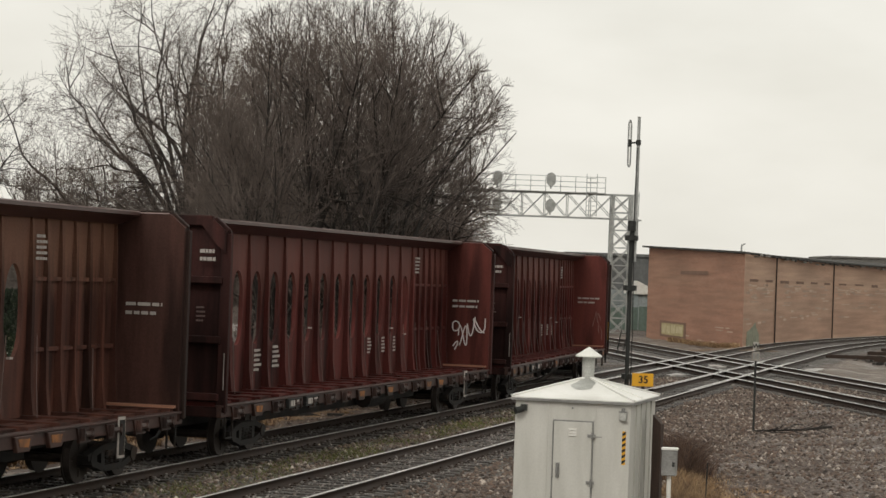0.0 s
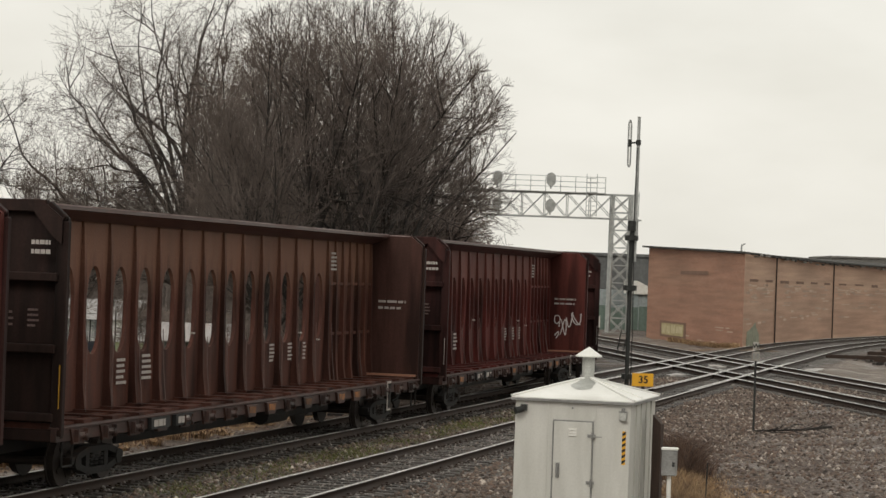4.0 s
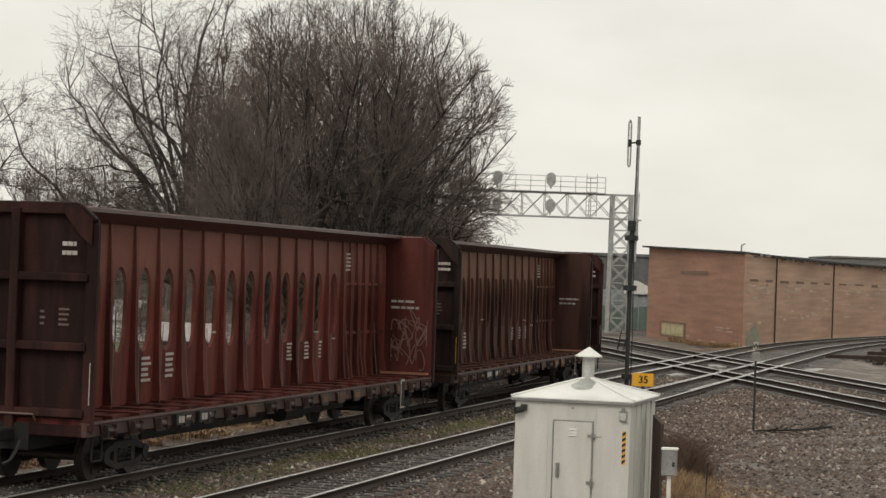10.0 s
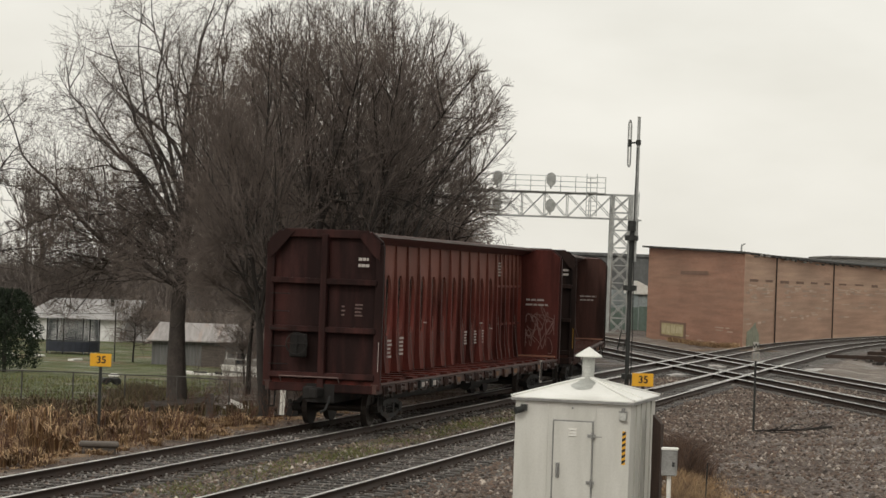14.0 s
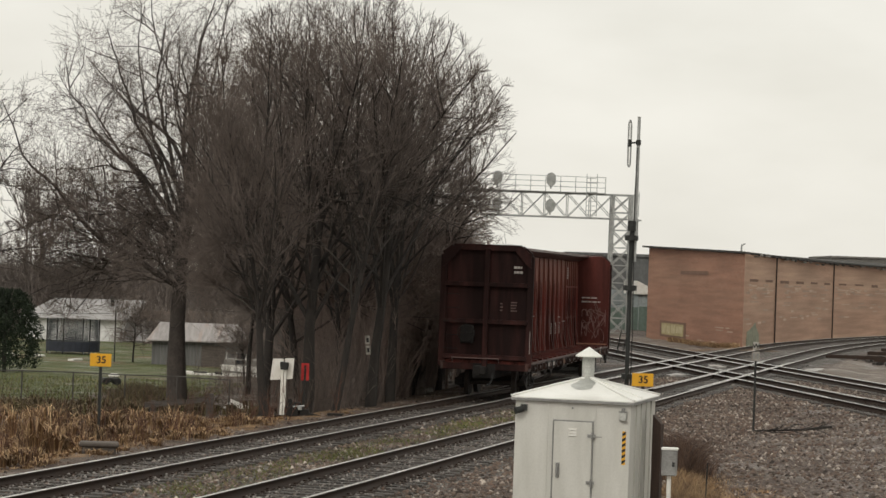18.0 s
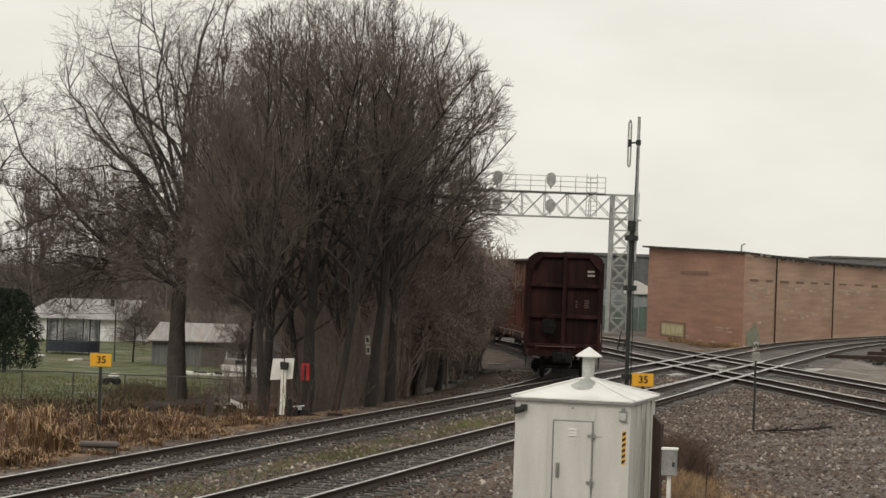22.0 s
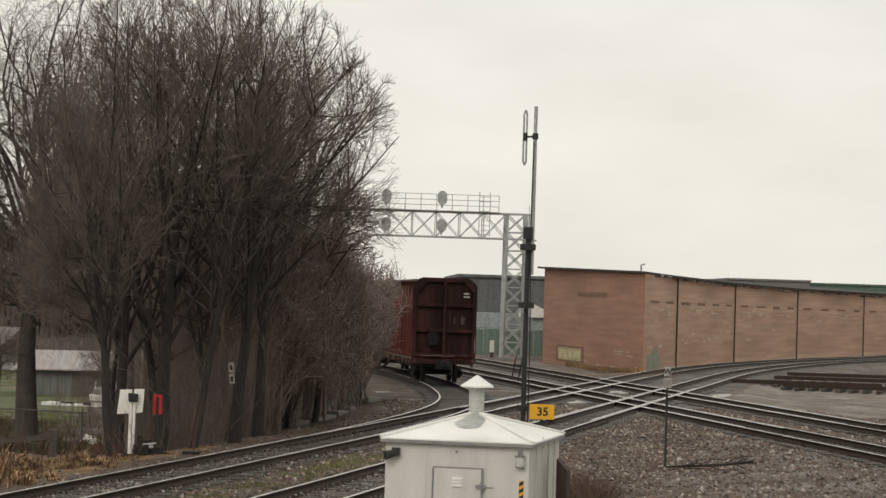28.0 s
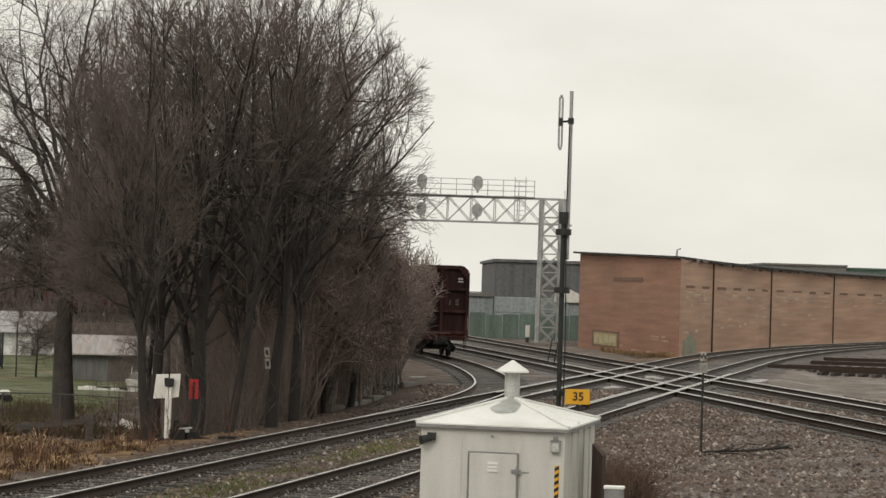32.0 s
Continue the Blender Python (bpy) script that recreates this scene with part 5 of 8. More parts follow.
def bare_tree(at, label, seed, height, trunk, dome, lean=(0, 0), limbs=14, fork=0.14, fan=0.6, per=(8, 6, 4), twig="twig", bark="bark", group="", thick=1.0, extra=(), rise=0.12, curl=1.0, tilt=0.5, skirt=0):
    """A leafless tree: trunk, rising limbs, boughs, and a crown of fine twigs that fills its dome."""
    rng = np.random.default_rng(seed)
    x, y = at
    z = gz_at(x, y) - 0.12
    t = thing("bare_tree", Matrix.Translation((x, y, z)), label, "tree", group)
    dome = ((dome[0][0] - x, dome[0][1] - y, dome[0][2] - z), dome[1])
    one = lambda v: np.array([v], float)
    stem = shoots(rng, np.zeros((1, 3)), one((lean[0], lean[1], 1.0)), one(height * 0.85)[0:1], 12, np.array([0, 0, 0.15]), 0.03)
    wood = [tubes(stem[:, :4], one(trunk * 1.25), one(trunk * 0.9), 10), tubes(stem[:, 3:], one(trunk * 0.9), one(trunk * 0.12), 7)]
    u = fork + (0.75 - fork) * ((np.arange(limbs) + rng.uniform(0, 0.9, limbs)) / limbs) ** 1.3
    f = u * 12
    i = np.minimum(f.astype(int), 11)
    p = stem[0, i] + (stem[0, i + 1] - stem[0, i]) * (f - i)[:, None]
    q = np.arange(limbs) * 2.399 + rng.uniform(-0.5, 0.5, limbs)
    out = fan * rng.uniform(0.35, 1.15, limbs)
    d = np.stack([np.cos(q) * np.sin(out), np.sin(q) * np.sin(out), np.cos(out)], 1)
    length = room(p, d, dome) * rng.uniform(0.5, 1.04, limbs)
    l1 = shoots(rng, p, d, length, 10, np.array([0, 0, 0.12]), 0.04 * curl)
    r1 = trunk * (0.5 - 0.3 * u)
    ok = off_track(l1, (x, y, z))
    l1, r1, length = l1[ok], r1[ok], length[ok]
    wood.append(tubes(l1, r1, np.full(len(l1), 0.012), 6))
    if len(extra):
        l1x = []
        for r, line in extra:
            a = np.array(line, float)
            w = np.linspace(0, len(a) - 1, 11)
            b = np.stack([np.interp(w, np.arange(len(a)), a[:, k]) for k in range(2)], 1)
            depth = np.linspace(0, rng.uniform(-1.2, 1.2), 11)
            l1x.append(np.stack([b[:, 0], depth, b[:, 1]], 1) + rng.normal(0, 0.06, (11, 3)))
        l1x = np.array(l1x)
        wood.append(tubes(l1x, np.array([r * 0.75 for r, _ in extra]), np.full(len(extra), 0.015), 7))
        l1 = np.concatenate([l1, l1x])
        length = np.concatenate([length, np.full(len(extra), 6.0)])
    if skirt:
        f = rng.uniform(0.4, 0.74, skirt) * 12
        i = f.astype(int)
        p = stem[0, i] + (stem[0, i + 1] - stem[0, i]) * (f - i)[:, None]
        q = rng.uniform(0, 2 * np.pi, skirt)
        d = np.stack([np.cos(q), np.sin(q), rng.uniform(-0.05, 0.5, skirt)], 1)
        s = room(p, d, dome) * rng.uniform(0.45, 1.0, skirt)
        hang = shoots(np.random.default_rng(seed), p, d, s, 10, np.array([0, 0, -0.15]), 0.1)
        ok = off_track(hang, (x, y, z))
        hang, s = hang[ok], s[ok]
        wood.append(tubes(hang, np.full(len(hang), 0.028), np.full(len(hang), 0.01), 5))
        l1 = np.concatenate([l1, hang])
        length = np.concatenate([length, s * 0.8])
    l1 = np.concatenate([l1, stem[:, 2:]])
    length = np.concatenate([length, [height * 0.6]])
    p, d, u = offshoots(rng, l1, per[0], 0.16, tilt, 0.2, rise)
    ln = np.minimum(np.repeat(length, per[0]) * (0.55 - 0.28 * u) * rng.uniform(0.7, 1.2, len(u)), room(p, d, dome) * rng.uniform(0.45, 1.15, len(u)))
    l2 = shoots(rng, p, d, ln, 6, np.array([0, 0, 0.2 * (rise > 0.05)]), 0.07 * curl)
    ok = off_track(l2, (x, y, z))
    l2, u, ln = l2[ok], u[ok], ln[ok]
    boughs = [tubes(l2, 0.0165 * thick * (1.25 - 0.6 * u) * np.clip(ln, 0.4, 2), np.full(len(u), 0.006 * thick), 4)]
    p, d, u = offshoots(rng, l2, per[1], 0.15, tilt + 0.08, 0.25, rise)
    ln = np.minimum(rng.uniform(0.7, 1.7, len(u)), room(p, d, dome) * rng.uniform(0.6, 1.3, len(u)))
    l3 = shoots(rng, p, d, ln, 4, np.array([0, 0, 0.1]), 0.12 * curl)
    l3 = l3[off_track(l3, (x, y, z))]
    fine = [tubes(l3, np.full(len(l3), 0.0085 * thick), np.full(len(l3), 0.005 * thick), 3)]
    p, d, u = offshoots(rng, l3, per[2], 0.2, tilt + 0.08, 0.25, rise)
    ln = np.minimum(rng.uniform(0.3, 0.85, len(u)), room(p, d, dome) * rng.uniform(0.9, 1.5, len(u)) + 0.1)
    l4 = shoots(rng, p, d, ln, 2, np.array([0, 0, 0.1]), 0.12)
    l4 = l4[off_track(l4, (x, y, z))]
    fine.append(tubes(l4, np.full(len(l4), 0.0058 * thick), np.full(len(l4), 0.004 * thick), 3))
    part("trunk", joined("trunk", wood, MAT[bark]), None, t, "rough dark trunk and limbs")
    tagged(part("bough", joined("bough", boughs, MAT["bough"] if bark == "bark" else MAT[bark]), None, t), kind="stuff")
    part("crown", joined("crown", fine, MAT[twig]), None, t, "dense leafless brown twigs")
    return t


CLUMP = ((-3.0, 72.0, 5.2), (5.7, 11.5, 7.25))
HEDGE = ((-0.2, 80.5, 2.4), (2.1, 8.0, 3.4))
LARGE = ((-9.1, 86.0, 7.4), (6.3, 6.3, 10.0))
GAP = ((-8.0, 100.0, 4.9), (3.6, 5.0, 3.7))
SCREEN = ((1.2, 99.0, 3.4), (1.9, 7.0, 2.5))
BACK_FILL = ((-2.4, 84.0, 5.2), (4.2, 5.0, 4.6))
EDGE = ((0.0, 87.0, 2.8), (2.0, 5.0, 2.8))
SIDE = ((-18.8, 84.0, 5.2), (5.4, 5.0, 6.6))
BIG = [
    # place, height, trunk, dome, lean, limbs, fork, fan, shoots on each, label
    ((-9.6, 86.0), 14.0, 0.33, LARGE, (-0.02, 0.0), 10, 0.46, 1.1, (9, 8, 5), "large bare spreading tree with a thick dark trunk"),
    ((-4.75, 64.6), 8.6, 0.11, CLUMP, (-0.13, 0.02), 9, 0.3, 0.6, (9, 7, 4), "slender bare tree leaning beside the switch stand"),
    ((-3.75, 67.0), 12.3, 0.17, CLUMP, (0.0, 0.0), 13, 0.24, 0.75, (8, 6, 4), "tall bare multi-limbed tree beside the track"),
    ((-2.95, 66.8), 11.0, 0.1, CLUMP, (0.15, 0.03), 12, 0.28, 0.65, (8, 6, 4), "bare tree leaning towards the track"),
    ((-2.0, 69.5), 12.0, 0.15, CLUMP, (0.03, 0.0), 12, 0.24, 0.8, (8, 6, 4), "bare tree carrying small white plates"),
    ((-1.5, 73.0), 12.4, 0.14, CLUMP, (0.02, 0.0), 12, 0.22, 0.85, (8, 5, 4), "tall bare tree beside the curve"),
    ((-0.75, 78.5), 11.4, 0.13, CLUMP, (0.02, 0.0), 14, 0.22, 0.9, (8, 5, 4), "bushy bare tree beside the curve"),
    ((-5.5, 74.0), 12.6, 0.15, CLUMP, (0.0, 0.0), 13, 0.22, 0.85, (8, 5, 4), "tall bare tree in the thicket"),
    ((0.0, 82.0), 9.6, 0.1, CLUMP, (0.02, 0.0), 12, 0.2, 0.95, (7, 5, 4), "low bushy bare tree beside the curve"),
    ((-20.3, 84.0), 11.0, 0.2, SIDE, (0.04, 0.0), 14, 0.2, 1.1, (8, 7, 4), "bare tree at the garden fence"),
    ((-0.9, 85.5), 5.4, 0.06, EDGE, (0.03, 0.0), 13, 0.15, 1.0, (8, 6, 5), "low twiggy bare tree beside the curve"),
    ((0.1, 88.5), 5.6, 0.06, EDGE, (0.03, 0.0), 13, 0.15, 1.0, (8, 6, 5), "low twiggy bare tree beside the curve"),
    ((-6.4, 99.0), 10.6, 0.1, GAP, (0.0, 0.0), 16, 0.4, 1.2, (9, 8, 5), "slender bare tree in front of the garden shed"),
    ((-8.4, 103.0), 10.6, 0.1, GAP, (-0.02, 0.0), 16, 0.4, 1.2, (9, 8, 5), "slender bare tree in front of the garden shed"),
    ((-1.0, 76.5), 5.6, 0.05, HEDGE, (0.02, 0.0), 14, 0.12, 1.0, (8, 7, 5), "low twiggy brown scrub tree beside the track"),
    ((-0.5, 79.5), 5.6, 0.05, HEDGE, (0.03, 0.0), 14, 0.12, 1.0, (8, 7, 5), "low twiggy brown scrub tree beside the track"),
    ((0.3, 83.0), 5.6, 0.05, HEDGE, (0.03, 0.0), 14, 0.12, 1.0, (8, 7, 5), "low twiggy brown scrub tree beside the track"),
    ((0.6, 94.5), 5.2, 0.06, SCREEN, (0.06, 0.0), 14, 0.2, 1.1, (7, 5, 4), "low twiggy bare tree overhanging the curve"),
    ((1.0, 98.0), 5.4, 0.06, SCREEN, (0.05, 0.0), 14, 0.2, 1.1, (7, 5, 4), "low twiggy bare tree overhanging the curve"),
    ((1.3, 102.0), 5.4, 0.06, SCREEN, (0.05, 0.0), 14, 0.2, 1.1, (7, 5, 4), "low twiggy bare tree overhanging the curve"),
    ((-0.4, 100.0), 5.6, 0.06, SCREEN, (0.03, 0.0), 14, 0.2, 1.1, (7, 5, 4), "low twiggy bare tree overhanging the curve"),
    ((-3.6, 83.0), 9.0, 0.08, BACK_FILL, (0.0, 0.0), 15, 0.2, 1.1, (8, 6, 5), "dense bare tree at the back of the thicket"),
    ((-1.6, 85.0), 9.0, 0.08, BACK_FILL, (0.02, 0.0), 15, 0.2, 1.1, (8, 6, 5), "dense bare tree at the back of the thicket"),
    ((-2.6, 81.5), 8.6, 0.08, BACK_FILL, (0.0, 0.0), 15, 0.2, 1.1, (8, 6, 5), "dense bare tree at the back of the thicket"),
    ((-3.2, 75.5), 11.5, 0.1, CLUMP, (0.0, 0.0), 14, 0.2, 0.85, (7, 5, 4), "thin bare tree in the thicket"),
    ((-4.6, 77.0), 12.6, 0.12, CLUMP, (0.0, 0.0), 12, 0.22, 0.85, (8, 5, 4), "tall thin bare tree in the thicket"),
    ((-19.7, 150.0), 4.6, 0.06, ((-19.6, 150.0, 0.5), (2.0, 1.8, 2.5)), (0.0, 0.0), 11, 0.3, 1.2, (6, 5, 3), "small pale bare tree in front of the house"),
    ((-9.8, 118.0), 4.2, 0.05, ((-10.2, 118.0, 0.9), (1.3, 1.2, 1.7)), (-0.03, 0.0), 9, 0.4, 1.2, (5, 4, 3), "small bare tree beside the garden shed"),
]
BOWS = [
    # the large tree's main boughs: thickness, then (out, up) from its foot
    (0.16, [(0.2, 4.3), (-1.5, 5.3), (-2.6, 6.0), (-3.7, 6.9), (-4.6, 7.8), (-5.6, 8.7), (-6.2, 9.6), (-6.6, 11.0)]),
    (0.04, [(-4.7, 7.9), (-5.6, 7.9), (-6.6, 8.0), (-7.7, 8.3)]),
    (0.05, [(-3.7, 6.8), (-5.1, 6.8), (-6.2, 6.4), (-7.2, 5.9)]),
    (0.12, [(-0.3, 5.6), (-1.7, 8.7), (-2.7, 9.4), (-3.6, 10.3), (-4.4, 11.5), (-4.7, 12.7)]),
    (0.05, [(-1.9, 8.6), (-3.1, 8.9), (-4.0, 8.6), (-5.0, 8.7)]),
    (0.12, [(-0.1, 6.0), (-1.4, 9.7), (-2.1, 11.0), (-2.5, 12.4), (-3.0, 13.8)]),
    (0.12, [(0.1, 6.4), (-0.7, 10.2), (-1.2, 12.0), (-0.8, 14.2)]),
    (0.1, [(0.2, 6.2), (0.9, 9.5), (1.3, 12.0), (1.6, 14.4)]),
    (0.08, [(0.1, 7.5), (0.3, 10.5), (0.2, 13.0), (0.4, 14.9)]),
    (0.09, [(0.1, 6.5), (-1.0, 9.5), (-2.0, 12.0), (-1.9, 14.8)]),
    (0.09, [(0.2, 6.5), (1.2, 9.0), (2.6, 11.5), (3.2, 14.2)]),
    (0.07, [(0.0, 7.0), (-0.3, 11.0), (-1.3, 13.5), (-1.6, 15.8)]),
    (0.07, [(0.1, 7.0), (0.8, 11.0), (0.9, 13.0), (1.4, 15.9)]),
    (0.06, [(-2.6, 6.0), (-3.6, 6.2), (-4.6, 6.9), (-5.8, 7.1)]),
    (0.05, [(-1.5, 5.3), (-2.8, 5.0), (-4.2, 5.2), (-5.4, 5.0)]),
    (0.05, [(-0.2, 4.6), (-1.8, 4.9), (-3.2, 4.6), (-4.6, 4.1)]),
    (0.05, [(0.2, 4.8), (1.6, 5.1), (2.8, 4.6), (3.8, 4.1)]),
    (0.04, [(-2.0, 5.6), (-3.0, 5.3), (-4.4, 4.5), (-5.6, 4.0)]),
    (0.04, [(0.1, 5.4), (-1.0, 6.0), (-2.2, 5.4), (-3.4, 5.0)]),
]
for k, (at, h, tr, dome, lean, limbs, fork, fan, per, lab) in enumerate(BIG):
    large = dome is not CLUMP
    scrub = dome in (SCREEN, BACK_FILL, EDGE, HEDGE)
    # The large tree's trunk takes the paler bough colour: distance haze painted in.
    bare_tree(at, lab, 100 + k, h, tr, dome, lean, limbs, fork, fan, per, "scrub" if scrub else "twig", "scrub" if scrub else "bough" if k == 0 else "bark", "trees beside the track", 1.7 if scrub else 1.0, extra=BOWS if k == 0 else (),
              rise=0.02 if large else 0.1, curl=2.2 if large else 1.35, tilt=0.8 if large else 0.52, skirt=34 if k == 0 else 8 if large else 3)

# paler trees farther off, behind the gardens and the thicket
frng = random.Random(9)
protos = []
for i in range(3):
    x, y = -38.0 + i * 9, 216.0 + i * 4
    z = gz_at(x, y)
    protos.append(bare_tree((x, y), "greyish bare tree behind the gardens", 300 + i, 10.5 + i, 0.16, ((x, y, z + 5.6), (4.6, 4.6, 5.4 + i * 0.6)), (0, 0), 13, 0.08, 1.1, (8, 5, 3), "far_twig", "far_twig", "far trees", 2.2))
spots = [(-62 + k * 5.2 + frng.uniform(-2, 2), frng.uniform(210, 240)) for k in range(11)]
spots += [(-7.0, 95.0), (-3.8, 93.0), (-7.5, 112.0), (-9.0, 124.0), (-5.0, 102.0), (-20.0, 180.0), (-12.0, 172.0)]
for i, (x, y) in enumerate(spots):
    copy_thing(protos[i % 3], Matrix.Translation((x, y, gz_at(x, y) - 0.1)) @ Matrix.Rotation(i * 1.9, 4, "Z") @ Matrix.Scale((frng.uniform(1.1, 1.45) if x < -24 else frng.uniform(0.75, 1.05)) if y > 200 else frng.uniform(0.6, 0.8), 4))


def brush(name, label, mat, seed, x, y, h0, h1, r, category):
    """Many thin leafless stems with side shoots."""
    rng = np.random.default_rng(seed)
    n = len(x)
    h = rng.uniform(h0, h1, n)
    base = np.stack([x, y, ground_z(x, y) - 0.06], 1)
    d = np.stack([rng.normal(0, 0.22, n), rng.normal(0, 0.22, n), np.ones(n)], 1)
    l1 = shoots(rng, base, d, h, 4, np.zeros(3), 0.1)
    p, d, u = offshoots(rng, l1, 5, 0.15, 0.6, 0.2, 0.1)
    l2 = shoots(rng, p, d, np.repeat(h, 5) * 0.42 * rng.uniform(0.5, 1.1, 5 * n), 3, np.array([0, 0, 0.1]), 0.12)
    me = joined(name, [tubes(l1, np.full(n, r), np.full(n, r * 0.35), 3), tubes(l2, np.full(5 * n, r * 0.55), np.full(5 * n, r * 0.25), 3)], mat)
    tagged(new(name, me), label, category, kind="stuff")


brng = np.random.default_rng(77)
by = 66.5 + 46 * brng.uniform(0, 1, 1300) ** 1.2
bx = np.interp(by, PATH[:, 1], PATH[:, 0]) - 2.9 - np.maximum(by - 78, 0) * 0.16 - brng.uniform(0, 1, 1300) * (1.2 + (by - 64) * 0.2)
brush("brush", "tangled brown leafless brush under the trees", MAT["twig"], 78, bx, by, 0.4, 2.2, 0.01, "brush")
sy = brng.uniform(73, 93, 800)
sx_ = np.interp(sy, PATH[:, 1], PATH[:, 0]) - 3.0 - np.clip((sy - 75.0) * 0.6, 0, 1.9) - brng.uniform(0, 1, 800) ** 1.3 * 2.4
brush("track_scrub", "hazy brown leafless scrub between the trees and the track", MAT["scrub"], 81, sx_, sy, 1.8, 4.4, 0.015, "scrub")
brush("far_woods", "greyish brown leafless wood edge behind the house", MAT["far_twig"], 79, brng.uniform(-78, 6, 2600), brng.uniform(207, 252, 2600), 2.0, 7.0, 0.065, "woods")
my = brng.uniform(92, 190, 1500)
mx = np.interp(my, PATH[:, 1], PATH[:, 0]) - 3.5 - brng.uniform(0, 8.5, 1500)
brush("hedge_tangle", "dull brown hedge tangle between the garden and the railway", MAT["far_twig"], 80, mx, my, 1.5, 4.6, 0.032, "brush")


def evergreen(x, y, h, r):
    t = thing("evergreen_bush", Matrix.Translation((x, y, gz_at(x, y) - 0.05)), "dark green dense evergreen bush on the lawn", "bush")
    part("trunk", Shape().tube((0, 0, 0), (0, 0, h * 0.8), 0.12, 0.03), MAT["bark"], t)
    rng = np.random.default_rng(5)
    n = 15000
    q = rng.uniform(0, 2 * np.pi, n)
    u = rng.uniform(0, 1, n) ** 0.8
    z = 0.25 + u * (h - 0.3)
    prof = r * np.sqrt(np.clip(1 - ((u - 0.32) / 0.72) ** 2, 0.02, 1)) * (1 + 0.16 * np.sin(q * 5 + z * 3) + 0.1 * np.sin(q * 11 - z * 5))
    rad = prof * rng.uniform(0.6, 1.05, n) ** 0.5
    c = np.stack([rad * np.cos(q), rad * np.sin(q), z], 1)
    a, b = rng.normal(0, 0.065, (n, 3)), rng.normal(0, 0.065, (n, 3))
    v = np.stack([c, c + a, c + b + np.array([0, 0, 0.05])], 1).reshape(-1, 3)
    part("crown", raw_mesh("crown", v, np.arange(3 * n).reshape(-1, 3), MAT["needles"]), None, t, "dense dark needles")


evergreen(-23.3, 125.0, 4.5, 1.75)
evergreen(-25.6, 129.0, 4.9, 2.0)

# ---- signal hut ----
def hut():
    ang = -math.degrees(HEAD)
    fx, fy = 3.13, 37.7
    m = pose(fx, fy, -0.55, 0, 0, ang)
    t = thing("equipment_hut", m, "white metal railway equipment hut with a hipped roof and a vent", "equipment hut")
    w, d, h = 1.91, 2.5, 2.34
    part("plinth", Shape().box(-w - 0.05, -0.05, -0.1, 0.05, d + 0.05, 0.12), MAT["concrete"], t, "concrete plinth", 0.02)
    part("body", Shape().box(-w, 0, 0.1, 0, d, h), MAT["hut"], t, "white painted metal walls", 0.012)
    for x in (-w + 0.55, -0.57):
        part("wall_seam", Shape().box(x - 0.006, -0.008, 0.12, x + 0.006, 0.001, h - 0.03), MAT["hut"], t)
    for y in (0.5, 1.0, 1.5, 2.0):
        part("wall_seam", Shape().box(-0.001, y - 0.02, 0.12, 0.022, y + 0.02, h - 0.03), MAT["hut"], t)
    e, apex = 0.06, 0.34
    cx, cy = -w / 2 + 0.0, d / 2
    roof = Shape().add([(-w - e, -e, h), (e, -e, h), (e, d + e, h), (-w - e, d + e, h), (-w - e, -e, h + 0.03), (e, -e, h + 0.03), (e, d + e, h + 0.03), (-w - e, d + e, h + 0.03), (cx, cy, h + apex)],
                       [(3, 2, 1, 0), (0, 1, 5, 4), (1, 2, 6, 5), (2, 3, 7, 6), (3, 0, 4, 7), (4, 5, 8), (5, 6, 8), (6, 7, 8), (7, 4, 8)])
    r = part("roof", roof, MAT["hut_roof"], t, "white hipped metal roof")
    for x, y in ((-w - e, -e), (e, -e), (e, d + e), (-w - e, d + e)):
        part("ridge", Shape().beam((x, y, h + 0.045), (cx, cy, h + apex + 0.012), 0.045, 0.022), MAT["hut_roof"], r)
    part("roof_seam", Shape().beam((e * 0.6, d * 0.34, h + 0.05), (cx + 0.05, cy - 0.06, h + apex + 0.0), 0.04, 0.03), MAT["hut_roof"], r)
    # Drip-edge trim, greyed to draw the shadow line under the eaves.
    part("eaves_trim", Shape().box(-w - e, -e - 0.012, h - 0.03, e, -e, h + 0.012).box(e, -e, h - 0.03, e + 0.012, d + e, h + 0.012), MAT["grey_metal"], r)
    patch = Shape()
    n = 20
    pv = []
    for k in range(n):
        q = 2 * math.pi * k / n
        u, v = cx + 0.02 + 0.24 * math.cos(q) * (0.75 - 0.25 * math.sin(q)) + 0.02 * math.sin(5 * q), cy - 0.44 + 0.34 * math.sin(q)
        pv.append((u, v, h + 0.03 + (apex - 0.03) * (1 - abs(v - cy) / (d / 2 + e)) + 0.006))
    patch.add(pv, [tuple(range(n))])
    part("sealant_patch", patch, MAT["hut_vent"], r, "grey sealant patch under the vent")
    pipe = part("vent_pipe", Shape().tube((cx, cy, h + 0.2), (cx, cy, h + apex + 0.36), 0.105, n=20), MAT["hut_vent"], t, "round galvanised vent pipe", smooth=False)
    cap = Shape()
    k = 20
    z0 = h + apex + 0.34
    rim = [(cx + 0.225 * math.cos(2 * math.pi * i / k), cy + 0.225 * math.sin(2 * math.pi * i / k), z0) for i in range(k)]
    rim2 = [(x, y, z0 + 0.02) for x, y, z in rim]
    cap.add(rim + rim2 + [(cx, cy, z0 + 0.17)], [tuple(range(k - 1, -1, -1))] + [(i, (i + 1) % k, k + (i + 1) % k, k + i) for i in range(k)] + [(k + i, k + (i + 1) % k, 2 * k) for i in range(k)])
    part("vent_cap", cap, MAT["hut_roof"], pipe, "white conical vent cap")
    # door
    dx0, dx1, dz = -w + 0.66, -w + 1.29, h - 0.345
    door = part("door", Shape().box(dx0, -0.03, 0.14, dx1, 0.0, dz), MAT["hut"], t, "flush white metal door", 0.006)
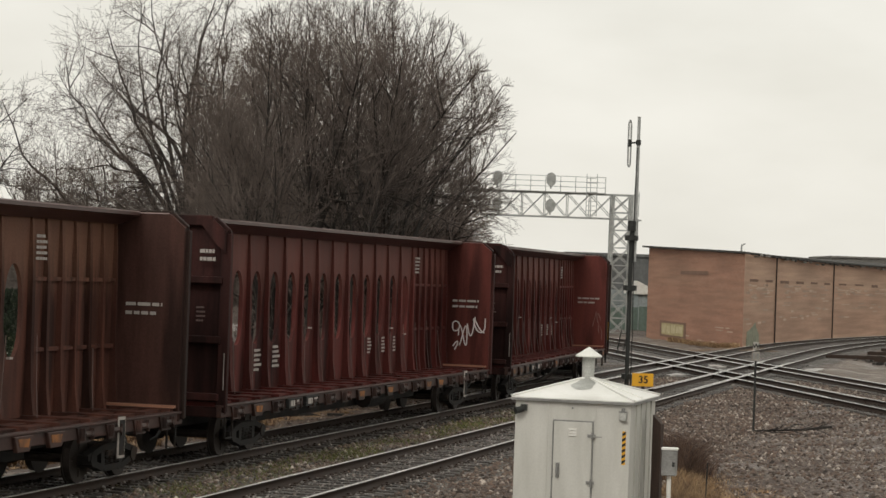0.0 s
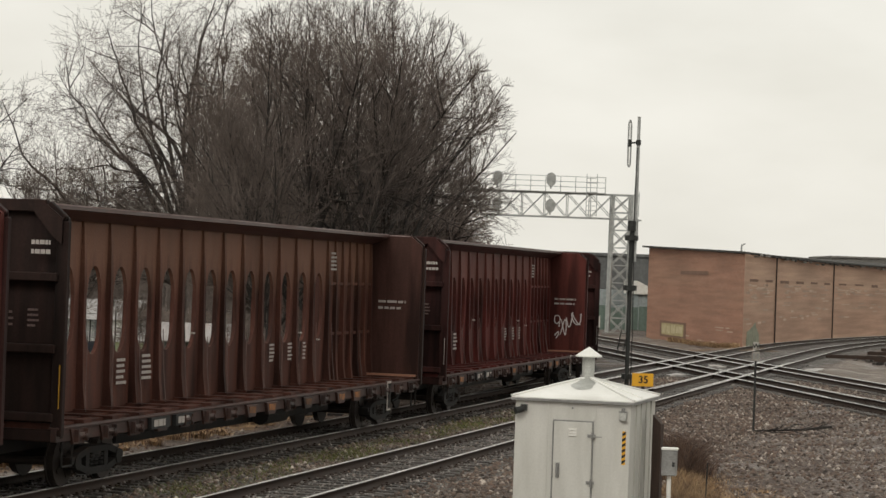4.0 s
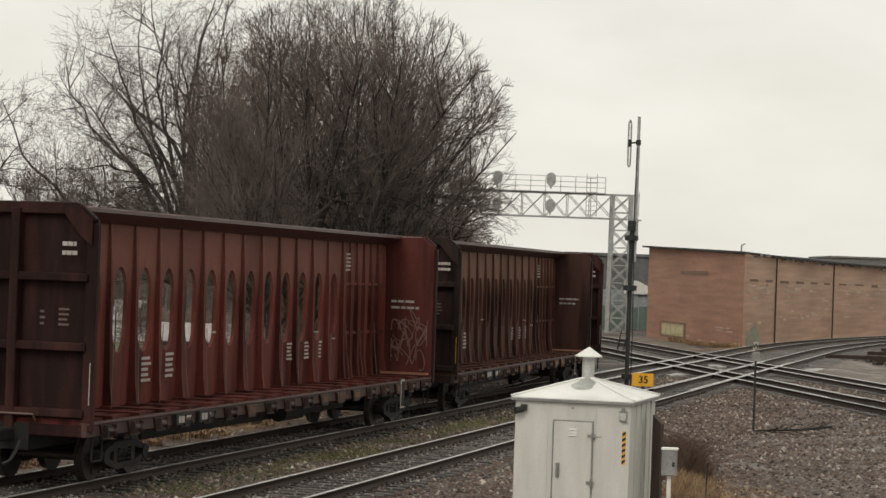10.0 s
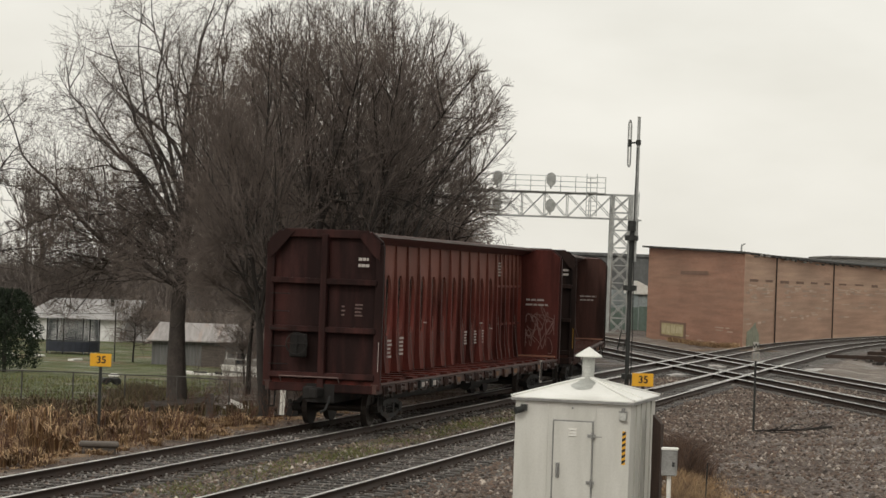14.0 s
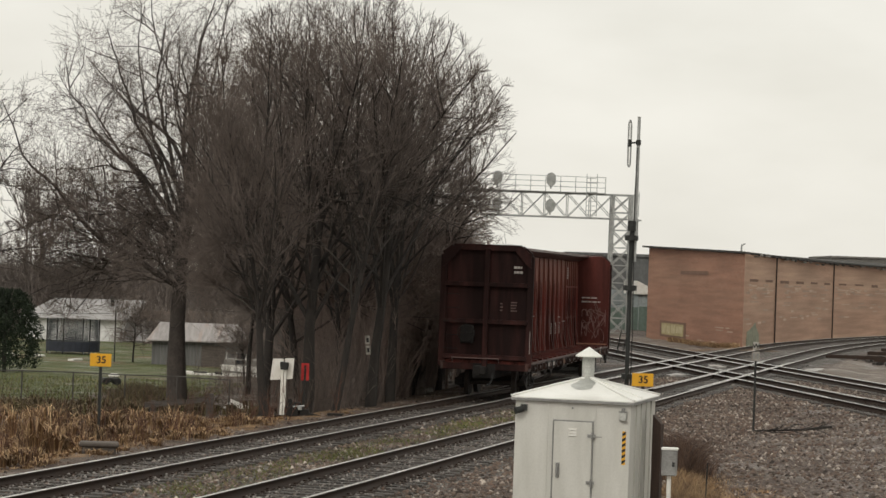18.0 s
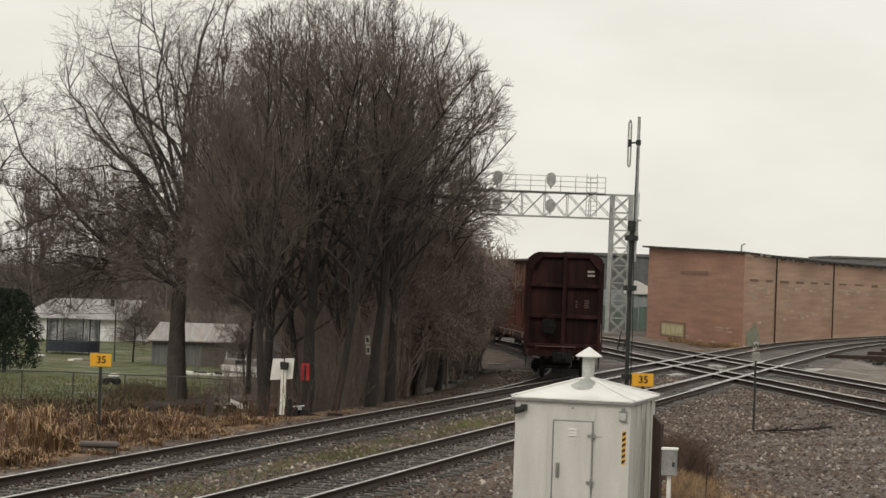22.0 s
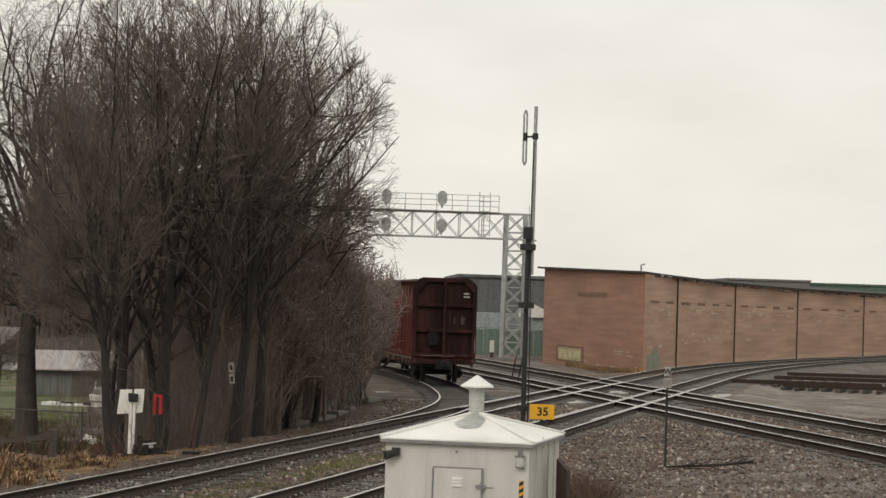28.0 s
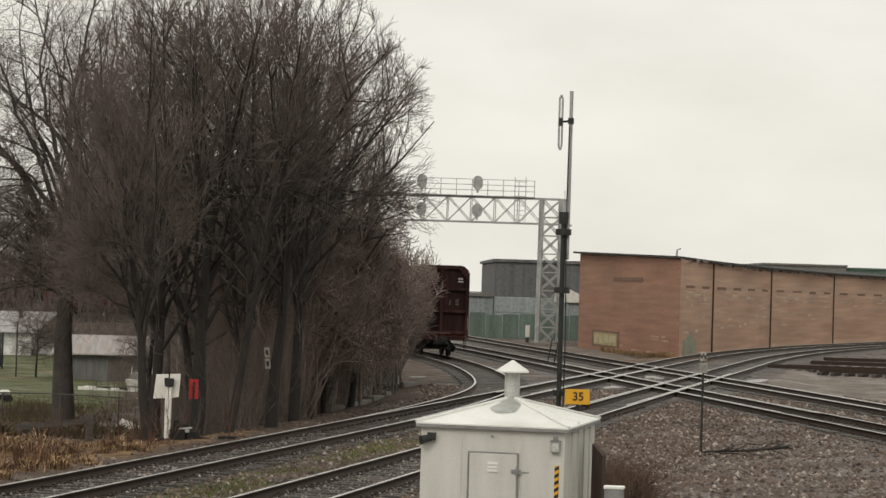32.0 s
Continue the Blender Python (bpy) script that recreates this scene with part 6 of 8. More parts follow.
    fr = Shape()
    for a, b in (((dx0 - 0.015, -0.012, 0.14), (dx0 - 0.015, -0.012, dz)), ((dx1 + 0.015, -0.012, 0.14), (dx1 + 0.015, -0.012, dz)), ((dx0 - 0.02, -0.012, dz + 0.012), (dx1 + 0.02, -0.012, dz + 0.012))):
        fr.beam(a, b, 0.018, 0.026)
    part("door_frame", fr, MAT["grey_metal"], door)
    part("handle", Shape().box(dx0 + 0.05, -0.055, 1.08, dx0 + 0.11, -0.03, 1.32).beam((dx0 + 0.08, -0.07, 1.13), (dx0 + 0.09, -0.07, 1.27), 0.025), MAT["grey_metal"], door, "grey latch handle", 0.005)
    for z in (h - 0.56, 1.02):
        part("hinge", Shape().box(dx1 - 0.07, -0.05, z - 0.025, dx1 + 0.06, -0.028, z + 0.025).tube((dx1 + 0.01, -0.055, z - 0.06), (dx1 + 0.01, -0.055, z + 0.06), 0.018), MAT["grey_metal"], door, "steel strap hinge")
    lv = part("louvre", Shape().box(dx0 + 0.24, -0.036, dz - 0.24, dx0 + 0.38, -0.03, dz - 0.1), MAT["white"], door, "small louvred vent")
    for z in (0.0, 0.045, 0.09):
        part("slat", Shape().box(dx0 + 0.25, -0.05, dz - 0.228 + z, dx0 + 0.37, -0.034, dz - 0.208 + z), MAT["hut_roof"], lv)
    # front fittings
    lamp = part("flood_lamp", Shape().tube((-w + 0.14, -0.05, h - 0.17), (-w + 0.03, -0.14, h - 0.2), 0.045, 0.06, n=12).box(-w + 0.1, -0.08, h - 0.2, -w + 0.2, 0.0, h - 0.1), MAT["dark_metal"], t, "dark tilted floodlight")
    box = part("junction_box", Shape().box(-0.17, -0.09, h - 0.29, -0.06, 0.0, h - 0.15), MAT["hut_vent"], t, "small grey-white electrical box", 0.01)
    part("box_hood", Shape().box(-0.18, -0.1, h - 0.15, -0.05, 0.0, h - 0.135).tube((-0.115, -0.05, h - 0.135), (-0.115, -0.05, h - 0.08), 0.03), MAT["grey_metal"], box)
    part("bolt", Shape().tube((-w / 2, -0.03, h - 0.12), (-w / 2, 0.0, h - 0.12), 0.018), MAT["grey_metal"], t)
    strip = part("hazard_strip", Shape().box(-0.125, -0.008, h - 1.0, -0.065, 0.0, h - 0.46), MAT["sign_yellow"], t, "yellow and black striped warning strip")
    for k in range(6):
        z = h - 0.99 + k * 0.09
        part("stripe", Shape().add([(-0.125, -0.012, z), (-0.065, -0.012, z + 0.035), (-0.065, -0.012, z + 0.08), (-0.125, -0.012, z + 0.045), (-0.125, -0.007, z), (-0.065, -0.007, z + 0.035), (-0.065, -0.007, z + 0.08), (-0.125, -0.007, z + 0.045)],
                                  [(0, 1, 2, 3), (7, 6, 5, 4), (0, 4, 5, 1), (2, 6, 7, 3)]), MAT["black"], strip)
    part("nameplate", Shape().box(-0.56, -0.006, h - 0.58, -0.46, 0.0, h - 0.565), MAT["grey_metal"], t)
    # behind it on the far side: a dark panel
    q = thing("board_post", pose(3.6, 38.9, -0.55, 0, 0, ang), "tall dark brown timber board beside the hut", "board")
    part("timber", Shape().add([(0, 0, 0), (0.16, -0.1, 0), (0.16, -0.1, 1.95), (0, 0, 2.1), (0.02, 0.16, 0), (0.18, 0.06, 0), (0.18, 0.06, 1.95), (0.02, 0.16, 2.1)],
                              [(0, 1, 2, 3), (5, 4, 7, 6), (4, 0, 3, 7), (1, 5, 6, 2), (3, 2, 6, 7), (4, 5, 1, 0)]), MAT["dark_brown"], q)
    return t


hut()


def meter_box():
    t = thing("meter_box", pose(3.71, 37.0, -0.2, 0, 0, -10), "grey electrical box on a white post beside the hut", "electrical box")
    part("post", Shape().tube((0, 0.05, -0.4), (0, 0.05, 1.0), 0.035, n=12), MAT["white"], t, "white pipe post")
    b = part("box", Shape().box(-0.12, -0.06, 0.9, 0.12, 0.12, 1.32), MAT["grey_metal"], t, "grey metal box", 0.012)
    part("lid", Shape().box(-0.13, -0.075, 1.31, 0.13, 0.13, 1.345), MAT["hut_roof"], b, "pale rain hood", 0.006)
    part("latch", Shape().box(0.05, -0.075, 1.05, 0.09, -0.055, 1.12), MAT["dark_metal"], b)


meter_box()


# ---- radio mast and the speed signs ----
def letter_plate(text, size, mat, parent, at, label=""):
    """Letters of the built-in font, made solid."""
    cu = bpy.data.curves.new("text_form", "FONT")
    cu.body, cu.size, cu.extrude, cu.offset = text, size, 0.002, size * 0.02
    cu.align_x, cu.align_y = "CENTER", "CENTER"
    tmp = bpy.data.objects.new("text_form", cu)
    scene.collection.objects.link(tmp)
    me = bpy.data.meshes.new_from_object(tmp.evaluated_get(bpy.context.evaluated_depsgraph_get()))
    bpy.data.objects.remove(tmp)
    me.materials.clear()
    me.materials.append(mat)
    ob = part("numerals" if text.isdigit() else "letter", me, None, parent, label)
    ob.matrix_basis = at
    return ob


def speed_sign(x, y, z, turn, post_to, post_x=0.0):
    t = thing("speed_sign", pose(x, y, 0, 0, 0, turn), "yellow speed sign reading 35 on a dark post", "sign", "speed signs")
    p = part("post", Shape().box(post_x - 0.035, 0.0, post_to, post_x + 0.035, 0.05, z - 0.12), MAT["dark_metal"], t, "dark steel post")
    s = part("plate", Shape().box(-0.25, -0.02, z - 0.15, 0.24, 0.0, z + 0.15), MAT["sign_yellow"], t, "yellow metal plate", 0.006)
    letter_plate("35", 0.23, MAT["black"], s, pose(0.01, -0.026, z, 90, 0, 0), "black numerals")


speed_sign(-7.83, 54.0, 1.5, 4, -0.4)
speed_sign(4.71, 53.7, 1.5, -4, -0.45)


def mast():
    x, y = 4.36, 54.0
    t = thing("radio_mast", pose(x, y, gz_at(x, y) - 0.05), "slender grey radio mast with a folded aerial", "radio mast")
    z1 = 5.0 + 0.45
    part("base_pole", Shape().tube((0, 0, 0), (0, 0, z1), 0.052, 0.05, n=14), MAT["dark_metal"], t, "thick dark lower pole")
    for z, r in ((z1, 0.1), (z1 - 0.12, 0.1), (z1 - 0.34, 0.16), (3.95, 0.16), (1.9, 0.13)):
        part("collar", Shape().tube((0, 0, z - 0.07), (0, 0, z + 0.05), r, n=14), MAT["dark_metal"], t, "dark clamp collar")
    top = 7.45 + 0.47
    up = part("upper_pole", Shape().tube((0.085, 0, z1 - 0.9), (0.085, 0, top), 0.04, 0.036, n=12), MAT["galv"], t, "thin grey upper pole")
    a = part("aerial", Shape().line([(-0.12, 0, top - 0.08), (-0.15, 0, top - 0.16), (-0.15, 0, top - 1.1), (-0.12, 0, top - 1.18), (-0.09, 0, top - 1.1), (-0.09, 0, top - 0.16), (-0.12, 0, top - 0.08)], 0.022, 6), MAT["galv"], t, "folded dipole aerial loop")
    part("bracket", Shape().tube((-0.14, 0, top - 0.62), (0.085, 0, top - 0.6), 0.022).tube((-0.12, 0, top - 0.7), (-0.12, 0, top - 0.54), 0.045).tube((0.085, 0, top - 0.66), (0.085, 0, top - 0.54), 0.06), MAT["dark_metal"], a)
    part("cable", Shape().line([(0.05, -0.08, top - 0.7), (0.04, -0.07, z1), (0.09, -0.08, 3.0), (0.08, -0.08, 0.3)], 0.012, 5), MAT["black"], t)


mast()


# ---- whistle post ----
def whistle_post():
    x, y = 9.1, 67.0
    t = thing("whistle_post", pose(x, y, gz_at(x, y) - 0.1, 0, 0, -7), "dark steel post with white whistle plates on the gravel", "track sign")
    part("post", Shape().box(-0.03, -0.02, 0, 0.03, 0.02, 2.4), MAT["dark_metal"], t)
    a = part("plate", Shape().box(-0.09, -0.035, 2.42, 0.09, -0.02, 2.66), MAT["old_white"], t, "white plate with a black letter", 0.01)
    letter_plate("W", 0.2, MAT["black"], a, pose(0, -0.04, 2.54, 90, 0, 0))
    b = part("plate", Shape().box(-0.11, -0.035, 2.12, 0.11, -0.02, 2.38), MAT["old_white"], t, "weathered white plate")
    part("mark", Shape().box(-0.08, -0.042, 2.17, -0.02, -0.036, 2.33).box(0.02, -0.042, 2.17, 0.08, -0.036, 2.33), MAT["grey_metal"], b)


whistle_post()


# ---- signal bridge ----
def signal_bridge():
    t = thing("signal_bridge", pose(13.68, 180.0, -0.5, 0, 0, 2), "grey lattice steel cantilever signal bridge over the tracks", "signal bridge")
    w, top = 0.72, 10.85
    legs = [(-w, -w), (w, -w), (w, w), (-w, w)]
    for x, y in legs:
        part("tower_leg", Shape().beam((x * 1.1, y * 1.1, 0), (x, y, top), 0.17), MAT["bridge_steel"], t)
    n = 8
    for k in range(n):
        z0, z1 = k * top / n, (k + 1) * top / n
        for (xa, ya), (xb, yb) in zip(legs, legs[1:] + legs[:1]):
            s = Shape().beam((xa, ya, z0), (xb, yb, z1), 0.075).beam((xb, yb, z0), (xa, ya, z1), 0.075).beam((xa, ya, z1), (xb, yb, z1), 0.08)
            part("tower_brace", s, MAT["bridge_steel"], t)
    part("footing", Shape().box(-1.1, -1.1, -0.3, 1.1, 1.1, 0.25), MAT["concrete"], t, "concrete footing", 0.04)
    zt, zb, far = top, top - 1.85, -13.5
    for y in (-w, w):
        for z in (zt, zb):
            part("truss_chord", Shape().beam((far, y, z), (w, y, z), 0.11), MAT["bridge_steel"], t)
    k = 0
    x = -w
    while x > far:
        x2 = max(far, x - 1.75)
        for y in (-w, w):
            part("truss_web", Shape().beam((x, y, zt), (x, y, zb), 0.06), MAT["bridge_steel"], t)
            part("truss_web", Shape().beam((x, y, zb), (x2, y, zt), 0.05), MAT["bridge_steel"], t)
            part("truss_web", Shape().beam((x, y + 0.05, zt), (x2, y + 0.05, zb), 0.05), MAT["bridge_steel"], t)
        part("truss_web", Shape().beam((x, -w, zb), (x2, w, zb), 0.06), MAT["bridge_steel"], t)
        part("truss_web", Shape().beam((x, -w, zt), (x2, w, zt), 0.06), MAT["bridge_steel"], t)
        x, k = x2, k + 1
    part("walkway", Shape().box(far, -w - 0.75, zt + 0.02, -1.4, -w + 0.1, zt + 0.07), MAT["bridge_steel"], t, "grated walkway")
    for k in range(11):
        x = -1.45 - k * 1.15
        part("railing_post", Shape().beam((x, -w - 0.72, zt + 0.05), (x, -w - 0.72, zt + 1.25), 0.05), MAT["bridge_steel"], t)
    for z in (0.45, 0.85, 1.25):
        part("railing", Shape().beam((far, -w - 0.72, zt + z), (-1.4, -w - 0.72, zt + z), 0.045), MAT["bridge_steel"], t)
    for x in (-2.1, -2.9):
        part("ladder_rail", Shape().beam((x, -w - 0.8, zb + 0.1), (x, -w - 0.8, zt + 1.5), 0.05), MAT["bridge_steel"], t)
    for k in range(9):
        part("ladder_rung", Shape().beam((-2.1, -w - 0.8, zb + 0.2 + k * 0.35), (-2.9, -w - 0.8, zb + 0.2 + k * 0.35), 0.04), MAT["bridge_steel"], t)
    for x in (-5.65, -9.75):
        for z, h in ((zt + 0.98, 0.62), (zt - 1.05, 0.55)):
            hd = thing_part_head(t, x, z, h, w)
    part("equipment_case", Shape().box(0.9, -0.4, zb - 1.6, 1.3, 0.4, zb + 0.1), MAT["grey_metal"], t, "grey case on the tower's side", 0.03)
    part("tower_ladder", Shape().beam((1.0, -0.3, 0), (1.0, -0.3, zt), 0.05).beam((1.0, 0.15, 0), (1.0, 0.15, zt + 0.7), 0.05).beam((1.3, -0.3, zt - 1.6), (1.3, -0.3, zt + 0.3), 0.05), MAT["bridge_steel"], t)
    part("tower_platform", Shape().box(0.7, -0.7, zt - 0.03, 1.3, 0.7, zt + 0.04).box(0.7, -0.7, zb - 0.1, 1.5, 0.7, zb), MAT["bridge_steel"], t)


def thing_part_head(t, x, z, h, w):
    y = -w - 0.95
    back = Shape()
    n = 20
    out = [(x + 0.36 * math.cos(q), z + (h * 0.55) * math.copysign(1, math.sin(q)) * 0.45 + 0.36 * math.sin(q)) for q in (2 * math.pi * i / n for i in range(n))]
    back.add([(a, yy, b) for yy in (y, y + 0.06) for a, b in out], [tuple(range(n)), tuple(range(2 * n - 1, n - 1, -1))] + [(i, n + i, n + (i + 1) % n, (i + 1) % n) for i in range(n)])
    hd = part("signal_head", back, MAT["signal_grey"], t, "grey rounded signal backboard")
    part("head_case", Shape().box(x - 0.18, y + 0.05, z - h * 0.6, x + 0.18, y + 0.4, z + h * 0.6), MAT["signal_grey"], hd, bevel=0.04)
    part("head_bracket", Shape().tube((x, y + 0.2, z - h * 0.6), (x, y + 0.2, z - h * 0.6 - 0.35), 0.08), MAT["bridge_steel"], hd)
    return hd


signal_bridge()


# ---- switch stand, marker and plates beside the train's track ----
def switch_stand():
    x, y = -4.25, 64.0
    t = thing("switch_stand", pose(x, y, gz_at(x, y), 0, 0, -4), "white switch stand with a large white target plate", "switch stand")
    part("post", Shape().box(-0.075, -0.05, 0, 0.0, 0.05, 1.3).box(0.012, -0.05, 0, 0.075, 0.05, 1.34), MAT["white"], t, "white painted double post", 0.008)
    part("stay", Shape().box(-0.16, 0.12, 0, -0.11, 0.17, 1.1), MAT["timber"], t, "weathered timber stay", 0.006)
    part("base", Shape().box(-0.22, -0.16, -0.1, 0.85, 0.3, 0.06), MAT["iron"], t, "dark timber base", 0.02)
    upright = Matrix(((1, 0, 0, 0), (0, 0, 1, 0), (0, 1, 0, 0), (0, 0, 0, 1)))
    for ring in ([(-0.38, 1.0), (-0.06, 1.02), (-0.02, 1.6), (-0.32, 1.59)], [(0.0, 1.02), (0.24, 1.06), (0.27, 1.62), (0.02, 1.61)]):
        part("target", Shape().prism(ring, 0.06, 0.085, upright), MAT["white"], t, "white target plate", 0.006)
    part("lamp_head", Shape().prism([(-0.08, 1.31), (0.11, 1.3), (0.13, 1.5), (-0.1, 1.52)], -0.12, 0.06, upright), MAT["black"], t, "black lamp head", 0.015)
    mach = Shape().box(0.08, -0.2, 0.02, 0.46, 0.2, 0.3).box(0.2, -0.14, 0.28, 0.5, 0.12, 0.42).box(0.5, -0.16, 0.02, 0.72, 0.14, 0.24).box(1.25, -0.1, -0.02, 1.7, 0.12, 0.16).tube((0.2, 0, 0.3), (0.2, 0, 0.5), 0.06).tube((0.35, -0.1, 0.2), (0.85, -0.1, 0.08), 0.05).tube((0.72, -0.1, 0.1), (1.3, -0.1, 0.05), 0.035)
    part("mechanism", mach, MAT["iron"], t, "black cast switch mechanism", 0.02)
    part("lock", Shape().box(0.46, -0.22, 0.22, 0.56, -0.16, 0.3), MAT["galv"], t, "bright padlock", 0.01)
    part("lever", Shape().tube((0.3, -0.15, 0.3), (0.62, -0.16, 0.34), 0.025), MAT["galv"], t)
    part("throw_rod", Shape().tube((0.2, -0.1, 0.0), (3.0, -1.0, -0.1), 0.025), MAT["iron"], t)
    m = thing("red_marker", pose(-3.72, 64.8, gz_at(-3.72, 64.8)), "red marker plate on a dark post", "marker")
    part("post", Shape().box(-0.025, 0, 0, 0.025, 0.04, 1.0), MAT["dark_metal"], m)
    part("plate", Shape().box(-0.1, -0.03, 0.98, -0.02, 0.0, 1.44).box(0.04, -0.03, 0.98, 0.12, 0.0, 1.44).box(-0.1, -0.025, 1.4, 0.12, -0.005, 1.46), MAT["red"], m, "red slotted plate", 0.006)


switch_stand()
plates = thing("tree_plates", pose(-2.1, 69.25, 1.3, 0, -6, 0), "two small white plates with dark marks nailed to a tree", "sign")
for z in (0.0, 0.3):
    p = part("plate", Shape().box(-0.07, -0.02, z, 0.07, 0.0, z + 0.27), MAT["old_white"], plates, bevel=0.01)
    part("mark", Shape().box(-0.032, -0.026, z + 0.07, 0.036, -0.021, z + 0.2), MAT["black"], p)

# ---- garden beyond the trees ----
def house():
    t = thing("white_house", pose(-31.2, 200.0, -3.75), "low white house with a pale grey shingle roof", "house")
    part("wall", Shape().box(-4.4, 0, 0, 3.9, 7, 2.65), MAT["house_white"], t, "white siding", 0.02)
    part("roof", Shape().add([(-4.9, -0.6, 2.55), (4.3, -0.6, 2.55), (4.3, 7.6, 2.55), (-4.9, 7.6, 2.55), (-2.6, 3.5, 4.25), (5.6, 3.5, 4.3), (4.3, -0.6, 2.62), (-4.9, -0.6, 2.62)],
                             [(3, 2, 1, 0), (7, 6, 5, 4), (2, 3, 4, 5), (3, 0, 7, 4), (1, 2, 5, 6), (0, 1, 6, 7)]), MAT["shingle"], t, "pale grey shingle roof")
    for k in range(9):
        part("siding_board", Shape().box(-4.41, -0.03, 0.2 + k * 0.27, 3.91, -0.002, 0.24 + k * 0.27), MAT["house_white"], t)
    part("flue", Shape().tube((2.7, 2.2, 3.4), (2.7, 2.2, 4.6), 0.18), MAT["dark_metal"], t, "dark metal flue")
    g = thing("garage_wing", pose(-26.0, 201.0, -3.65), "pale low garage with a grey sloping roof", "garage")
    part("wall", Shape().box(-1.2, 0, 0, 2.2, 5, 0.8), MAT["house_white"], g)
    part("roof", Shape().add([(-1.5, -0.4, 0.75), (2.6, -0.4, 0.7), (2.6, 5.4, 0.7), (-1.5, 5.4, 0.75), (-1.4, 2.4, 2.6), (1.6, 2.4, 2.5)], [(3, 2, 1, 0), (0, 1, 5, 4), (2, 3, 4, 5), (3, 0, 4), (1, 2, 5)]), MAT["shingle"], g, "pale grey shingle roof")


house()


def trampoline():
    x, y = -25.95, 165.0
    t = thing("trampoline", pose(x, y, gz_at(x, y)), "round trampoline with a dark safety net on the lawn", "trampoline")
    r, n = 1.85, 28
    ring = lambda rad, z: [(rad * math.cos(2 * math.pi * i / n), rad * math.sin(2 * math.pi * i / n), z) for i in range(n)]
    quads = [(i, (i + 1) % n, n + (i + 1) % n, n + i) for i in range(n)]
    part("bed", Shape().add(ring(r, 0.82) + ring(r, 0.86), [tuple(range(n - 1, -1, -1)), tuple(range(n, 2 * n))] + quads), MAT["rubber"], t)
    part("skirt", Shape().add(ring(r + 0.03, 0.2) + ring(r + 0.06, 0.9), quads), MAT["mat_blue"], t, "dark skirt")
    net = Shape()
    for i in range(0, n):
        a = 2 * math.pi * i / n
        net.tube(((r - 0.05) * math.cos(a), (r - 0.05) * math.sin(a), 0.85), ((r - 0.05) * math.cos(a), (r - 0.05) * math.sin(a), 2.45), 0.01, n=3)
    for k in range(20):
        z = 0.9 + k * 0.08
        p = ring(r - 0.05, z)
        for a, b in zip(p, p[1:] + p[:1]):
            net.tube(a, b, 0.022, n=3)
    tagged(part("net", net, MAT["net"], t, "dark fine net"), kind="stuff")
    for k in range(6):
        a = k * math.pi / 3 + 0.3
        part("net_post", Shape().tube((r * math.cos(a), r * math.sin(a), 0.0), (r * math.cos(a), r * math.sin(a), 2.5), 0.045, n=8), MAT["rubber"], t)
    for k in range(4):
        a = k * math.pi / 2 + 0.6
        part("leg", Shape().tube((r * 0.95 * math.cos(a), r * 0.95 * math.sin(a), 0.0), (r * 0.95 * math.cos(a), r * 0.95 * math.sin(a), 0.85), 0.03), MAT["galv"], t)


trampoline()


def shed():
    t = thing("garden_shed", pose(-15.4, 147.0, -3.2), "grey garden shed with a pale metal roof", "shed")
    part("wall", Shape().box(-2.75, 0.1, 0, 2.85, 4.2, 2.2), MAT["shed_wall"], t, "weathered grey boards", 0.02)
    for k in range(13):
        part("wall_batten", Shape().box(-2.72 + k * 0.45, 0.06, 0, -2.68 + k * 0.45, 0.12, 2.2), MAT["shed_wall"], t)
    part("roof", Shape().add([(-3.05, -0.35, 2.12), (3.1, -0.35, 2.16), (3.1, 4.5, 2.16), (-3.05, 4.5, 2.12), (-2.5, 2.1, 3.28), (2.5, 2.1, 3.3), (-3.05, -0.35, 2.2), (3.1, -0.35, 2.24)], [(3, 2, 1, 0), (0, 1, 7, 6), (6, 7, 5, 4), (2, 3, 4, 5), (3, 0, 6, 4), (1, 2, 5, 7)]), MAT["shed_roof"], t, "pale patchy metal roof")
    part("door", Shape().box(0.4, 0.05, 0, 1.9, 0.1, 1.95), MAT["timber"], t, "weathered board door")


shed()


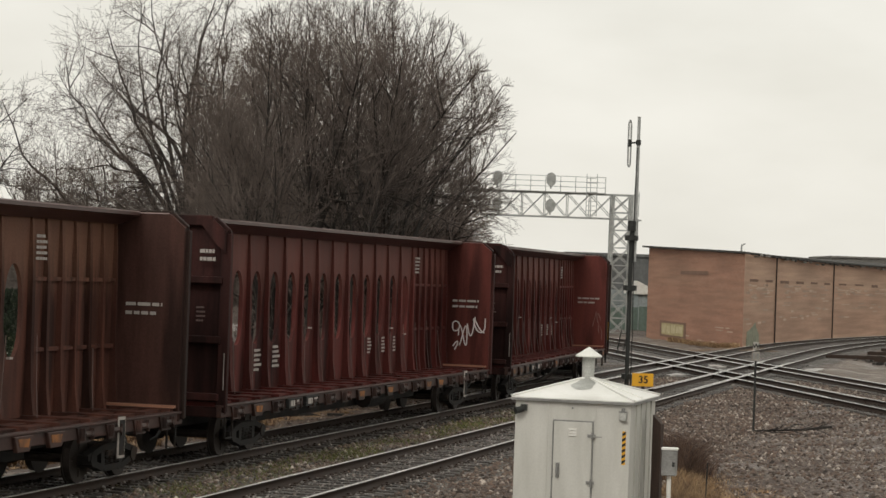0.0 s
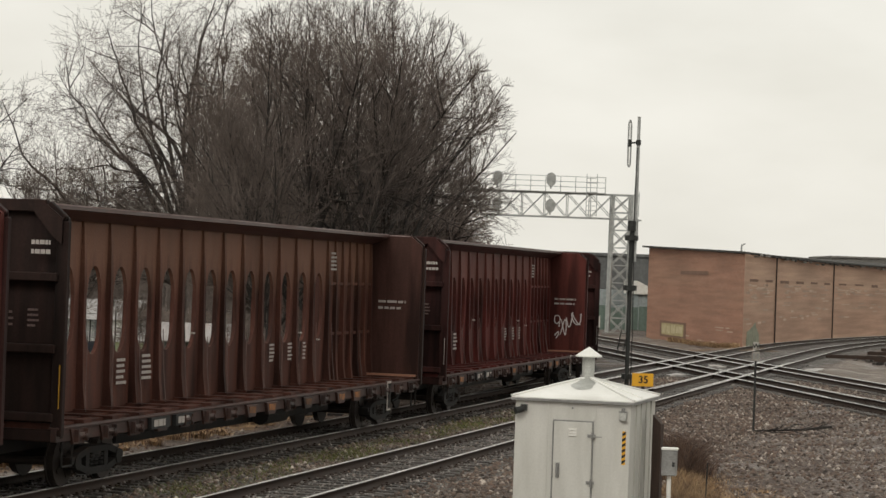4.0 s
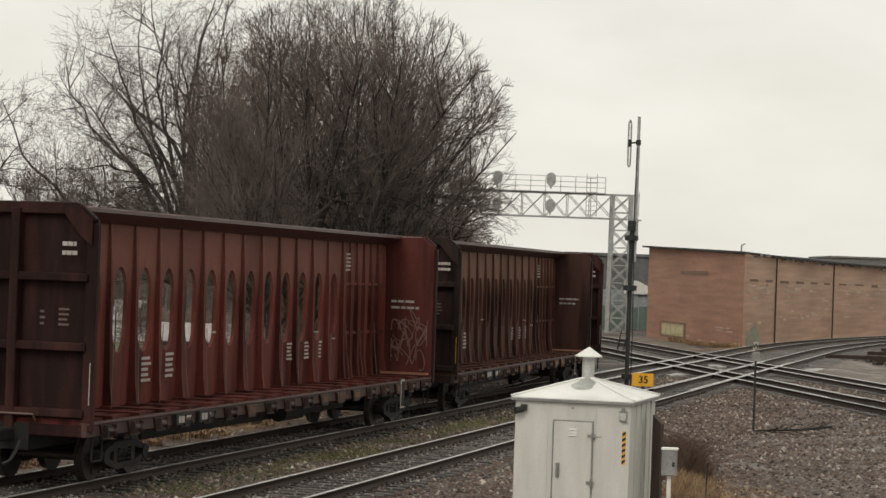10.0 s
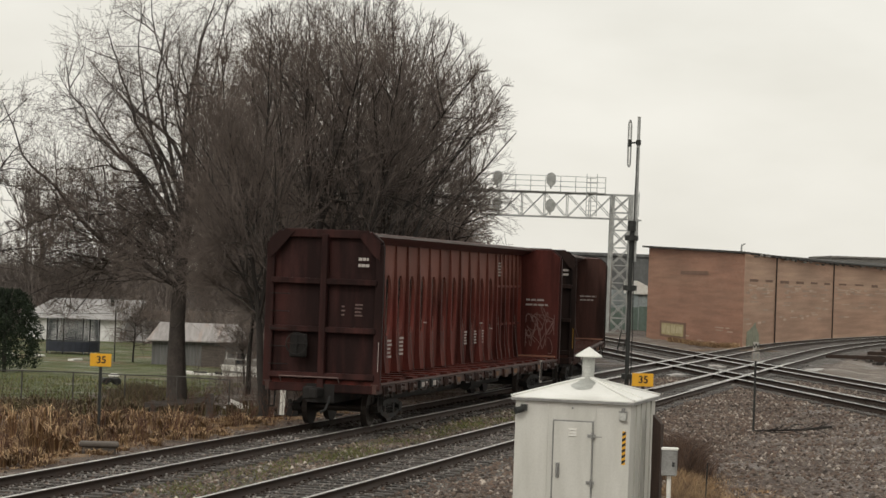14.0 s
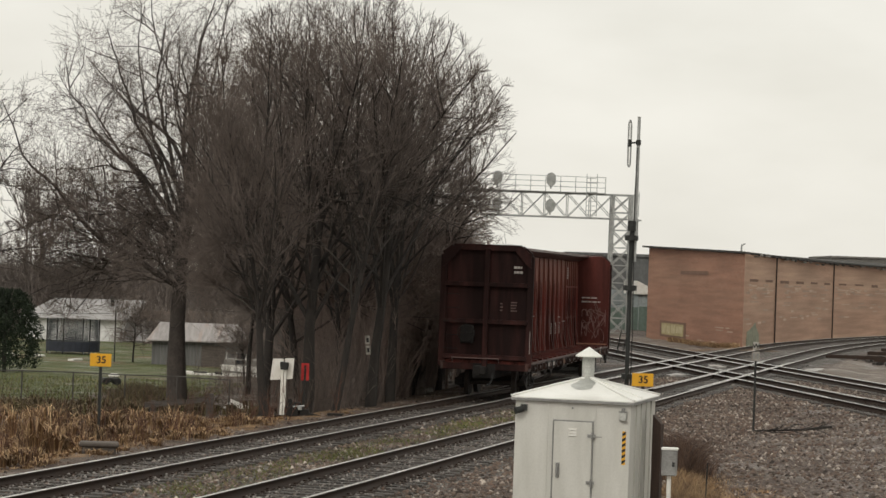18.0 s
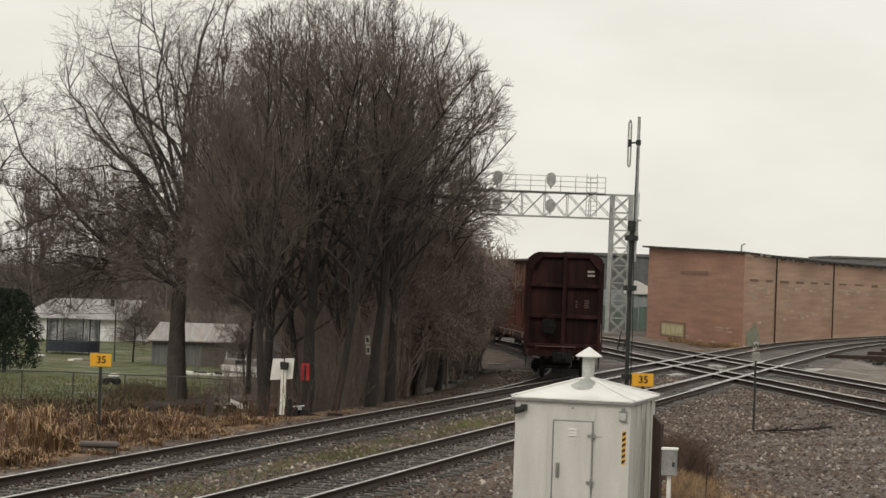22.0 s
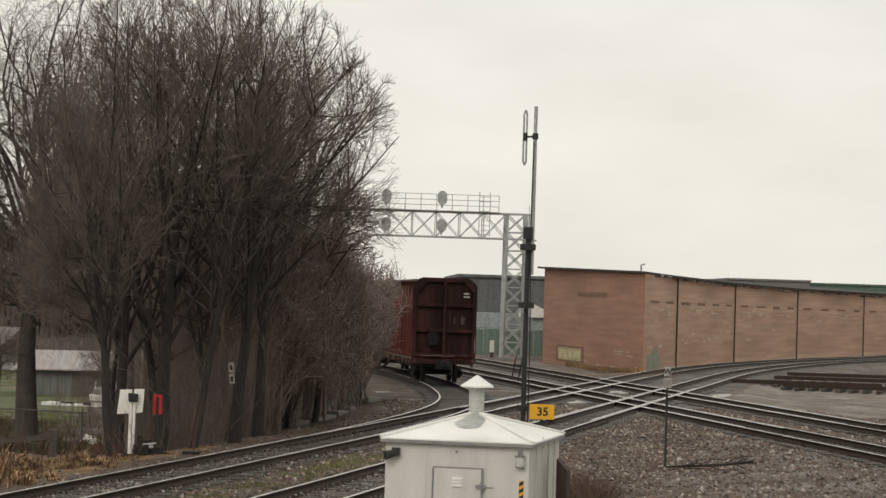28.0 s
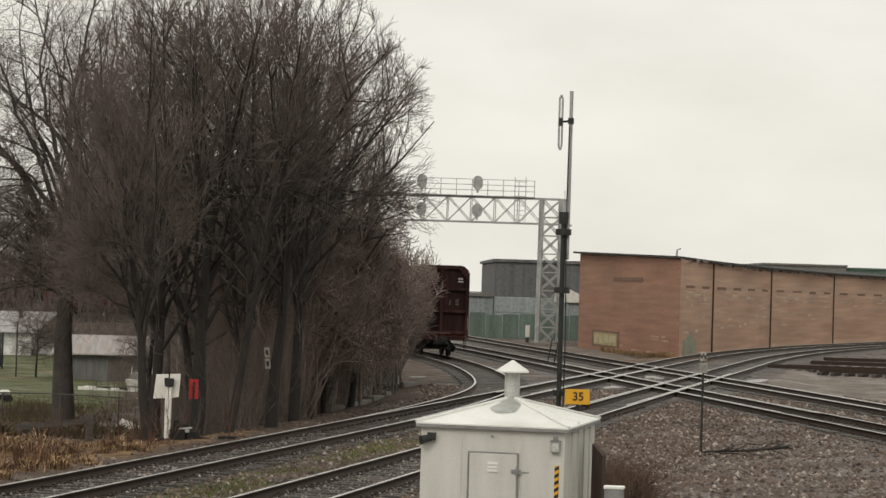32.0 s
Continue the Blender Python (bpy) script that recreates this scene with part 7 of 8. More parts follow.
def boat():
    t = thing("pontoon_boat", pose(-12.3, 130.0, -3.0, 0, 0, -4), "white laid-up pontoon boat with a small cabin", "boat")
    for y in (0.0, 1.7):
        part("pontoon", Shape().tube((-2.2, y, 0.45), (2.2, y, 0.2), 0.22, 0.22, n=12).tube((-2.2, y, 0.45), (-2.6, y, 0.62), 0.22, 0.04, n=12), MAT["white"], t, "white pontoon")
    part("deck", Shape().add([(-2.3, -0.2, 0.72), (2.3, -0.2, 0.46), (2.3, 1.9, 0.46), (-2.3, 1.9, 0.72), (-2.3, -0.2, 0.8), (2.3, -0.2, 0.54), (2.3, 1.9, 0.54), (-2.3, 1.9, 0.8)], [(3, 2, 1, 0), (4, 5, 6, 7), (0, 1, 5, 4), (1, 2, 6, 5), (2, 3, 7, 6), (3, 0, 4, 7)]), MAT["white"], t)
    part("side_board", Shape().add([(-2.3, -0.24, 0.5), (2.3, -0.24, 0.26), (2.3, -0.24, 0.62), (-2.3, -0.24, 0.86), (-2.3, -0.2, 0.5), (2.3, -0.2, 0.26), (2.3, -0.2, 0.62), (-2.3, -0.2, 0.86)], [(0, 1, 2, 3), (7, 6, 5, 4), (0, 4, 5, 1), (1, 5, 6, 2), (2, 6, 7, 3), (3, 7, 4, 0)]), MAT["white"], t, "white side board")
    part("cabin", Shape().add([(0.3, 0.0, 0.5), (2.4, 0.0, 0.4), (2.4, 1.6, 0.4), (0.3, 1.6, 0.5), (0.12, -0.06, 1.3), (2.45, -0.06, 1.22), (2.45, 1.66, 1.22), (0.12, 1.66, 1.3)],
                              [(3, 2, 1, 0), (4, 5, 6, 7), (0, 1, 5, 4), (1, 2, 6, 5), (2, 3, 7, 6), (3, 0, 4, 7)]), MAT["white"], t, "white flared cabin side", 0.04)
    part("stripe", Shape().beam((0.2, -0.085, 0.93), (2.42, -0.085, 0.85), 0.02, 0.09), MAT["concrete"], t, "grey stripe")
    part("coaming", Shape().box(0.3, 0.1, 1.2, 2.35, 1.5, 1.62), MAT["concrete"], t, "dull grey upper side", 0.05)
    part("cabin_window", Shape().box(0.95, 0.06, 1.36, 1.5, 0.098, 1.56), MAT["glass_dark"], t)
    for x in (0.4, 0.95, 1.5, 2.2):
        part("rail_post", Shape().tube((x, 0.15, 1.55), (x + 0.04, 0.15, 2.0), 0.03), MAT["white"], t)
    part("windscreen", Shape().box(0.85, 0.5, 1.6, 1.5, 0.6, 1.85), MAT["glass_dark"], t)
    for x in (-1.4, -0.2):
        part("seat", Shape().box(x, 0.1, 0.6, x + 0.7, 0.5, 0.85), MAT["rubber"], t, "dark seat")
    for x in (-1.5, 1.5):
        part("trestle", Shape().box(x - 0.06, -0.1, -0.1, x + 0.06, 1.8, 0.14), MAT["timber"], t, "timber trestle")


boat()


def garden_fence():
    t = thing("garden_fence", Matrix.Identity(4), "weathered wire garden fence with thin posts", "fence")
    a, b = Vector((-22.0, 83.0, 0)), Vector((-7.2, 80.5, 0))
    n = 8
    for k in range(n + 1):
        p = a.lerp(b, k / n)
        z = gz_at(p.x, p.y)
        part("fence_post", Shape().tube((p.x, p.y, z - 0.2), (p.x, p.y, z + 1.12), 0.028, n=8), MAT["fence"], t)
    for h, r in ((1.1, 0.022), (0.1, 0.014)):
        pts = [(a.lerp(b, k / n).x, a.lerp(b, k / n).y, gz_at(a.lerp(b, k / n).x, a.lerp(b, k / n).y) + h) for k in range(n + 1)]
        part("fence_rail", Shape().line(pts, r, 6), MAT["fence"], t)
    mesh = Shape()
    for k in range(110):
        for s in (0, 1):
            p, q = a.lerp(b, (k + 0.5 * s) / 111), a.lerp(b, (k + 1.5 - 0.5 * s if s == 0 else k) / 111)
            z = gz_at(p.x, p.y)
            mesh.beam((p.x, p.y, z + 0.1), (q.x, q.y, z + 1.08), 0.005)
    tagged(part("wire_mesh", mesh, MAT["fence"], t, "thin wire mesh"), kind="stuff")
    pole = thing("washing_pole", pose(-20.9, 150.0, gz_at(-20.9, 150.0)), "thin dark washing-line pole on the lawn", "pole")
    part("pole", Shape().tube((0, 0, -0.1), (0, 0, 3.3), 0.045, n=8), MAT["dark_metal"], pole)
    part("line_wire", Shape().line([(0, 0, 3.1), (-4.5, -1, 2.95), (-9, -2, 3.2)], 0.012, 4), MAT["dark_metal"], pole)


garden_fence()


def barrier():
    x, y = -7.8, 70.0
    t = thing("timber_barrier", pose(x, y, gz_at(x, y), 0, 0, 6), "low dark timber barrier in the dry grass", "barrier")
    for k, (px, h) in enumerate(((-0.75, 0.5), (0.95, 0.75))):
        part("post", Shape().box(px - 0.1, -0.08, -0.2, px + 0.12, 0.1, h), MAT["tie"], t, bevel=0.02)
    part("plank", Shape().beam((-1.0, -0.12, 0.36), (0.2, -0.1, 0.5), 0.06, 0.16), MAT["tie"], t, "dark plank")
    part("plank", Shape().beam((0.25, -0.1, 0.48), (0.95, -0.08, 0.6), 0.06, 0.14), MAT["tie"], t, "dark plank")
    s = thing("timber_block", pose(-7.03, 48.6, gz_at(-7.03, 48.6) - 0.05, 0, 0, 8), "weathered low timber block in the dry grass", "block")
    part("slab", Shape().box(-0.4, -0.25, 0.2, 0.42, 0.3, 0.3), MAT["timber"], s, bevel=0.03)
    part("foot", Shape().box(-0.34, -0.2, 0, 0.36, 0.24, 0.2), MAT["timber"], s, bevel=0.03)
    w = thing("tarp_bundle", pose(-7.35, 84.5, gz_at(-7.35, 84.5) + 0.02, 0, 0, 12), "crumpled pale tarpaulin on the ground", "tarpaulin")
    part("tarp", Shape().add([(-0.4, -0.2, 0), (0.75, -0.1, 0), (0.6, 0.25, 0), (-0.35, 0.35, 0), (-0.15, 0.02, 0.34), (0.05, 0.1, 0.13), (0.4, 0.05, 0.06)], [(0, 1, 6, 5, 4), (1, 2, 6), (2, 3, 4, 5, 6), (3, 0, 4), (3, 2, 1, 0)]), MAT["white"], w)
    m = thing("garden_mower", pose(-15.45, 110.0, gz_at(-15.45, 110.0), 0, 0, 20), "small dark garden mower with a pale hood", "mower")
    part("hood", Shape().box(-0.1, -0.22, 0.3, 0.38, 0.22, 0.55), MAT["white"], m, "pale hood", 0.1)
    part("body", Shape().box(-0.42, -0.3, 0.14, 0.38, 0.3, 0.34), MAT["dark_metal"], m, bevel=0.04)
    for px in (-0.28, 0.26):
        for py in (-0.32, 0.32):
            part("wheel", Shape().tube((px, py - 0.06, 0.17), (px, py + 0.06, 0.17), 0.17, n=12), MAT["rubber"], m)


barrier()
for k, (x, y, w) in enumerate(((-29.2, 158, 0.3), (-28.6, 157, 0.3), (-26.8, 156.5, 0.32), (-23.4, 150, 0.75))):
    s = thing("pale_stepping_slab", pose(x, y, gz_at(x, y), 0, 0, k * 25), "small pale slab lying on the lawn", "slab", "slabs on the lawn")
    part("slab", Shape().box(-w, -0.2, -0.02, w, 0.2, 0.12), MAT["white"], s, bevel=0.03)

# ---- litter beside the curve ----
for name, lab, x, y, dims, turn, mat, cat in (
        ("pale_board", "short pale board on the ground beside the curve", 0.75, 104.0, (0.38, 0.1, 0.17), 12, "hut_vent", "board"),
        ("concrete_lump", "upright grey concrete lump beside the curve", 1.3, 100.2, (0.13, 0.1, 0.36), 5, "concrete", "concrete lump"),
        ("concrete_lump", "upright grey concrete lump beside the curve", 1.62, 100.6, (0.13, 0.1, 0.34), -9, "concrete", "concrete lump"),
        ("pale_plank", "thin pale plank lying beside the curve", 2.6, 106.0, (0.5, 0.08, 0.06), 50, "hut_vent", "plank"),
        ("loose_plank", "weathered plank lying beside the curve", 1.6, 101.0, (1.2, 0.1, 0.1), 38, "timber", "plank"),
        ("concrete_block", "broken mossy concrete block beside the curve", -0.35, 80.5, (0.16, 0.12, 0.12), 20, "concrete", "concrete block"),
        ("concrete_block", "broken mossy concrete block beside the curve", 0.1, 84.5, (0.3, 0.14, 0.13), 55, "concrete", "concrete block"),
        ("concrete_block", "broken mossy concrete block beside the curve", 0.42, 88.0, (0.34, 0.13, 0.13), 60, "concrete", "concrete block"),
        ("concrete_block", "broken mossy concrete block beside the curve", 0.85, 91.5, (0.3, 0.15, 0.12), 48, "concrete", "concrete block"),
        ("concrete_block", "broken mossy concrete block beside the curve", 1.35, 94.5, (0.36, 0.13, 0.1), 50, "concrete", "concrete block"),
        ("concrete_block", "pale broken concrete block beside the curve", 2.1, 98.0, (0.3, 0.16, 0.14), 25, "concrete", "concrete block"),
        ("old_tie", "discarded dark tie beside the curve", 0.9, 96.0, (1.2, 0.12, 0.09), 48, "tie", "railway tie"),
        ("old_tie", "discarded dark tie beside the curve", 1.9, 99.0, (1.2, 0.12, 0.09), 35, "tie", "railway tie"),
        ("fallen_log", "fallen bare log in the brush", -3.6, 76.0, (1.6, 0.12, 0.12), -14, "bark", "log"),
        ("fallen_log", "fallen bare log in the brush", -3.0, 78.0, (1.8, 0.1, 0.1), -9, "bark", "log"),
        ("fallen_log", "fallen bare log in the brush", -4.4, 79.0, (1.5, 0.09, 0.09), 8, "bark", "log")):
    z = gz_at(x, y)
    ob = thing(name, pose(x, y, z - 0.02, 0, -4 if "log" in name else 0, turn), lab, cat)
    a, b, c = dims
    if "log" in name:
        part("stem", Shape().tube((-a, 0, b + 0.1), (a, 0, b + 0.25), b, b * 0.6, n=10), MAT[mat], ob)
        part("snag", Shape().tube((0.2, 0, b + 0.2), (0.5, 0.2, b + 0.7), 0.04, 0.015, n=6), MAT[mat], ob)
    else:
        part("body", Shape().box(-a, -b, 0, a, b, c * 1.6), MAT[mat], ob, bevel=min(b, c) * 0.2)
rotten = thing("broken_stump", pose(-0.6, 78.0, gz_at(-0.6, 78.0)), "low broken grey tree stump", "stump")
part("stump", Shape().tube((0, 0, -0.1), (0.05, 0, 0.55), 0.2, 0.13, n=9).tube((0.05, 0, 0.5), (0.16, 0.02, 0.95), 0.1, 0.02, n=7), MAT["timber"], rotten)


# ---- gravel field and yard past the crossing ----
def dead_branch():
    t = thing("dead_branch", pose(10.1, 66.3, gz_at(10.1, 66.3)), "long dead dark branch lying on the gravel", "branch")
    rng = np.random.default_rng(12)
    main = shoots(rng, np.array([[-1.1, 0.0, 0.05]]), np.array([[1, 0.02, 0.05]]), np.array([2.3]), 9, np.array([0, 0, 0.06]), 0.05)
    p, d, u = offshoots(rng, main, 16, 0.05, 0.7, 0.2, 0.0)
    side = shoots(rng, p, d, rng.uniform(0.3, 0.9, 16), 4, np.array([0, 0, -0.2]), 0.12)
    for lines in (main, side):
        lines[..., 2] = np.clip(lines[..., 2], 0.03, 0.3)
    tagged(part("wood", joined("wood", [tubes(main, np.array([0.025]), np.array([0.045]), 6), tubes(side, np.full(16, 0.016), np.full(16, 0.006), 4)], MAT["bark"]), None, t), kind="stuff")


dead_branch()
for x, y, z, ln, turn in ((25.5, 132.0, 0, 7.0, -18), (26.2, 131.0, 0.02, 7.0, -16), (30.0, 141.0, 0, 8.0, -14), (27.0, 128.0, 0, 6.0, -20), (33.0, 150.0, 0, 9.0, -10)):
    ob = thing("spare_rail_panel", pose(x, y, gz_at(x, y) + z, 0, 0, turn), "rusty spare track panel lying in the yard", "track panel", "spare panels")
    for o in (-0.7, 0.7):
        part("rail", Shape().beam((-ln / 2, o, 0.3), (ln / 2, o, 0.3), 0.08, 0.18), MAT["rail_side"], ob)
    for k in range(int(ln / 0.7)):
        part("tie", Shape().box(-ln / 2 + k * 0.7, -1.2, 0.02, -ln / 2 + k * 0.7 + 0.22, 1.2, 0.2), MAT["tie"], ob)


def small_frame():
    x, y = 9.25, 120.0
    t = thing("low_stile", pose(x, y, gz_at(x, y), 0, 6, 0), "small dark metal stile beside the crossing", "stile")
    for o in (-0.16, 0.16):
        part("upright", Shape().tube((o, 0, -0.05), (o + 0.1, 0, 1.45), 0.035, n=6), MAT["dark_metal"], t)
    for k in range(4):
        part("rung", Shape().tube((-0.16 + 0.03 * k, 0, 0.3 + k * 0.33), (0.16 + 0.03 * k, 0, 0.3 + k * 0.33), 0.02, n=6), MAT["dark_metal"], t)
    p = thing("white_marker_post", pose(12.5, 185.0, gz_at(12.5, 185.0)), "short white marker post with a dark foot", "marker post")
    part("post", Shape().box(-0.16, -0.08, 0.4, 0.16, 0.08, 1.3), MAT["white"], p)
    part("foot", Shape().box(-0.12, -0.08, -0.1, 0.12, 0.08, 0.4), MAT["dark_brown"], p)
    s = thing("thin_stake", pose(4.88, 42.0, gz_at(4.88, 42.0)), "thin dark stake in the weeds", "stake")
    part("stake", Shape().tube((0, 0, -0.1), (0.02, 0, 0.95), 0.012, n=6), MAT["dark_metal"], s)


small_frame()


# ---- loose cover: blades, weeds and stones ----
def blades(name, label, n, place, height, width, mat, seed, bend=0.35):
    """Upright blades, each a thin bent strip."""
    rng = np.random.default_rng(seed)
    x, y, h = place(rng, n)
    n = len(x)
    h = h * height * rng.uniform(0.5, 1.2, n)
    z = ground_z(x, y) - 0.03
    q = rng.uniform(0, 2 * np.pi, n)
    lean = rng.normal(0, bend, (n, 2)) * h[:, None]
    wx, wy = np.cos(q) * width / 2, np.sin(q) * width / 2
    base = np.stack([x, y, z], 1)
    mid = base + np.stack([lean[:, 0] * 0.35, lean[:, 1] * 0.35, h * 0.6], 1)
    tip = base + np.stack([lean[:, 0], lean[:, 1], h], 1)
    side = np.stack([wx, wy, np.zeros(n)], 1)
    v = np.stack([base - side, base + side, mid + side * 0.7, mid - side * 0.7, tip + side * 0.15, tip - side * 0.15], 1).reshape(-1, 3)
    k = np.arange(n)[:, None] * 6
    f = np.concatenate([k + np.array([[0, 1, 2, 3]]), k + np.array([[3, 2, 4, 5]])])
    tagged(new(name, raw_mesh(name, v, f, mat)), label, "grass", kind="stuff")


def bank(rng, n):
    y = rng.uniform(36, 66, n)
    lo = 1.9 + rng.gamma(1.7, 1.8, n)
    cx = np.interp(y, PATH[:, 1], PATH[:, 0])
    x = cx - lo / math.cos(HEAD)
    clump = np.array([noise.noise(Vector((a * 0.8, b * 0.5, 2.0))) for a, b in zip(x, y)])
    keep = clump + rng.uniform(-0.3, 0.3, n) > 0.0
    h = np.clip((lo - 2.0) / 2.2, 0.25, 1.0) * np.clip(0.65 + clump * 1.6, 0.3, 1.6) * np.clip((65 - y) / 9, 0.3, 1.0)
    return x[keep], y[keep], h[keep]


def fence_foot(rng, n):
    y = rng.uniform(66, 80, n)
    x = -6.5 - rng.uniform(0, 10, n) + (y - 66) * 0.12
    keep = (x < -9.6) | (y > 72)
    x, y, n = x[keep], y[keep], keep.sum()
    return x, y, rng.uniform(0.5, 1.1, n)


def tufts(name, label, clumps, each, place, height, width, mat, seed):
    """Arching grass in clumps: blades that spread from one foot."""
    rng = np.random.default_rng(seed)
    cx, cy, ch = place(rng, clumps)
    n = len(cx) * each
    big = np.repeat(ch * height * rng.uniform(0.55, 1.25, len(cx)), each) * rng.uniform(0.6, 1.1, n)
    q = rng.uniform(0, 2 * np.pi, n)
    foot = rng.uniform(0, 0.2, n)
    x, y = np.repeat(cx, each) + foot * np.cos(q), np.repeat(cy, each) + foot * np.sin(q)
    base = np.stack([x, y, ground_z(x, y) - 0.03], 1)
    out = np.stack([np.cos(q), np.sin(q), np.zeros(n)], 1) * (big * rng.uniform(0.1, 0.75, n))[:, None]
    up = np.stack([np.zeros(n), np.zeros(n), big], 1)
    side = np.stack([-np.sin(q), np.cos(q), np.zeros(n)], 1) * (width / 2)
    mid = base + out * 0.4 + up * 0.75
    tip = base + out * 1.25 + up * rng.uniform(0.55, 1.0, n)[:, None]
    v = np.stack([base - side, base + side, mid + side, mid - side, tip + side * 0.3, tip - side * 0.3], 1).reshape(-1, 3)
    k = np.arange(n)[:, None] * 6
    tagged(new(name, raw_mesh(name, v, np.concatenate([k + np.array([[0, 1, 2, 3]]), k + np.array([[3, 2, 4, 5]])]), mat)), label, "grass", kind="stuff")


tufts("grass_tufts", "arching straw-coloured grass tufts on the bank", 900, 60, bank, 0.72, 0.026, MAT["straw_blades"], 35)
tufts("far_tufts", "low olive and tan tufts along the garden fence", 340, 26, fence_foot, 0.45, 0.03, MAT["olive_blades"], 36)
wrng = np.random.default_rng(37)
wx_, wy_, _ = bank(wrng, 650)
brush("weed_stalks", "tall reddish brown dead weed stalks on the bank", MAT["weed_red"], 38, wx_, wy_, 0.45, 1.25, 0.009, "weeds")
blades("dry_grass", "tall tan dry grass on the bank beside the track", 7000, bank, 0.5, 0.018, MAT["dry_blades"], 21, 0.55)
blades("leaf_litter", "low tan leaf litter and bent grass on the bank", 16000, bank, 0.16, 0.05, MAT["dry_blades"], 28, 1.2)
blades("dead_weeds", "tall brown dead weeds on the bank", 1400, bank, 1.1, 0.02, MAT["weed_blades"], 22, 0.2)


def strip(rng, n):
    y = 34 + 42 * rng.uniform(0, 1, n)
    mid = np.interp(y, LINE_A[:, 1], (LINE_A[:, 0] + LINE_B[:, 0]) / 2)
    x = mid + rng.normal(0, 0.38, n)
    clump = np.array([noise.noise(Vector((a * 0.9, b * 0.35, 8.0))) for a, b in zip(x, y)])
    keep = clump + rng.uniform(-0.3, 0.3, n) > 0.02
    return x[keep], y[keep], np.ones(keep.sum())


blades("green_weeds", "low green weeds between the two tracks", 14000, strip, 0.1, 0.02, MAT["green_blades"], 23, 0.6)


def hut_side(rng, n):
    y = rng.uniform(39.5, 51, n)
    x = 4.2 + (y - 41) * 0.1 + np.abs(rng.normal(0, 0.5, n))
    return x, y, np.clip(1.2 - np.abs(x - 4.7) / 1.6, 0.3, 1.0)


blades("dry_tufts", "tan dry grass tufts behind the hut", 8000, hut_side, 0.34, 0.012, MAT["dry_blades"], 24, 0.5)


def verge(rng, n):
    y = rng.uniform(41.5, 47.5, n)
    x = rng.uniform(4.4, 7.2, n) - (y - 44) * 0.1
    clump = np.array([noise.noise(Vector((a * 1.1, b * 0.7, 6.0))) for a, b in zip(x, y)])
    keep = clump + rng.uniform(-0.3, 0.3, n) > 0.0
    return x[keep], y[keep], np.clip(0.6 + clump[keep], 0.3, 1.2)


blades("verge_grass", "flattened straw-coloured grass at the edge of the gravel", 6000, verge, 0.12, 0.02, MAT["straw_blades"], 39, 0.9)


def hut_brush(rng, n):
    y = rng.uniform(48.5, 54, n)
    x = 5.35 + (y - 51) * 0.08 + rng.normal(0, 0.3, n)
    return x, y, np.clip(1.15 - np.abs(x - 5.35) * 0.9, 0.3, 1)


blades("brown_brush", "dark brown dead brush beside the hut", 3000, hut_brush, 0.85, 0.011, MAT["weed_blades"], 25, 0.6)


def lawn(rng, n):
    y = rng.uniform(72, 120, n)
    x = rng.uniform(-26, -9.5, n)
    return x, y, np.ones(n)


blades("lawn_grass", "short patchy green lawn grass", 15000, lawn, 0.14, 0.03, MAT["green_blades"], 26, 0.5)


def tree_foot(rng, n):
    y = rng.uniform(76, 104, n)
    x = -9.6 - (y - 80) * 0.12 + rng.normal(0, 1.1, n)
    clump = np.array([noise.noise(Vector((a * 0.7, b * 0.25, 5.0))) for a, b in zip(x, y)])
    keep = clump + rng.uniform(-0.25, 0.25, n) > 0.02
    return x[keep], y[keep], np.clip(0.5 + clump[keep] * 1.6, 0.3, 1.4)


blades("brown_weeds", "dull brown and olive weeds round the foot of the large tree", 8000, tree_foot, 0.42, 0.025, MAT["olive_blades"], 33, 0.6)


def wall_foot(rng, n):
    u = rng.uniform(0, 1, n)
    x, y = 15.4 + u * 3.6 - 0.3, 174 - u * 27.6 - rng.uniform(0.2, 1.5, n)
    keep = u > 0.3
    return x[keep], y[keep], np.ones(keep.sum())


blades("wall_weeds", "tan dry weeds along the foot of the brick wall", 4000, wall_foot, 0.34, 0.04, MAT["straw_blades"], 27, 0.4)


def stones(name, label, n, place, lo, hi, seed, mat=MAT["stone"], lift=0.0):
    """Loose angular stones, each a lopsided octahedron."""
    rng = np.random.default_rng(seed)
    x, y = place(rng, n)
    n = len(x)
    s = rng.uniform(lo, hi, n) * rng.choice([0.6, 0.8, 1.0, 1.4], n)
    c = np.stack([x, y, ground_z(x, y) + s * 0.1 + lift], 1)
    dirs = np.array([[1, 0, 0], [0, 1, 0], [-1, 0, 0], [0, -1, 0], [0, 0, 0.8], [0, 0, -0.6]])
    q = rng.uniform(0, 2 * np.pi, n)
    rot = np.zeros((n, 3, 3))
    rot[:, 0, 0], rot[:, 0, 1], rot[:, 1, 0], rot[:, 1, 1], rot[:, 2, 2] = np.cos(q), -np.sin(q), np.sin(q), np.cos(q), 1
    v = np.einsum("nij,kj->nki", rot, dirs) * (s[:, None] * rng.uniform(0.6, 1.25, (n, 6)))[:, :, None] + c[:, None, :]
    f = np.array([[0, 1, 4], [1, 2, 4], [2, 3, 4], [3, 0, 4], [1, 0, 5], [2, 1, 5], [3, 2, 5], [0, 3, 5]])
    faces = (np.arange(n)[:, None, None] * 6 + f[None]).reshape(-1, 3)
    tagged(new(name, raw_mesh(name, v.reshape(-1, 3), faces, mat)), label, "stones", kind="stuff")


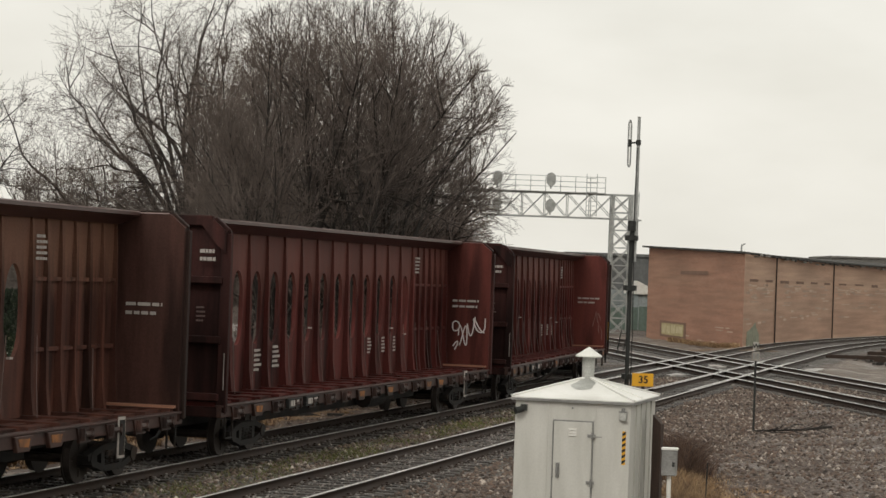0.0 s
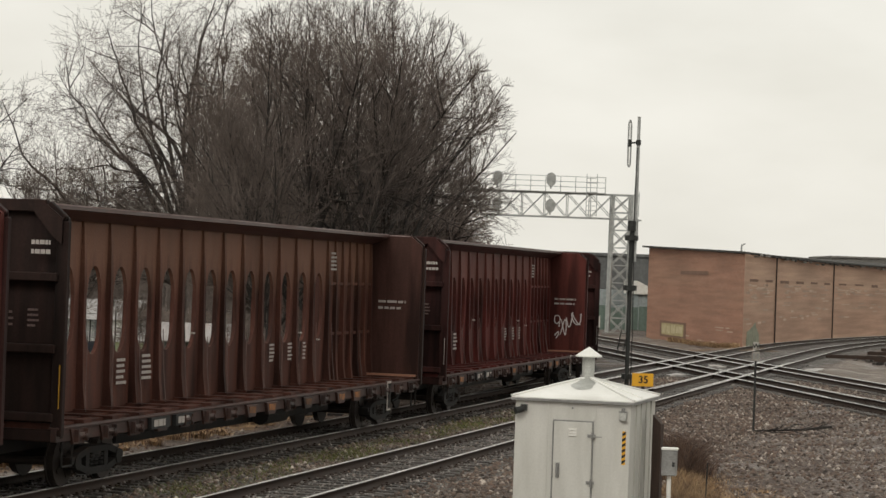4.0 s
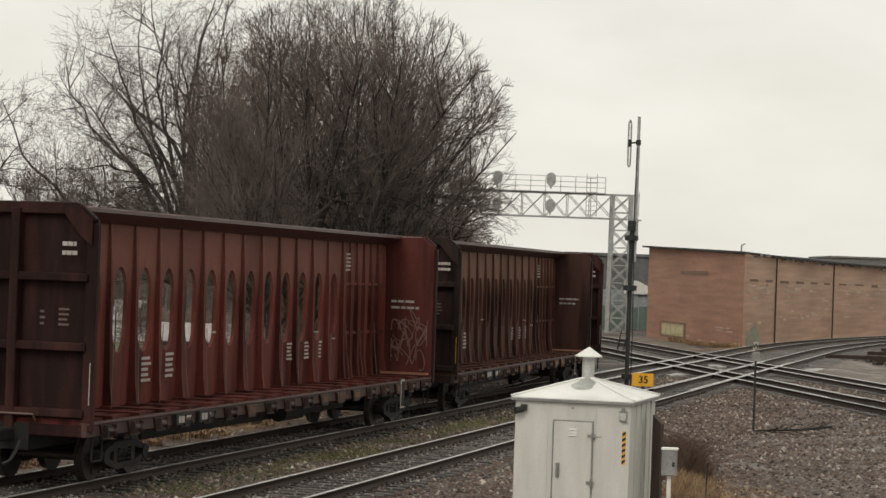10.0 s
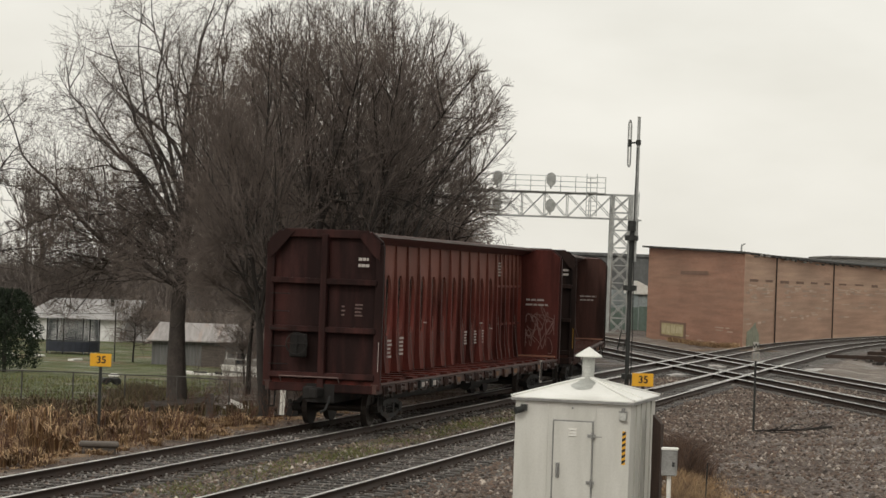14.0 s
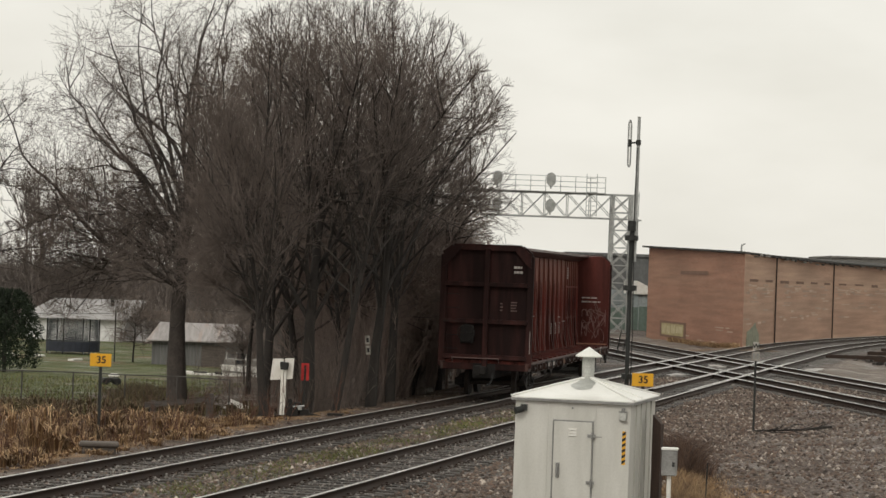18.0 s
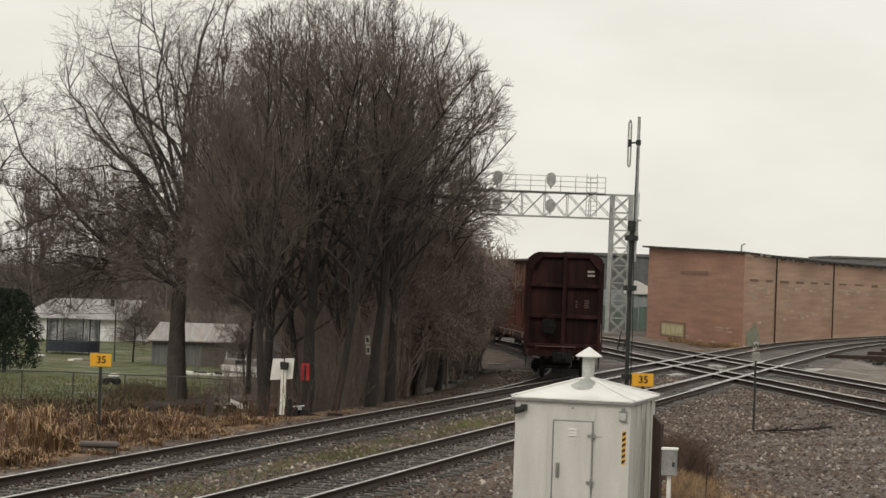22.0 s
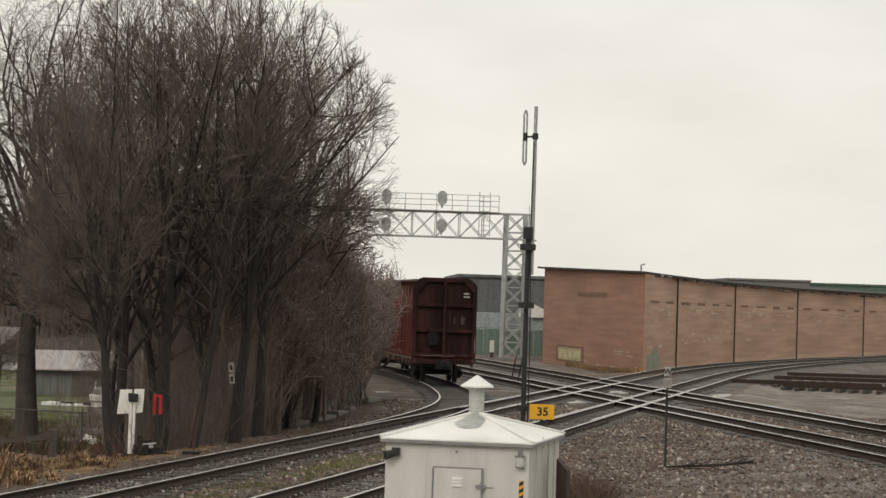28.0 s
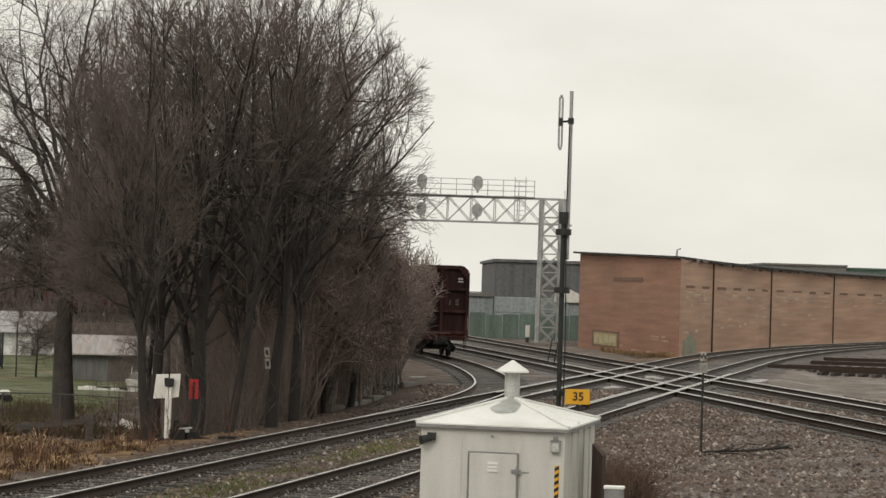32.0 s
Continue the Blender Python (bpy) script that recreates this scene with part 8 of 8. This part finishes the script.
def field(rng, n):
    y = 36 + 62 * rng.uniform(0, 1, n) ** 0.9
    x = rng.uniform(2.5, 24, n)
    d = near_track(x, y)
    keep = (d > 1.2) & (x < 3 + y * 0.22)
    return x[keep], y[keep]


def beside(rng, n):
    y = 34 + 62 * rng.uniform(0, 1, n) ** 1.1
    mid = np.interp(y, LINE_A[:, 1], (LINE_A[:, 0] + LINE_B[:, 0]) / 2)
    x = mid + rng.uniform(-5.2, 7.0, n)
    keep = (left_of_a(x, y) < 1.75) | (rng.uniform(0, 1, n) < 0.15)
    return x[keep], y[keep]


def gauge(rng, n):
    y = 33 + 34 * rng.uniform(0, 1, n) ** 1.2
    line = np.where(rng.uniform(0, 1, n) < 0.5, np.interp(y, LINE_A[:, 1], LINE_A[:, 0]), np.interp(y, LINE_B[:, 1], LINE_B[:, 0]))
    return line + rng.uniform(-1.25, 1.25, n), y


stones("chippings", "pale grey chippings strewn over the ties", 9000, gauge, 0.016, 0.034, 34, MAT["pale_stone"], 0.06)
stones("gravel", "loose grey-brown gravel on the open ground", 52000, field, 0.02, 0.062, 31)
stones("ballast", "loose grey ballast stones round the tracks", 52000, beside, 0.022, 0.058, 32)


# ---- standing water between the rails of the crossing ----
prng = random.Random(44)
for x, y, a, b in ((13.9, 113.6, 0.8, 3.2), (11.8, 102.9, 0.6, 2.0), (10.4, 100.6, 0.5, 1.8), (14.9, 111.0, 0.5, 2.2), (18.0, 111.9, 0.5, 2.4), (8.0, 95.9, 0.45, 1.4)):
    n = 22
    rim = []
    for i in range(n):
        q = 2 * math.pi * i / n
        r = prng.uniform(0.6, 1.15)
        rim.append((a * r * math.cos(q) + 0.25 * b * r * math.sin(q), b * r * math.sin(q)))
    pool = thing("puddle", pose(x, y, -0.175), "shallow rain puddle between the rails", "puddle", "puddles at the crossing")
    part("water_sheet", Shape().add([(u, v, -0.06) for u, v in rim] + [(u, v, 0.0) for u, v in rim], [tuple(range(n - 1, -1, -1)), tuple(range(n, 2 * n))] + [(i, (i + 1) % n, n + (i + 1) % n, n + i) for i in range(n)]), MAT["puddle"], pool)

# ---- tracks, with their ties one by one ----
track("track_a", LINE_A, "straight main track with worn shiny rails on wet timber ties", 25, 130)
track("track_b", LINE_B, "second main track with worn shiny rails on wet timber ties", 25, 118)
track("track_c", LINE_C, "crossing track with worn shiny rails", 50, 150, lift=0.004)
track("track_d", LINE_D, "second crossing track with worn shiny rails", 60, 150, lift=0.004)
for name, line, y0, y1 in (("guard_rails_a", LINE_A, 88, 122), ("guard_rails_b", LINE_B, 82, 116), ("guard_rails_c", LINE_C, 80, 122), ("guard_rails_d", LINE_D, 84, 126)):
    short = line[(line[:, 1] > y0) & (line[:, 1] < y1)]
    track(name, short, "worn guard rails inside the crossing's running rails", 0, 0, rails=(0.615, -0.615), lift=0.002 if name[-1] in "cd" else -0.002, ties=False)
track("curve_track", CURVE, "connecting track curving away behind the trees", 84, 135, lift=-0.004)

# ---- motion: the train rolls away along track A and round the curve ----
TIMES = [0.0, 6.0, 9.0, 13.0, 16.5, 19.0, 21.5, 24.5, 28.0, 32.0]
PLACES = [-66.95, -41.5, -28.4, -11.2, 4.1, 14.0, 23.6, 35.8, 51.0, 67.0]


def travelled(t):
    """Where the last bulkhead stands along the line at t seconds: a smooth curve through the places."""
    n = len(TIMES)
    slope = []
    for i in range(n):
        a, b = max(0, i - 1), min(n - 1, i + 1)
        slope.append((PLACES[b] - PLACES[a]) / (TIMES[b] - TIMES[a]))
    i = max(k for k in range(n - 1) if TIMES[k] <= t)
    h = TIMES[i + 1] - TIMES[i]
    u = (t - TIMES[i]) / h
    return (2 * u ** 3 - 3 * u ** 2 + 1) * PLACES[i] + (u ** 3 - 2 * u ** 2 + u) * h * slope[i] + (-2 * u ** 3 + 3 * u ** 2) * PLACES[i + 1] + (u ** 3 - u ** 2) * h * slope[i + 1]


def car_pose(rear):
    """A car's pose when its rear bulkhead is at that place: its trucks' centres are on the line."""
    a, b = on_path(rear + (LEN - BOGIE) / 2), on_path(rear + (LEN + BOGIE) / 2)
    d = b - a
    c = (a + b) / 2
    return Matrix.Translation((c[0], c[1], 0.0)) @ Matrix.Rotation(math.atan2(d[1], d[0]), 4, "Z")


def motions():
    for k, (car, sets) in enumerate(TRAIN):
        walk(car, [(i * 0.5, car_pose(travelled(i * 0.5) + k * PITCH)) for i in range(65)])
        if k < 3:
            start = travelled(0.0)
            for wheel, ax in sets:
                walk(wheel, [(i * 0.1, Matrix.Translation((ax, 0, 0.42)) @ Matrix.Rotation((travelled(i * 0.1) - start) / 0.42, 4, "Y")) for i in range(321)])


motions()
